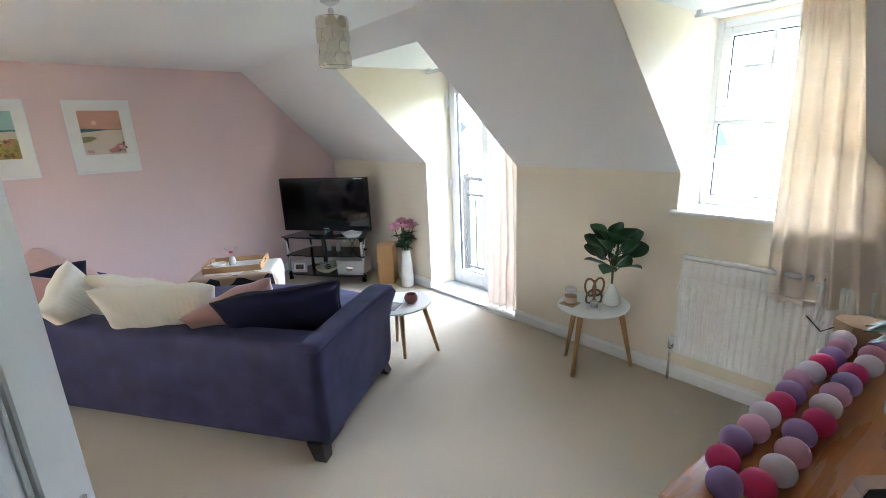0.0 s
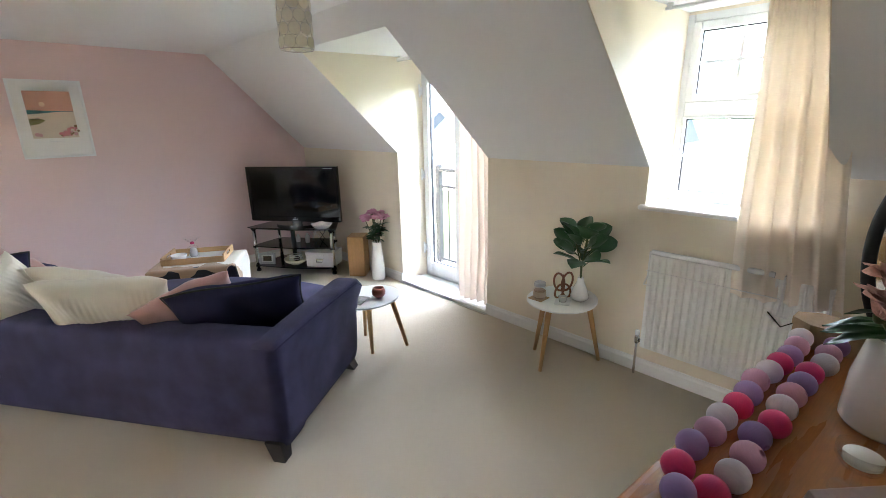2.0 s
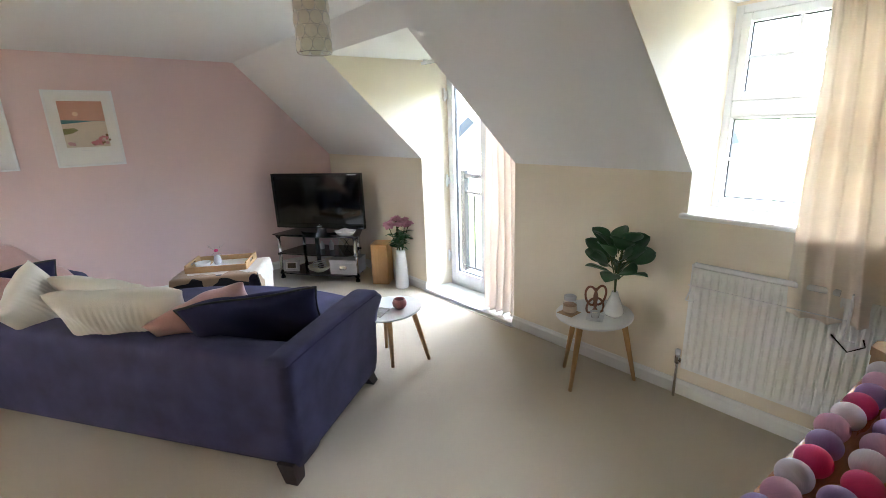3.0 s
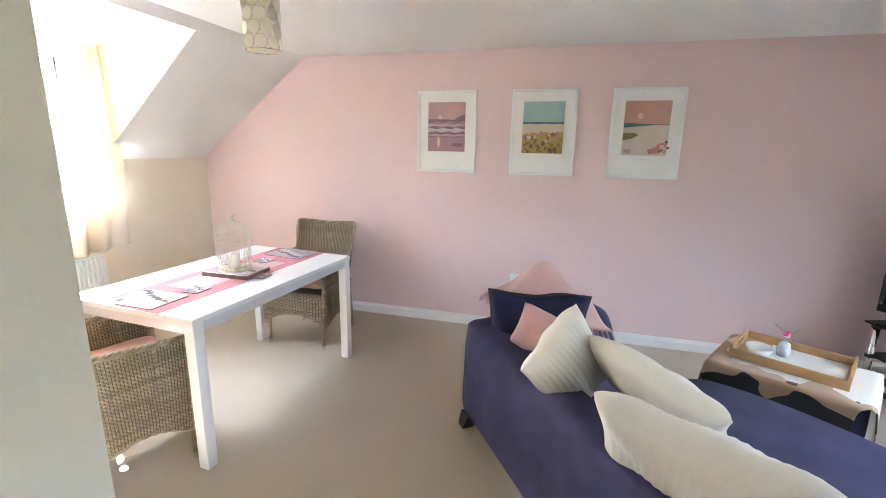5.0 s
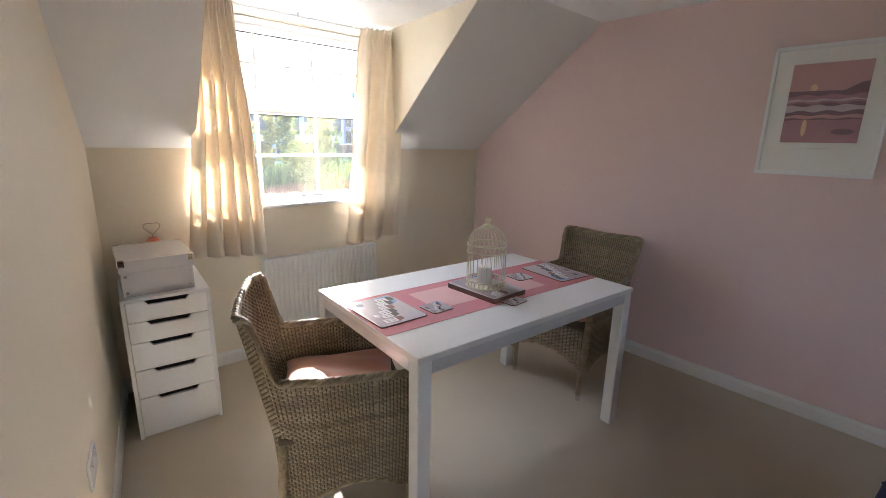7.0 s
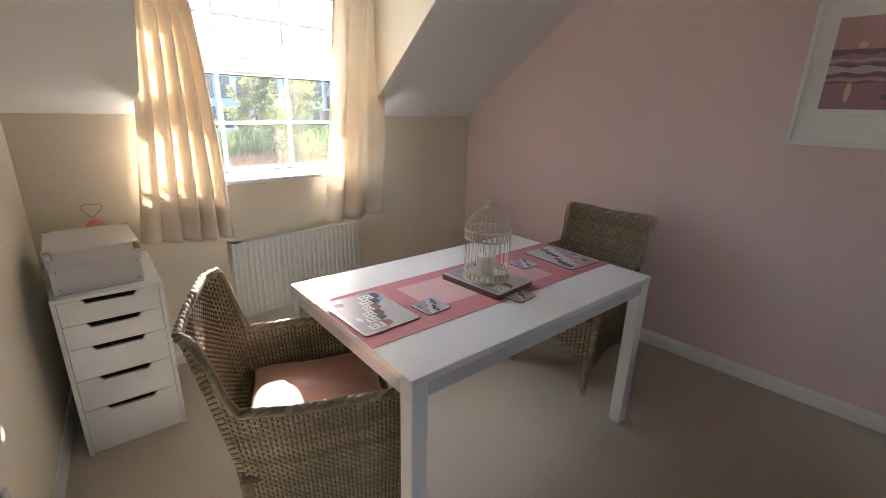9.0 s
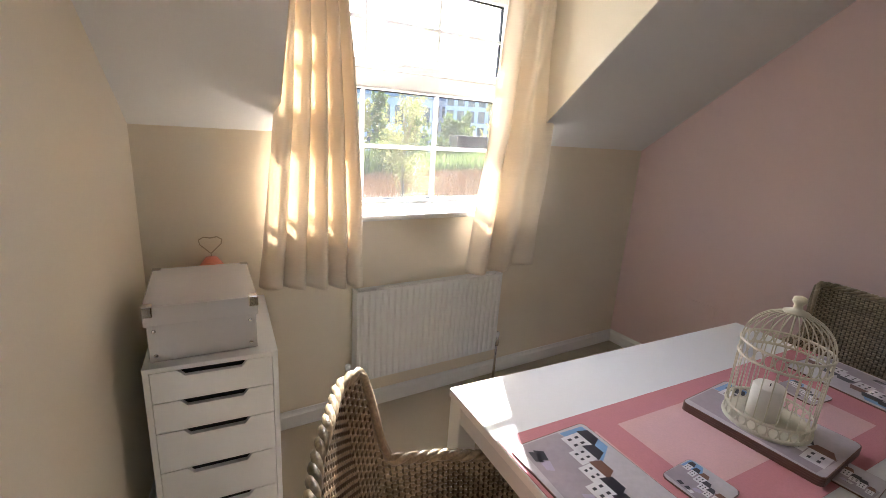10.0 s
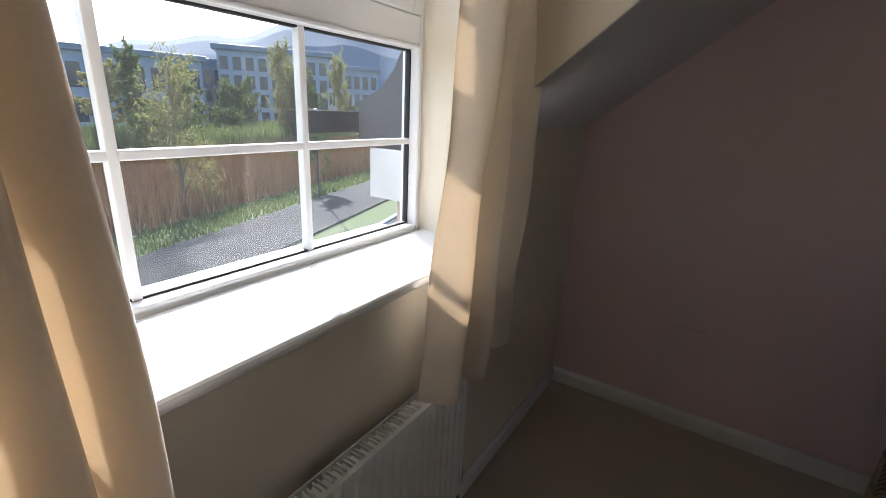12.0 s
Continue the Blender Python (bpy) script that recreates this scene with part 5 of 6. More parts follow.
        part("foot_cap", T((px + x * 0.004, py + sy, 0.0), (px + x * 0.004, py + sy, 0.034), r=0.0145, seg=12), CHROME, lg, "steel foot cap")
    return root


CH1 = pose(-1.575, 3.418, 0, 0, 0, -24)
CH2 = pose(-1.53, 4.955, 0, 0, 0, 181)
chair = wicker_chair(CH1, "grey brown wicker tub armchair in the sunlight")
c2 = copy_thing(chair, CH2)
c2["label"] = "grey brown wicker tub armchair beside the pink wall"
TERRA = mat("terracotta pink cotton", (0.66, 0.34, 0.25), 0.85, var=0.12, scale=9, fine=240, bump=0.4, sheen=0.3)
for m, lab in ((CH1, "crumpled terracotta pink seat cushion in a wicker chair"), (CH2, "terracotta pink seat cushion in a wicker chair")):
    pillow("seat_cushion", m @ pose(0.0, 0.225, 0.482, 90, 0, 0), 0.46, 0.45, 0.10, TERRA, lab, "cushion", "seat cushions", seed=17)

# ---- drawer unit and box ----
DR = pose(-2.425, 2.992, 0, 0, 0, 90 - 5)
drw = thing("drawer_unit", DR, "white five-drawer unit with cut-out grips", "drawer unit")
w2, dep = 0.178, 0.50
bm = bmesh.new()
box(bm, -w2, 0.004, 0.0, -w2 + 0.016, dep, 0.685, 0.001)
box(bm, w2 - 0.016, 0.004, 0.0, w2, dep, 0.685, 0.001)
box(bm, -w2 + 0.016, dep - 0.012, 0.03, w2 - 0.016, dep, 0.685)
part("carcass", bm, WHITEL, drw)
part("top", B(-w2, 0.0, 0.6855, w2, dep, 0.70, 0.001), WHITEL, drw)
z = 0.684
for hgt in (0.098, 0.100, 0.136, 0.140, 0.178):
    z0, z1 = z - hgt + 0.003, z
    bm = bmesh.new()
    a = w2 - 0.018
    g0, g1, gd = -0.075, 0.075, 0.020
    pts = [(-a, z0), (a, z0), (a, z1), (g1 + 0.016, z1), (g1, z1 - gd), (g0, z1 - gd), (g0 - 0.016, z1), (-a, z1)]
    part("drawer_front", prism(bm, pts, "y", 0.0, 0.016), WHITEL, drw)
    part("drawer_box", B(-a + 0.01, 0.03, z0 + 0.01, a - 0.01, dep - 0.03, z1 - 0.035), BLACKM, drw)
    z -= hgt
part("plinth", B(-w2 + 0.017, 0.02, 0.0, w2 - 0.017, 0.035, 0.028), WHITEL, drw)

SB = DR @ pose(-0.025, 0.215, 0.7002, 0, 0, 2)
sbx = thing("storage_box", SB, "silver grey lidded storage box with metal corners", "box")
part("body", B(-0.142, -0.175, 0, 0.142, 0.175, 0.150, 0.003), SILVER, sbx)
lid = part("lid", B(-0.148, -0.181, 0.112, 0.148, 0.181, 0.172, 0.003), SILVER, sbx)
for x in (-1, 1):
    for y in (-1, 1):
        bm = bmesh.new()
        x0, x1 = sorted((x * 0.150, x * 0.122))
        y0, y1 = sorted((y * 0.183, y * 0.155))
        box(bm, x0, y0, 0.140, x1, y1, 0.1745, 0.004, 3)
        part("corner", bm, CHROME, lid, "shiny metal corner cap")
    for zz in (0.02, 0.095):
        part("rivet", lathe(bmesh.new(), ((0, 0.004), (0.004, 0.003), (0.006, 0), (0, 0)), 14, Matrix.Translation((x * 0.125, -0.175, zz)) @ Matrix.Rotation(radians(90), 4, "X")), CHROME, sbx)
holder = thing("memo_holder", DR @ pose(0.0, 0.448, 0.7002), "pink dome memo holder with a wire heart loop", "memo holder")
part("base", lathe(bmesh.new(), ((0, 0.0), (0.05, 0.0), (0.052, 0.10), (0.045, 0.15), (0.02, 0.185), (0, 0.19)), 28), mat("salmon pink glaze", (0.75, 0.26, 0.16), 0.35), holder, smooth=True)
loop = [(0.0, 0, 0.185), (0.0, 0, 0.20), (0.035, 0, 0.235), (0.038, 0, 0.252), (0.022, 0, 0.262), (0.0, 0, 0.258), (-0.022, 0, 0.262), (-0.038, 0, 0.252), (-0.035, 0, 0.235), (-0.001, 0, 0.20)]
part("wire", tube(bmesh.new(), loop, 0.0022, 6), BRASS, holder, smooth=True)


# ---- radiators ----
def radiator(name, x, side, y0, y1, z0, z1, label, ribs, double):
    """A panel radiator on brackets; side: which way its face looks."""
    root = thing(name, Matrix.Identity(4), label, "radiator", "radiators")
    L = y1 - y0
    n = ribs * 10
    groove = (0, 0, 0, 0.3, 1, 1, 1, 0.3, 0, 0)

    def face(xf, s):
        def f(u, v):
            d = groove[round(u * n) % 10]
            e = min(v, 1 - v)
            d *= min(1.0, e / 0.06)
            edge = 0.004 * (1 - min(1, e / 0.02))
            return Vector((xf - s * (0.009 * d) - s * edge, y0 + 0.008 + (L - 0.016) * u, z0 + (z1 - z0) * v))
        return grid(bmesh.new(), n, 24, f)
    front = part("panel", face(x, side), RADW, root, "ribbed white enamel panel", smooth=False)
    thick(front, 0.003)
    part("back_panel", B(min(x - side * 0.058, x - side * 0.062), y0 + 0.01, z0, max(x - side * 0.058, x - side * 0.062), y1 - 0.01, z1, 0.001), RADW, root)
    for ya, yb in ((y0, y0 + 0.008), (y1 - 0.008, y1)):
        a, b = sorted((x, x - side * 0.066))
        part("side_cover", B(a, ya, z0 + 0.002, b, yb, z1 + 0.004, 0.003), RADW, root)
    part("channel", B(*(lambda a, b: (a, y0 + 0.02, z1 - 0.03, b, y1 - 0.02, z1 - 0.012))(*sorted((x - side * 0.014, x - side * 0.05)))), RADW, root)
    fins = bmesh.new()
    k = int(L / 0.027)
    for i in range(k):
        yy = y0 + 0.02 + (L - 0.04) * i / (k - 1)
        a, b = sorted((x - side * 0.024, x - side * 0.055))
        box(fins, a, yy - 0.007, z0 + 0.03, b, yy - 0.004, z1 - 0.004)
        box(fins, a, yy + 0.004, z0 + 0.03, b, yy + 0.007, z1 - 0.004)
    part("convector", fins, RADW, root)["kind"] = "stuff"
    for yy, big in ((y0 - 0.03, True), (y1 + 0.03, False)):
        c = x - side * 0.03
        sgn = 1 if yy > y0 else -1
        v = T((c, yy, 0.0), (c, yy, z0 + 0.03), r=0.0075, seg=10)
        tube(v, ((c, yy - 0.012 * sgn, z0 + 0.028), (c, yy - sgn * 0.05, z0 + 0.028)), 0.011, 12)
        lathe(v, ((0, -0.02), (0.014, -0.02), (0.015, 0.018), (0.010, 0.03), (0, 0.03)), 16, Matrix.Translation((c, yy, z0 + 0.028)))
        vo = part("valve", v, BRASS if big else CHROME, root, "metal radiator valve", smooth=True)
        part("valve_cap", lathe(bmesh.new(), ((0, 0.03), (0.013, 0.03), (0.014, 0.055), (0.010, 0.06), (0, 0.06)), 16, Matrix.Translation((c, yy, z0 + 0.03))), UPVC, vo, smooth=True)
    for yy in (y0 + 0.15, y1 - 0.15):
        a, b = sorted((x - side * 0.062, XE if side < 0 else XW))
        part("bracket", B(a, yy - 0.015, z0 + 0.05, b, yy + 0.015, z1 - 0.05), RADW, root)
    return root


radiator("radiator", -2.88, 1, 3.60, 4.43, 0.205, 0.66, "white ribbed panel radiator under the west window", 25, True)
radE = radiator("radiator", 3.005, -1, 0.62, 1.42, 0.20, 0.775, "white ribbed panel radiator under the east window", 22, True)
air = thing("radiator_airer", Matrix.Identity(4), "white wire airer hooked over a radiator", "airer")
part("bar", T((2.985, 0.84, 0.80), (2.985, 1.40, 0.80), r=0.014, seg=12), UPVC, air, "white padded bar", smooth=True)
for yy in (0.80, 1.41):
    part("hook", T((3.03, yy, 0.74), (3.03, yy, 0.80), (2.985, yy, 0.80), (2.985, yy, 0.66), (2.94, yy, 0.62), (2.94, yy - 0.04, 0.62), r=0.004, seg=6), UPVC, air)
part("wire", T((2.95, 0.80, 0.70), (2.95, 1.41, 0.70), r=0.003, seg=6), UPVC, air)
part("hanger", T((2.97, 0.84, 0.62), (2.97, 0.78, 0.56), (2.97, 0.73, 0.60), (2.97, 0.74, 0.63), r=0.003, seg=6), BLACKG, air)


# ---- curtains ----
def curtain(name, m, top_w, low_w, h, folds, material, label, depth=0.05, seed=0, shift=0.0, flare=1.0):
    """A pencil-pleat curtain hanging in its xz plane from z = 0 down."""
    root = thing(name, m, label, "curtain", "curtains")
    rnd = random.Random(seed)
    ph = [rnd.uniform(0, 6.28) for _ in range(8)]

    def f(u, v):
        e = v ** flare
        w = top_w + (low_w - top_w) * e
        a = u - 0.5
        fold = math.sin(2 * math.pi * folds * u + ph[0] + 0.8 * math.sin(3 * u + ph[1]) + 0.5 * v * math.sin(ph[2] + 4 * u))
        fine = math.sin(2 * math.pi * folds * 3.1 * u + ph[3])
        d = depth * (0.35 + 0.65 * min(1, v * 3)) * fold * (0.75 + 0.25 * math.sin(5 * u + ph[4])) + (0.020 if v < 0.055 else 0.008) * max(0, 1 - v * 5) * fine
        d += 0.008 * math.sin(7 * v + 6 * u + ph[5]) + 0.004 * math.sin(19 * v + 11 * u)
        tape = -0.012 * math.exp(-((v - 0.045) / 0.015) ** 2)
        x = shift * e + a * w + 0.012 * math.sin(4 * v + ph[6]) * v + 0.25 * depth * math.cos(2 * math.pi * folds * u + ph[0]) * v
        return Vector((x, d * (1 + tape * 20), -h * v + 0.012 * (1 - v) * abs(fine) * (1 if v < 0.02 else 0) - 0.01 * math.sin(3 * u + ph[7]) * v))
    cl = part("cloth", grid(bmesh.new(), 110, 70, f), material, root, smooth=True)
    thick(cl, 0.002)
    return root


pole = thing("curtain_pole", Matrix.Identity(4), "thin white curtain rail across the west dormer", "curtain rail")
part("rail", T((-2.93, WW0 + 0.01, 2.125), (-2.93, WW1 - 0.01, 2.125), r=0.009, seg=10), UPVC, pole, smooth=True)
for yy in (WW0 + 0.03, (WW0 + WW1) / 2, WW1 - 0.03):
    part("bracket", B(-2.945, yy - 0.012, 2.12, -2.915, yy + 0.012, DW, 0.003), UPVC, pole)
curtain("curtain", pose(-2.86, 3.435, 2.112, 0, 0, 90), 0.18, 0.43, 1.38, 5.2, SATIN, "cream satin curtain gathered at one side of the window", 0.070, 3, -0.015, 0.8)
curtain("curtain", pose(-2.845, 4.475, 2.115, 0, 0, 90), 0.32, 0.40, 1.41, 2.7, SATIN, "cream satin curtain gathered at one side of the window", 0.042, 8, -0.085, 0.8)
pole = thing("curtain_pole", Matrix.Identity(4), "thin white curtain rail across the east dormer", "curtain rail")
part("rail", T((3.04, WE0 + 0.01, 2.035), (3.04, WE1 - 0.01, 2.035), r=0.008, seg=10), UPVC, pole, smooth=True)
for yy in (WE0 + 0.03, WE1 - 0.03):
    part("bracket", B(3.028, yy - 0.012, 2.03, 3.052, yy + 0.012, DE, 0.003), UPVC, pole)
curtain("curtain", pose(2.985, 0.92, 2.045, 0, 0, 90), 0.25, 0.43, 1.375, 4.6, LINED, "cream curtain hanging over a radiator", 0.036, 4, -0.125, 0.7)
pole = thing("curtain_pole", Matrix.Identity(4), "white curtain rail above the French door", "curtain rail")
part("rail", B(3.10, FD0 + 0.01, 2.02, 3.125, FD1 - 0.02, 2.045, 0.004), UPVC, pole)
for yy in (FD0 + 0.05, FD1 - 0.06):
    part("bracket", B(3.10, yy - 0.012, 2.045, 3.13, yy + 0.012, DE, 0.002), UPVC, pole)
curtain("curtain", pose(3.13, 2.86, 2.03, 0, 0, 90), 0.32, 0.36, 1.985, 4.6, BLUSH, "blush curtain hanging to the step of the French door", 0.035, 6, 0.0, 1.0)

crys = thing("rose_quartz", pose(3.23, 1.02, 1.0402), "rough pale pink crystal on the window board", "crystal")
bm = bmesh.new()
bmesh.ops.create_icosphere(bm, subdivisions=2, radius=0.05)
rnd = random.Random(8)
for v in bm.verts:
    v.co *= 0.75 + 0.45 * rnd.random()
    v.co.z *= 0.8
lo = min(v.co.z for v in bm.verts)
for v in bm.verts:
    v.co.z = max(v.co.z - lo - 0.012, 0)
part("stone", bm, mat("rose quartz", (0.72, 0.42, 0.42), 0.3, var=0.25, scale=30), crys)

# ---- framed prints ----
PR = {k: mat("print ink " + k, c, 0.6, var=0.07, scale=14, fine=80, bump=0.0) for k, c in {
    "mauve": (0.47, 0.25, 0.30), "pink": (0.62, 0.36, 0.36), "dusk": (0.25, 0.15, 0.20), "foam": (0.62, 0.52, 0.55), "glow": (0.85, 0.62, 0.45), "mint": (0.38, 0.58, 0.55), "teal": (0.07, 0.22, 0.25),
    "cream": (0.72, 0.62, 0.50), "ochre": (0.48, 0.36, 0.10), "brown": (0.24, 0.14, 0.06), "peach": (0.66, 0.36, 0.27), "petal": (0.64, 0.24, 0.26), "grass": (0.26, 0.26, 0.10)}.items()}


def framed_print(cx, w, h, z, label, paint):
    root = thing("framed_print", pose(cx, YN - 0.0005, z, 0, 0, 0), label, "picture", "prints on the pink wall")
    bm = bmesh.new()
    e = 0.018
    for q in ((-w / 2, -h / 2, w / 2, -h / 2 + e), (-w / 2, h / 2 - e, w / 2, h / 2), (-w / 2, -h / 2 + e, -w / 2 + e, h / 2 - e), (w / 2 - e, -h / 2 + e, w / 2, h / 2 - e)):
        box(bm, q[0], -0.026, q[1], q[2], 0.0, q[3], 0.002)
    part("frame", bm, WHITEL, root, "plain white wooden frame")
    part("mount", B(-w / 2 + e, -0.014, -h / 2 + e, w / 2 - e, -0.010, h / 2 - e), PAPER, root, "white card mount")
    pr = part("print", B(-0.15, -0.0155, -0.15, 0.15, -0.0142, 0.225), PR[paint[0]], root)
    depth = [0.0158]

    def band(pts, ink):
        depth[0] += 0.0002
        bm = bmesh.new()
        bm.faces.new([bm.verts.new((x * 0.15, -depth[0], 0.0375 + y * 0.1875)) for x, y in pts])
        part("shape", bm, PR[ink], pr)
    for pts, ink in paint[1]:
        band(pts, ink)
    part("caption", B(-0.055, -0.0146, -0.180, 0.055, -0.0142, -0.176), GREYALU, root)
    g = part("glazing", B(-w / 2 + e, -0.0215, -h / 2 + e, w / 2 - e, -0.0205, h / 2 - e), PANE, root)
    return root


def disc(cx, cy, rx, ry=None, n=14, a0=0.0):
    ry = ry or rx * 0.8
    return [(cx + rx * math.cos(a0 + 2 * math.pi * i / n), cy + ry * math.sin(a0 + 2 * math.pi * i / n)) for i in range(n)]


rnd = random.Random(31)
wave = lambda y, k, p: [(x / 8, y + k * math.sin(x * 1.1 + p)) for x in range(-8, 9)]
sunset = [([(-1, 0.32), (1, 0.30), (1, -1), (-1, -1)], "dusk"), ([(0.45, 0.31), (0.8, 0.48), (1, 0.50), (1, 0.28)], "dusk"), (disc(-0.35, 0.40, 0.10), "glow"), (wave(0.20, 0.03, 0) + wave(0.0, 0.03, 1)[::-1], "mauve"),
          (wave(0.10, 0.02, 2) + wave(0.05, 0.02, 1)[::-1], "foam"), (wave(-0.06, 0.03, 3) + wave(-0.20, 0.03, 0.5)[::-1], "foam"), (wave(-0.30, 0.02, 1) + wave(-0.38, 0.02, 2)[::-1], "pink"), (wave(-0.42, 0.01, 1) + [(1, -1), (-1, -1)], "mauve"),
          (disc(-0.42, -0.62, 0.07, 0.22), "glow"), (disc(0.6, -0.72, 0.3, 0.08), "dusk")]
dunes = [([(-1, 0.22), (1, 0.22), (1, 0.12), (-1, 0.12)], "teal"), (wave(0.14, 0.015, 1) + [(1, -1), (-1, -1)], "cream"), (wave(-0.22, 0.07, 0.6) + [(1, -1), (-1, -1)], "ochre")]
for i in range(70):
    y = rnd.uniform(-0.95, -0.2)
    dunes.append((disc(rnd.uniform(-0.9, 0.9), y, rnd.uniform(0.04, 0.12), rnd.uniform(0.03, 0.09), 8), rnd.choice(("ochre", "brown", "grass", "petal", "cream") if y > -0.6 else ("ochre", "brown", "grass", "brown"))))
bay = [(disc(-0.3, 0.45, 0.13), "glow"), ([(-1, 0.2), (0.2, 0.16), (1, 0.14), (1, 0.05), (-1, -0.05)], "teal"), ([(-1, 0.02), (-0.2, 0.08), (0.4, 0.13), (1, 0.12), (1, -1), (-1, -1)], "cream"), ([(-1, -0.18), (-0.5, -0.16), (-0.3, -0.25), (-0.6, -0.38), (-1, -0.45)], "grass")]
for i in range(34):
    a = rnd.random()
    bay.append((disc(0.25 + 0.7 * a + rnd.uniform(-0.1, 0.1), -0.92 + 0.42 * a * rnd.random() + rnd.uniform(0, 0.1), rnd.uniform(0.05, 0.10), None, 8), rnd.choice(("petal", "petal", "pink", "brown"))))
for i in range(6):
    bay.append((disc(-0.9 + 0.3 * rnd.random(), -0.9 + 0.1 * rnd.random(), 0.08, None, 8), "pink"))
framed_print(-0.612, 0.475, 0.625, 1.597, "white framed print of a mauve sunset over the sea", ("pink", sunset))
framed_print(0.135, 0.475, 0.625, 1.597, "white framed print of a mint sky over flowering dunes", ("mint", dunes))
framed_print(0.848, 0.475, 0.625, 1.597, "white framed print of a peach sky over a sandy bay", ("peach", bay))


# ---- pendant lamps ----
def pendant(x, y, bottom):
    root = thing("pendant_lamp", pose(x, y, ZC), "pendant lamp with a drum of pale capiz shell discs", "pendant lamp", "pendant lamps")
    part("ceiling_rose", lathe(bmesh.new(), ((0, 0), (0.05, 0), (0.048, -0.014), (0.03, -0.024), (0, -0.026)), 32), UPVC, root, smooth=True)
    top = bottom + 0.235 - ZC
    part("flex", T((0, 0, -0.02), (0, 0, top + 0.03), r=0.003, seg=6), UPVC, root)
    part("lamp_holder", lathe(bmesh.new(), ((0, 0.05), (0.012, 0.045), (0.02, 0.0), (0.02, -0.05), (0, -0.05)), 20, Matrix.Translation((0, 0, top))), UPVC, root, smooth=True)
    part("bulb", lathe(bmesh.new(), ((0, -0.13), (0.02, -0.125), (0.029, -0.10), (0.02, -0.06), (0.013, -0.05)), 20, Matrix.Translation((0, 0, top))), WAX, root, smooth=True)
    R = 0.080
    def ring(zz):
        return tube(bmesh.new(), [(R * math.cos(2 * math.pi * i / 32), R * math.sin(2 * math.pi * i / 32), zz) for i in range(32)], 0.0022, 6, closed=True)
    wires = ring(top)
    for k in range(3):
        a = 2 * math.pi * k / 3
        tube(wires, ((R * math.cos(a), R * math.sin(a), top), (0, 0, top)), 0.002, 5)
    shade = part("shade_frame", wires, CHROME, root, "fine wire frame")
    part("lower_ring", ring(top - 0.232), CHROME, shade)
    r = 0.0295
    for row in range(4):
        for k in range(9):
            a = 2 * math.pi * (k + 0.5 * (row % 2)) / 9
            m = Matrix.Translation((R * math.cos(a), R * math.sin(a), top - 0.030 - row * 0.0575)) @ Matrix.Rotation(a, 4, "Z") @ Matrix.Rotation(radians(90), 4, "Y")
            if row == 0 and k == 0:
                ob = part("shell_disc", lathe(bmesh.new(), ((0, 0.0008), (r - 0.002, 0.0008), (r - 0.002, -0.0008), (0, -0.0008)), 20), SHELL, shade, m=m)
                rim = part("disc_ring", tube(bmesh.new(), [(r * math.cos(2 * math.pi * i / 20), r * math.sin(2 * math.pi * i / 20), 0) for i in range(20)], 0.0012, 5, closed=True), CHROME, shade, m=m)
            else:
                part_of("shell_disc", ob.data, shade, m)
                part_of("disc_ring", rim.data, shade, m)
    return root


pendant(-1.07, 3.95, 1.895)
pendant(1.68, 2.74, 1.875)

# sockets and switches
def faceplate(name, m, w, h, label, holes, material=UPVC):
    root = thing(name, m, label, "socket", "wall plates")
    part("plate", B(-w / 2, -0.009, -h / 2, w / 2, 0, h / 2, 0.003), material, root)
    for x, z, ww, hh in holes:
        part("switch", B(x - ww / 2, -0.013, z - hh / 2, x + ww / 2, -0.009, z + hh / 2, 0.001), material, root)
    return root


faceplate("wall_socket", pose(-2.38, YN - 0.0005, 0.46), 0.146, 0.086, "double wall socket painted over like the pink wall", ((-0.03, 0.025, 0.012, 0.018), (0.03, 0.025, 0.012, 0.018)), PINK)
faceplate("wall_socket", pose(0.02, YN - 0.0005, 0.44), 0.146, 0.086, "white double wall socket on the pink wall", ((-0.03, 0.025, 0.012, 0.018), (0.03, 0.025, 0.012, 0.018)))
faceplate("wall_socket", pose(-1.75, 2.6298, 0.40, 0, 0, 180 - 8.66), 0.146, 0.086, "white double wall socket above the skirting", ((-0.03, 0.025, 0.012, 0.018), (0.03, 0.025, 0.012, 0.018)))

# ---- sideboard by the door ----
SBD = pose(1.235, 0.78, 0, 0, 0, -6)
side = thing("sideboard", SBD, "orange varnished pine sideboard with a plank top", "sideboard")
part("top", B(0, -0.44, 0.775, 1.24, 0.0, 0.80, 0.006), PINE, side)
bm = bmesh.new()
box(bm, 0.03, -0.42, 0.06, 0.05, -0.03, 0.7745)
box(bm, 1.19, -0.42, 0.06, 1.21, -0.03, 0.7745)
box(bm, 0.05, -0.42, 0.06, 1.19, -0.40, 0.7745)
box(bm, 0.05, -0.40, 0.06, 1.19, -0.03, 0.08)
part("carcass", bm, CREAMIRON, side, "cream painted carcass")
for i in range(3):
    x0 = 0.055 + i * 0.378
    dr = part("door", B(x0, -0.03, 0.085, x0 + 0.372, -0.012, 0.77, 0.003), CREAMIRON, side)
    part("knob", lathe(bmesh.new(), ((0, 0), (0.008, 0), (0.008, 0.012), (0.016, 0.02), (0.012, 0.028), (0, 0.03)), 16, Matrix.Translation((x0 + 0.33, -0.012, 0.5)) @ Matrix.Rotation(radians(-90), 4, "X")), PINE, dr)
for x in (0.035, 1.165):
    for y in (-0.415, -0.075):
        part("foot", B(x, y, 0, x + 0.04, y + 0.04, 0.06, 0.004), PINE, side)

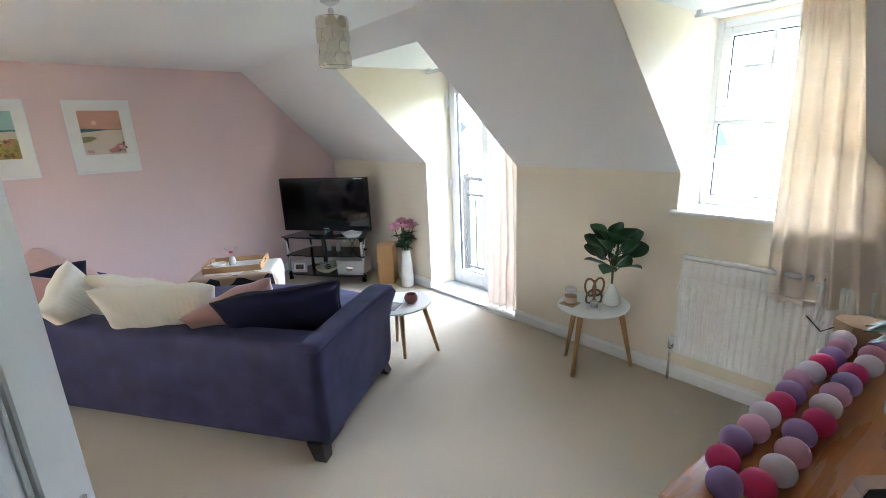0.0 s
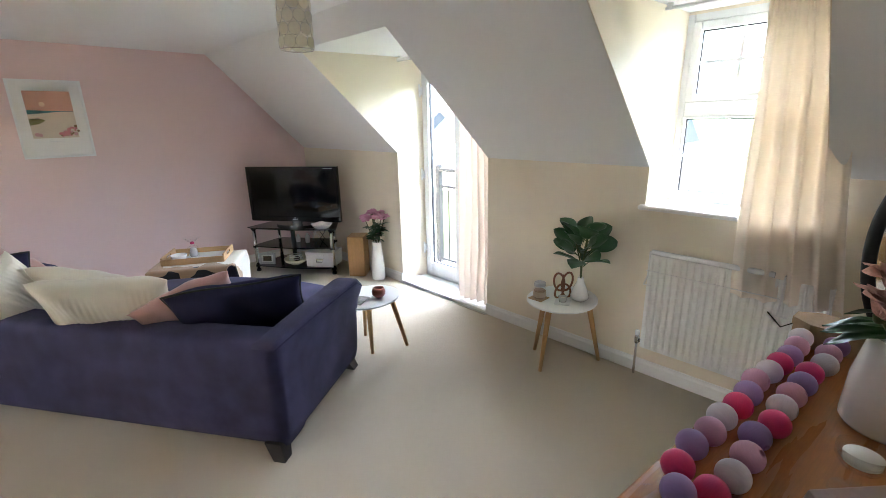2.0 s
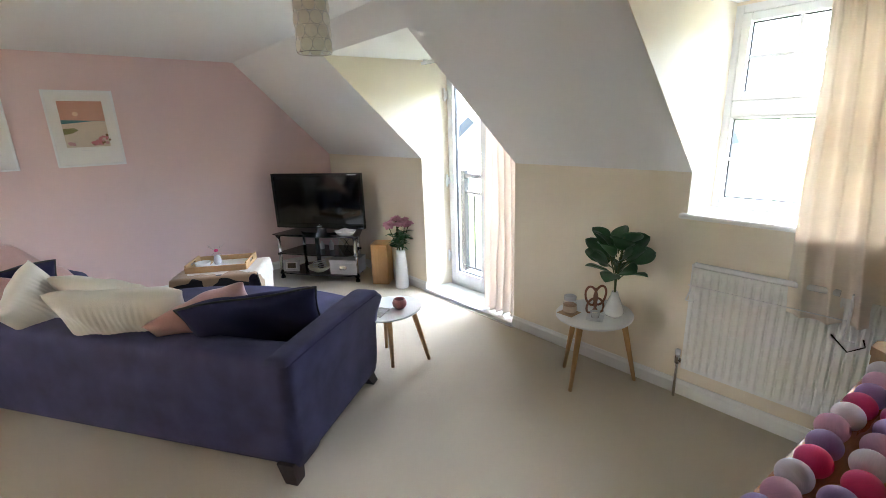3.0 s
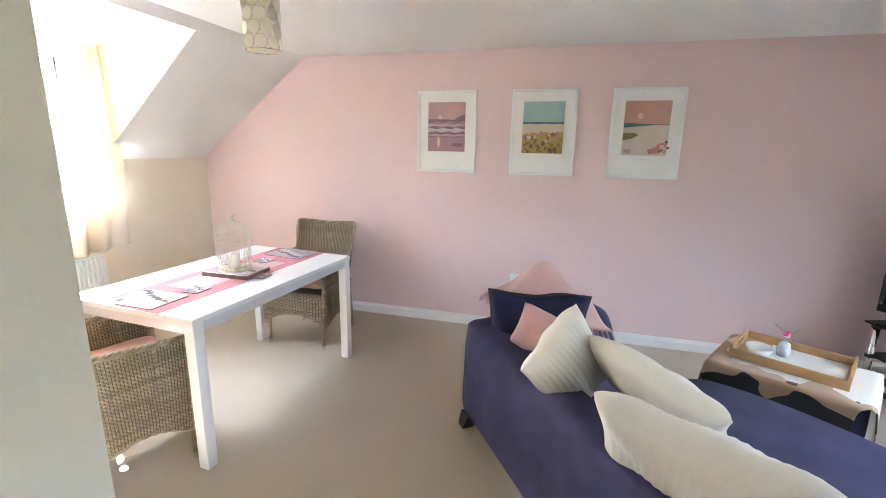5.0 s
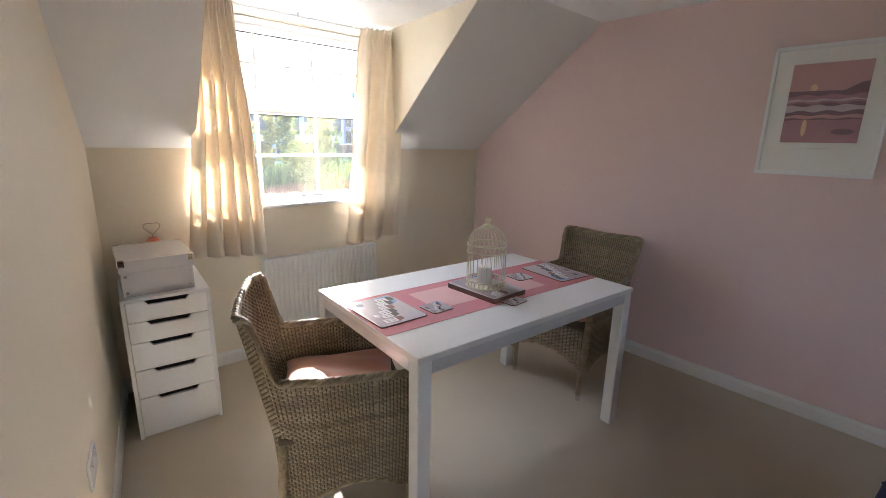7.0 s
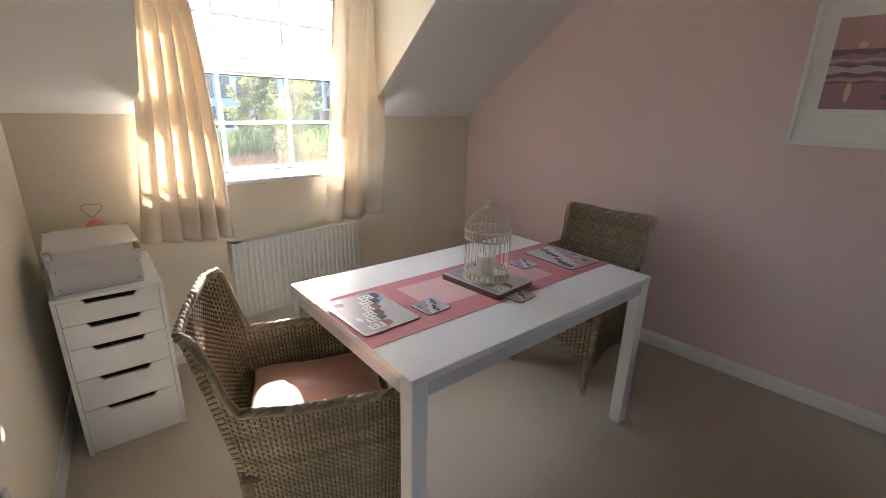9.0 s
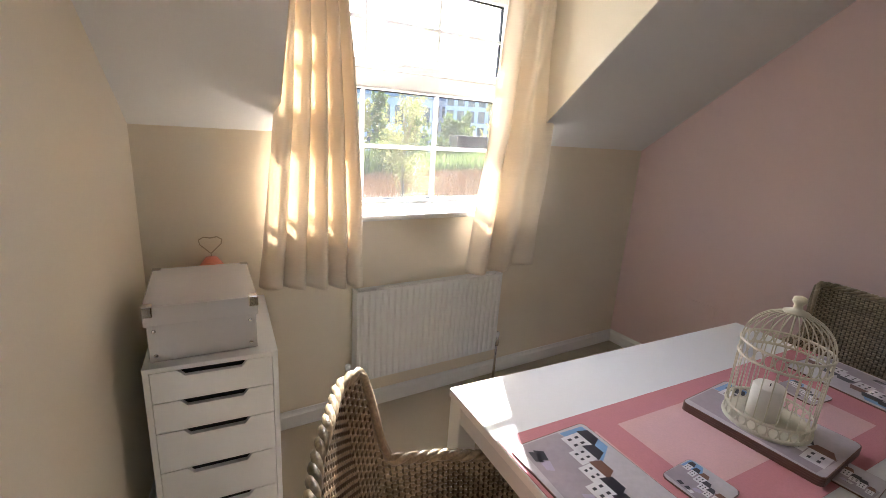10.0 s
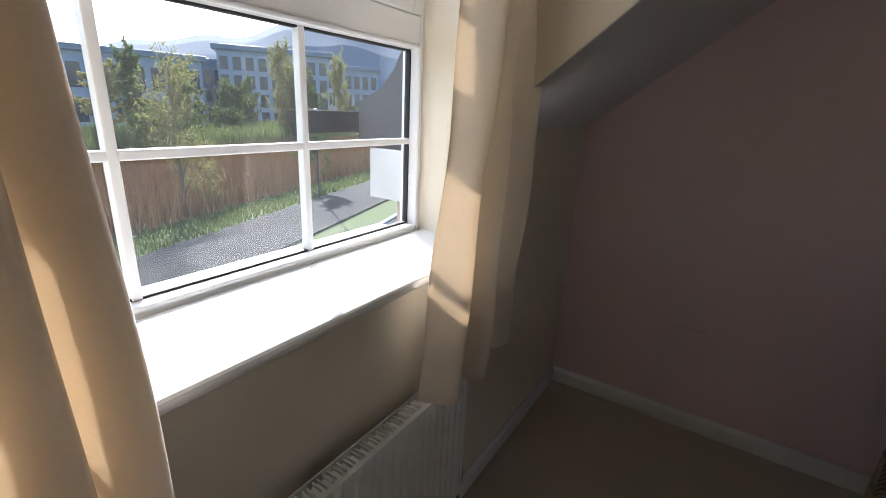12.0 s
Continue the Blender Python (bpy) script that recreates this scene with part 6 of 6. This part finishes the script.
BALL = {"lilac": (0.45, 0.30, 0.58), "magenta": (0.78, 0.06, 0.22), "pink": (0.80, 0.45, 0.60), "white": (0.80, 0.74, 0.80)}
BALLM = {k: cloth_through(k + " cotton thread ball", c, 0.25, 0.7, 0.2, 60) for k, c in BALL.items()}
order = ("lilac", "magenta", "lilac", "pink", "white", "magenta", "lilac", "pink", "white", "magenta", "lilac", "pink", "white")
order2 = ("magenta", "white", "pink", "lilac", "magenta", "white", "pink", "lilac", "magenta", "white", "pink", "lilac")
rnd = random.Random(2)
mesh_of = {}
string = thing("light_string_cable", SBD @ pose(0, 0, 0.8002), "thin clear cable of a cotton ball light string", "cable")
rows_b = [[(0.085 + 0.0765 * i + rnd.uniform(-0.006, 0.006), -0.045 + rnd.uniform(-0.008, 0.008) - (0.045 if i == 0 else 0)) for i in range(13)],
          [(0.135 + 0.080 * i + rnd.uniform(-0.006, 0.006), -0.125 + rnd.uniform(-0.008, 0.008)) for i in range(12)]]
for row, cols in zip(rows_b, (order, order2)):
    for (x, y), c in zip(row, cols):
        ball = thing("cotton_ball_light", SBD @ pose(x, y, 0.8002), c + " cotton ball of a light string on the sideboard", "string light", "cotton ball lights")
        m = pose(0, 0, 0.0325, rnd.uniform(0, 360), rnd.uniform(0, 90), 0)
        if c in mesh_of:
            part_of("shell", mesh_of[c], ball, m)
        else:
            prof = [(0.0325 * math.sin(math.pi * i / 18), -0.0325 * math.cos(math.pi * i / 18)) for i in range(19)]
            prof[0], prof[-1] = (0.006, -0.032), (0.0, 0.0325)
            mesh_of[c] = part("shell", lathe(bmesh.new(), prof, 28), BALLM[c], ball, m=m, smooth=True).data
    pts = []
    for i in range(len(row) - 1):
        (xa, ya), (xb, yb) = row[i], row[i + 1]
        pts += [(xa, ya + 0.02, 0.004), ((xa + xb) / 2, (ya + yb) / 2 - 0.02, 0.003)]
    part("cable", tube(bmesh.new(), pts, 0.002, 5), CLEAR, string)
part("cable", T((0.10, -0.03, 0.004), (0.06, 0.0, 0.004), (0.05, 0.006, -0.02), (0.055, 0.01, -0.2), (0.07, 0.012, -0.3), r=0.002, seg=5), CLEAR, string)

pframe = thing("easel_photo_frame", pose(1.32, 0.485, 0.8001, 0, 0, 139) @ pose(0, 0, 0, -16, 0, 0), "photo frame seen from its black easel back", "photo frame")
bm = bmesh.new()
for q in ((-0.09, 0, 0.09, 0.018), (-0.09, 0.212, 0.09, 0.23), (-0.09, 0.018, -0.072, 0.212), (0.072, 0.018, 0.09, 0.212)):
    box(bm, q[0], -0.020, q[1], q[2], 0.0, q[3], 0.002)
part("frame", bm, mat("pink painted wood", (0.72, 0.50, 0.46), 0.5), pframe, "pale pink wooden edge")
part("back", B(-0.088, -0.006, 0.002, 0.088, 0.002, 0.228), BLACKM, pframe, "matt black backing board")
bm = bmesh.new()
prism(bm, ((-0.03, 0.15), (0.03, 0.15), (0.045, 0.0), (-0.045, 0.0)), "y", 0.0, 0.004)
part("easel_leg", bm, BLACKM, pframe, "black board strut", m=pose(0, 0.085, 0.026, 36, 0, 0))
pv = thing("white_vase", pose(1.90, 0.42, 0.8001), "broad white ceramic vase on the sideboard", "vase")
part("body", lathe(bmesh.new(), ((0, 0), (0.085, 0), (0.092, 0.01), (0.088, 0.12), (0.074, 0.20), (0.066, 0.225), (0.060, 0.225), (0.07, 0.19), (0, 0.03)), 40), CERAM, pv, smooth=True)
peony = thing("peony_bunch", pose(1.90, 0.42, 1.02), "peach silk peonies with green leaves", "flowers")
rnd = random.Random(44)
for p in ((-0.08, 0.06, 0.07), (0.02, -0.03, 0.11), (-0.04, -0.08, 0.08), (0.07, 0.05, 0.09)):
    part("stem", T((0, 0, -0.15), (p[0] * 0.4, p[1] * 0.4, 0.0), p, r=0.004, seg=6), STEM, peony)
    bloom("peony", peony, PEACH, p, (-p[1] * 4, p[0] * 4), 0.13, rnd)
for i in range(9):
    a = rnd.uniform(0, 6.28)
    part("leaf", leaf(bmesh.new(), (0.03 * math.cos(a), 0.03 * math.sin(a), rnd.uniform(0.0, 0.05)), (math.cos(a), math.sin(a), -0.1), 0.13, 0.05, rnd), LEAF, peony, smooth=True)
gd = thing("glass_candle_dish", pose(1.585, 0.455, 0.8001), "clear stemmed glass dish with a white candle", "candle holder")
part("dish", lathe(bmesh.new(), ((0, 0), (0.04, 0), (0.04, 0.004), (0.008, 0.012), (0.007, 0.055), (0.03, 0.065), (0.042, 0.085), (0.043, 0.105), (0.041, 0.105), (0.038, 0.085), (0, 0.07)), 32), CLEAR, gd, smooth=True)
part("candle", lathe(bmesh.new(), ((0, 0.074), (0.03, 0.076), (0.031, 0.092), (0, 0.094)), 24), WAX, gd, smooth=True)
kb = thing("kraft_box", pose(2.30, 0.575, 0.8001, 0, 0, -6), "brown kraft octagonal gift box at the sideboard end", "box")
part("body", prism(bmesh.new(), [(0.10 * math.cos(a) * 0.7, 0.10 * math.sin(a)) for a in [math.pi / 8 + i * math.pi / 4 for i in range(8)]], "z", 0, 0.075), KRAFT, kb)
part("lid", prism(bmesh.new(), [(0.104 * math.cos(a) * 0.7, 0.104 * math.sin(a)) for a in [math.pi / 8 + i * math.pi / 4 for i in range(8)]], "z", 0.055, 0.08), KRAFT, kb)
mir = thing("oval_mirror", pose(2.33, 0.40, 0.8001, 0, 0, 0) @ pose(0, 0, 0, 0, 0, -138), "oval dressing mirror in a thick black frame", "mirror")
ov = [(0.20 * math.cos(a), 0.0, 0.315 + 0.29 * math.sin(a)) for a in [2 * math.pi * i / 48 for i in range(48)]]
part("frame", tube(bmesh.new(), ov, 0.021, 10, closed=True), BLACKM, mir, smooth=True)
part("glass", prism(bmesh.new(), [(p[0] * 0.98, p[2]) for p in ov], "y", -0.003, 0.003), mat("mirror silver", (0.9, 0.9, 0.9), 0.02, 1.0, var=0.0, bump=0.0), mir)
part("foot", B(-0.10, -0.05, 0.0, 0.10, 0.05, 0.012, 0.004), BLACKM, mir)


# ---- outside ----
GZ = -5.6
GRASS = mat("rough spring grass", (0.10, 0.15, 0.035), 0.95, var=0.25, scale=0.3, fine=6, bump=0.6, dark=(0.055, 0.075, 0.02))
TARMAC = mat("grey tarmac path", (0.075, 0.077, 0.072), 0.95, spec=0.1, var=0.07, scale=0.5, fine=9, bump=0.0)
REED = mat("dry reeds", (0.36, 0.225, 0.10), 0.9, var=0.3, scale=0.6, fine=20, bump=0.3, island=0.25, dark=(0.22, 0.13, 0.06))
BARK = mat("brown bark", (0.22, 0.17, 0.12), 0.9, var=0.3, scale=4, fine=30, bump=0.5)
TWIG = mat("budding twigs", (0.24, 0.20, 0.10), 0.9, var=0.3, scale=3, fine=20, bump=0.2, island=0.3)
YLEAF = cloth_through("young leaves", (0.24, 0.24, 0.09), 0.5, 0.8, 0.0)
DLEAF = cloth_through("bramble leaves", (0.11, 0.15, 0.05), 0.45, 0.8, 0.0)
CLAD = mat("pale grey cladding", (0.28, 0.34, 0.42), 0.5, var=0.06, scale=0.4, fine=4, bump=0.05)
BLUEROOF = mat("blue grey metal roof", (0.13, 0.19, 0.27), 0.45, var=0.08, scale=0.3, bump=0.05)
DGLASS = mat("dark office glass", (0.03, 0.045, 0.06), 0.1, var=0.1, scale=0.5, bump=0.0)
SLATE = mat("dark slate", (0.06, 0.065, 0.075), 0.7, var=0.15, scale=3, fine=20, bump=0.3)
RENDERW = mat("white boarding", (0.75, 0.76, 0.78), 0.6, var=0.04, scale=2, bump=0.05)
# distance haze is mixed into this blue grey base colour
HILL = mat("wooded hill with haze in its colour", (0.15, 0.20, 0.25), 1.0, var=0.12, scale=0.01, fine=0.08, bump=0.0)
BRICKY = mat("pale house brick", (0.55, 0.45, 0.38), 0.9, var=0.1, scale=1, fine=10, bump=0.2)

bm = bmesh.new()
flat(bm, [(-2500, -2500), (2500, -2500), (2500, 2500), (-2500, 2500)], GZ)
setting("ground", bm, GRASS, "rough spring grass around the houses")
WAY = Vector((-0.33, 1.0, 0)).normalized()       # the way of the path past the window
ACR = Vector((-WAY.y, WAY.x, 0))


def along(d, s, z=0.0):
    """A point d metres out from the house and s along the path."""
    p = Vector((-3.5, 4.0, GZ)) + ACR * d + WAY * s
    return Vector((p.x, p.y, GZ + z))


def ribbon(name, d0, d1, s0, s1, z, material, label):
    bm = bmesh.new()
    prism(bm, [tuple(along(d, s)[:2]) for d, s in ((d0, s0), (d1, s0), (d1, s1), (d0, s1))], "z", GZ - 0.2, GZ + z)
    return setting(name, bm, material, label)


ribbon("path", 11.9, 16.7, -60, 110, 0.12, TARMAC, "grey tarmac path")
ribbon("kerb", 9.2, 9.45, -60, 110, 0.20, CLAD, "pale kerb stones along the verge")
ribbon("road", 3.5, 9.2, -60, 110, 0.10, TARMAC, "grey road below the window")


def blades(name, d0, d1, s0, s1, n, h, w, material, label, seed, category):
    """Many single blades standing on the ground."""
    rnd = random.Random(seed)
    vs, fs = [], []
    for i in range(n):
        p = along(rnd.uniform(d0, d1), rnd.uniform(s0, s1))
        hh = h * rnd.uniform(0.6, 1.2)
        a = rnd.uniform(0, 6.28)
        dx, dy = w * math.cos(a), w * math.sin(a)
        lx, ly = rnd.uniform(-0.25, 0.25) * hh, rnd.uniform(-0.25, 0.25) * hh
        b = len(vs)
        vs += [(p.x - dx, p.y - dy, GZ), (p.x + dx, p.y + dy, GZ), (p.x + lx * 0.5 + dx * 0.6, p.y + ly * 0.5 + dy * 0.6, GZ + hh * 0.6), (p.x + lx * 0.5 - dx * 0.6, p.y + ly * 0.5 - dy * 0.6, GZ + hh * 0.6), (p.x + lx, p.y + ly, GZ + hh)]
        fs += [(b, b + 1, b + 2, b + 3), (b + 3, b + 2, b + 4)]
    me = bpy.data.meshes.new(name)
    me.from_pydata(vs, [], fs)
    me.materials.append(material)
    return tagged(new(name, me), label, category, kind="stuff")


blades("reed_bed", 19.8, 40, -10, 75, 34000, 1.9, 0.05, REED, "wide bed of dry brown reeds", 1, "reeds")
blades("verge_grass", 17.0, 20.0, -10, 75, 16000, 0.26, 0.03, DLEAF, "tufted green verge beside the path", 2, "grass")
blades("bramble_bank", 39, 54, -20, 100, 26000, 3.3, 0.14, DLEAF, "dark scrub behind the reeds", 3, "scrub")


def tree(m, h, spread, seed, label, leaves, leaf_mat, n_limb=13, leaf_n=700, size=0.10):
    """A tapering trunk, limbs, twigs and a thin crown of single leaves."""
    rnd = random.Random(seed)
    root = thing("tree", m, label, "tree", "trees beyond the path")
    bm = bmesh.new()
    tube(bm, [(0.06 * math.sin(k), 0.05 * math.cos(2 * k), h * 0.8 * k / 8) for k in range(9)], 0.035 * h * 0.42, 8, r2=0.012)
    part("trunk", bm, BARK, root)
    tips = []
    tw = bmesh.new()
    for k in range(n_limb):
        z = h * (0.10 + 0.62 * k / n_limb)
        a = rnd.uniform(0, 6.28)
        ln = spread * rnd.uniform(0.5, 1.0) * (1.1 - 0.6 * k / n_limb)
        pts = [Vector((ln * t * math.cos(a + 0.3 * t), ln * t * math.sin(a + 0.3 * t), z + h * 0.30 * t ** 0.8)) for t in (0, 0.3, 0.6, 1.0)]
        tube(tw, pts, 0.03, 5, r2=0.008)
        for q in range(7):
            t = rnd.uniform(0.25, 1)
            i = min(2, int(t * 3))
            p = pts[i].lerp(pts[i + 1], t * 3 - i)
            e = p + Vector((rnd.uniform(-1, 1) * spread * 0.3, rnd.uniform(-1, 1) * spread * 0.3, rnd.uniform(0.1, 1) * h * 0.13))
            tube(tw, (p, p.lerp(e, 0.5) + Vector((0, 0, 0.05)), e), 0.012, 4, r2=0.004)
            tips.append((p, e))
    part("limbs", tw, TWIG, root)
    vs, fs = [], []
    for i in range(leaf_n if leaves else 0):
        p, e = rnd.choice(tips)
        c = p.lerp(e, rnd.uniform(0.2, 1.1)) + Vector((rnd.gauss(0, 0.10), rnd.gauss(0, 0.10), rnd.gauss(0, 0.10)))
        a = Vector((rnd.gauss(0, 1), rnd.gauss(0, 1), rnd.gauss(0, 1))).normalized() * size * rnd.uniform(0.6, 1.3)
        b = a.orthogonal().normalized() * size * 0.45
        k = len(vs)
        vs += [c - a, c + b, c + a, c - b]
        fs.append((k, k + 1, k + 2, k + 3))
    if vs:
        me = bpy.data.meshes.new("crown")
        me.from_pydata(vs, [], fs)
        me.materials.append(leaf_mat)
        cr = part_of("crown", me, root, Matrix.Identity(4))
        cr["kind"] = "stuff"
    return root


def place(d, s):
    p = along(d, s)
    return Matrix.Translation(p)


tree(place(20.8, 20.4), 9.4, 2.5, 1, "budding willow with thin upright branches", True, YLEAF, 34, 3200, 0.075)
tree(place(53.0, 64.6), 9.5, 4.2, 11, "broad dark green bush behind the reeds", True, DLEAF, 26, 5200, 0.24)
tree(place(47.0, 69.0), 16.2, 3.0, 12, "tall poplar in pale young leaf", True, YLEAF, 34, 5200, 0.2)
tree(place(43.5, 83.0), 15.6, 3.0, 13, "tall poplar in pale young leaf", True, YLEAF, 34, 4800, 0.2)
tree(place(20.9, 22.6), 3.2, 1.6, 2, "young sapling with yellow green leaves", True, YLEAF, 11, 600, 0.09)
tree(place(20.5, 12.0), 3.6, 1.5, 6, "young sapling with yellow green leaves", True, YLEAF, 11, 500, 0.09)
tree(place(19.5, 33.5), 6.5, 2.2, 3, "slender tree in dense young leaf", True, DLEAF, 16, 2200, 0.13)
rnd = random.Random(77)
for k in range(22):
    d, s = rnd.uniform(38, 58), 4 + k * 3.6 + rnd.uniform(-1.5, 1.5)
    h = rnd.uniform(8.5, 12.5) if k % 3 else rnd.uniform(5, 7)
    tree(place(d, s), h, rnd.uniform(2.0, 3.2), 100 + k, ("tall poplar with a haze of buds", "leafy green tree behind the reeds")[k % 2], True, (YLEAF, DLEAF)[k % 2], 20, (3000, 3600)[k % 2], 0.21)

# street lamp
sl = thing("street_lamp", place(16.8, 29.0), "dark street lamp with a pale head", "street lamp")
part("pole", T((0, 0, 0), (0, 0, 6.3), r=0.07, seg=10, r2=0.045), SLATE, sl)
part("head", lathe(bmesh.new(), ((0, 6.3), (0.22, 6.3), (0.26, 6.4), (0.12, 6.55), (0, 6.6)), 16), CLAD, sl, smooth=True)


# offices beyond the trees
def office(m, w, d, h, rows, cols, label, flat_roof=True):
    root = thing("office_building", m, label, "building", "offices beyond the trees")
    wall = part("wall", B(-w / 2, -d / 2, 0, w / 2, d / 2, h), CLAD, root)
    part("roof", B(-w / 2 - 1, -d / 2 - 1, h, w / 2 + 1, d / 2 + 1, h + 1.2, 0.1), BLUEROOF, root, "blue grey metal roof edge")
    me = None
    for r in range(rows):
        for c in range(cols):
            x = -w / 2 + (c + 0.5) * w / cols
            z = 1.0 + r * (h - 1.2) / rows
            mm = Matrix.Translation((x, -d / 2 - 0.02, z))
            if me is None:
                ob = part("window", B(-w / cols * 0.32, -0.06, 0, w / cols * 0.32, 0.02, (h - 1.2) / rows * 0.72), DGLASS, wall, m=mm)
                me = ob.data
            else:
                part_of("window", me, wall, mm)
    return root


def far(bearing_x, bearing_y, dist, turn=0):
    v = Vector((bearing_x, bearing_y, 0)).normalized() * dist
    return pose(v.x - 2.3, v.y + 3.4, GZ, 0, 0, turn)


office(far(-0.80, 0.60, 135, 53), 26, 18, 18.0, 4, 9, "pale office block with tall dark windows")
office(far(-0.883, 0.469, 150, 62), 17, 18, 15.5, 3, 7, "pale office wing with dark windows")
office(far(-0.955, 0.30, 130, 75), 50, 22, 14.6, 2, 14, "long low building under a blue grey roof")
office(far(-0.707, 0.707, 160, 45), 18, 18, 17.0, 3, 7, "pale office wing with dark windows")
bm = bmesh.new()


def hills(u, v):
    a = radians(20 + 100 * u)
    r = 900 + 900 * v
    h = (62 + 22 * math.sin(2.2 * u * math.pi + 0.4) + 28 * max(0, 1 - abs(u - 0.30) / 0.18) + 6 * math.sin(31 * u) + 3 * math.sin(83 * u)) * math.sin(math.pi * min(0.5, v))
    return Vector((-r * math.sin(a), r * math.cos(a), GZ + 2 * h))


setting("backdrop_hills", grid(bm, 160, 10, hills), HILL, "wooded hills on the horizon with distance haze in their colour")

# the neighbouring dormer and gutter beside the west window
nb = thing("neighbour_dormer", pose(-3.45, 5.15, 0), "grey roofed neighbouring dormer with white boarding", "roof")
part("cheek", prism(bmesh.new(), ((0.0, 1.20), (0.0, 2.4), (-0.10, 2.15), (-0.20, 1.86), (-0.265, 1.68), (-0.33, 1.56), (-0.42, 1.47), (-0.56, 1.41), (-0.56, 1.20)), "y", 0.0, 0.12), SLATE, nb, "dark slate cheek")
part("wall", B(-0.30, 0.0, GZ, 0.0, 0.10, 0.938), BRICKY, nb, "brick wall below")
part("board", B(-0.47, -0.012, 0.94, 0.0, 0.11, 1.19), RENDERW, nb, "white painted boarding")
part("gutter", prism(bmesh.new(), ((-0.69, 1.36), (-0.66, 1.26), (-0.60, 1.24), (-0.565, 1.26), (-0.565, 1.36)), "y", -0.35, 0.12), BLACKG, nb, "black plastic gutter")

# the balcony rail and the street to the east
rail = thing("balcony_railing", Matrix.Identity(4), "black iron railing outside the French door", "railing")
part("top_rail", B(3.66, FD0 - 0.1, 1.02, 3.71, FD1 + 0.12, 1.06, 0.006), BLACKM, rail)
part("middle_rail", B(3.67, FD0 - 0.1, 0.86, 3.70, FD1 + 0.12, 0.885, 0.004), BLACKM, rail)
part("bottom_rail", B(3.67, FD0 - 0.1, 0.08, 3.70, FD1 + 0.12, 0.105, 0.004), BLACKM, rail)
for yy in (FD0 - 0.08, FD1 + 0.1):
    part("end_post", B(3.655, yy - 0.03, 0.05, 3.715, yy + 0.03, 1.09, 0.006), BLACKM, rail)
for i in range(11):
    yy = FD0 - 0.01 + i * 0.105
    part("baluster", T((3.685, yy, 0.105), (3.685, yy, 0.86), r=0.0075, seg=8), BLACKM, rail)
setting("balcony_slab", B(3.50, FD0 - 0.25, -0.2, 3.80, FD1 + 0.25, 0.02), RENDERW, "narrow balcony slab")
ribbon_e = bmesh.new()
prism(ribbon_e, ((10, -80), (17, -80), (17, 90), (10, 90)), "z", GZ - 0.2, GZ + 0.03)
setting("road_east", ribbon_e, TARMAC, "grey road between the houses")


def house(m, w, d, h, label):
    root = thing("house", m, label, "house", "houses across the road")
    wall = part("wall", B(-w / 2, -d / 2, 0, w / 2, d / 2, h), BRICKY, root)
    part("roof", prism(bmesh.new(), ((-d / 2 - 0.4, h), (d / 2 + 0.4, h), (0, h + d * 0.38)), "x", -w / 2 - 0.3, w / 2 + 0.3), SLATE, root, "dark slate pitched roof")
    for r in range(2):
        for c in range(3):
            x = -w / 2 + (c + 0.5) * w / 3
            if r == 0 and c == 1:
                part("door", B(x - 0.5, -d / 2 - 0.05, 0, x + 0.5, -d / 2 + 0.02, 2.1), BLUEROOF, wall)
                continue
            z = 0.9 + r * 2.7
            wd = part("window", B(x - 0.6, -d / 2 - 0.05, z, x + 0.6, -d / 2 + 0.02, z + 1.2), UPVC, wall)
            part("pane", B(x - 0.53, -d / 2 - 0.06, z + 0.07, x - 0.03, -d / 2 - 0.045, z + 1.13), DGLASS, wd)
            part("pane", B(x + 0.03, -d / 2 - 0.06, z + 0.07, x + 0.53, -d / 2 - 0.045, z + 1.13), DGLASS, wd)
    return root


for k, (x, y) in enumerate(((34, -14), (36, 2), (35, 17), (37, 32), (40, 47))):
    house(pose(x, y, GZ, 0, 0, -90), 9, 8, 5.2, "brick house with a dark slate roof")
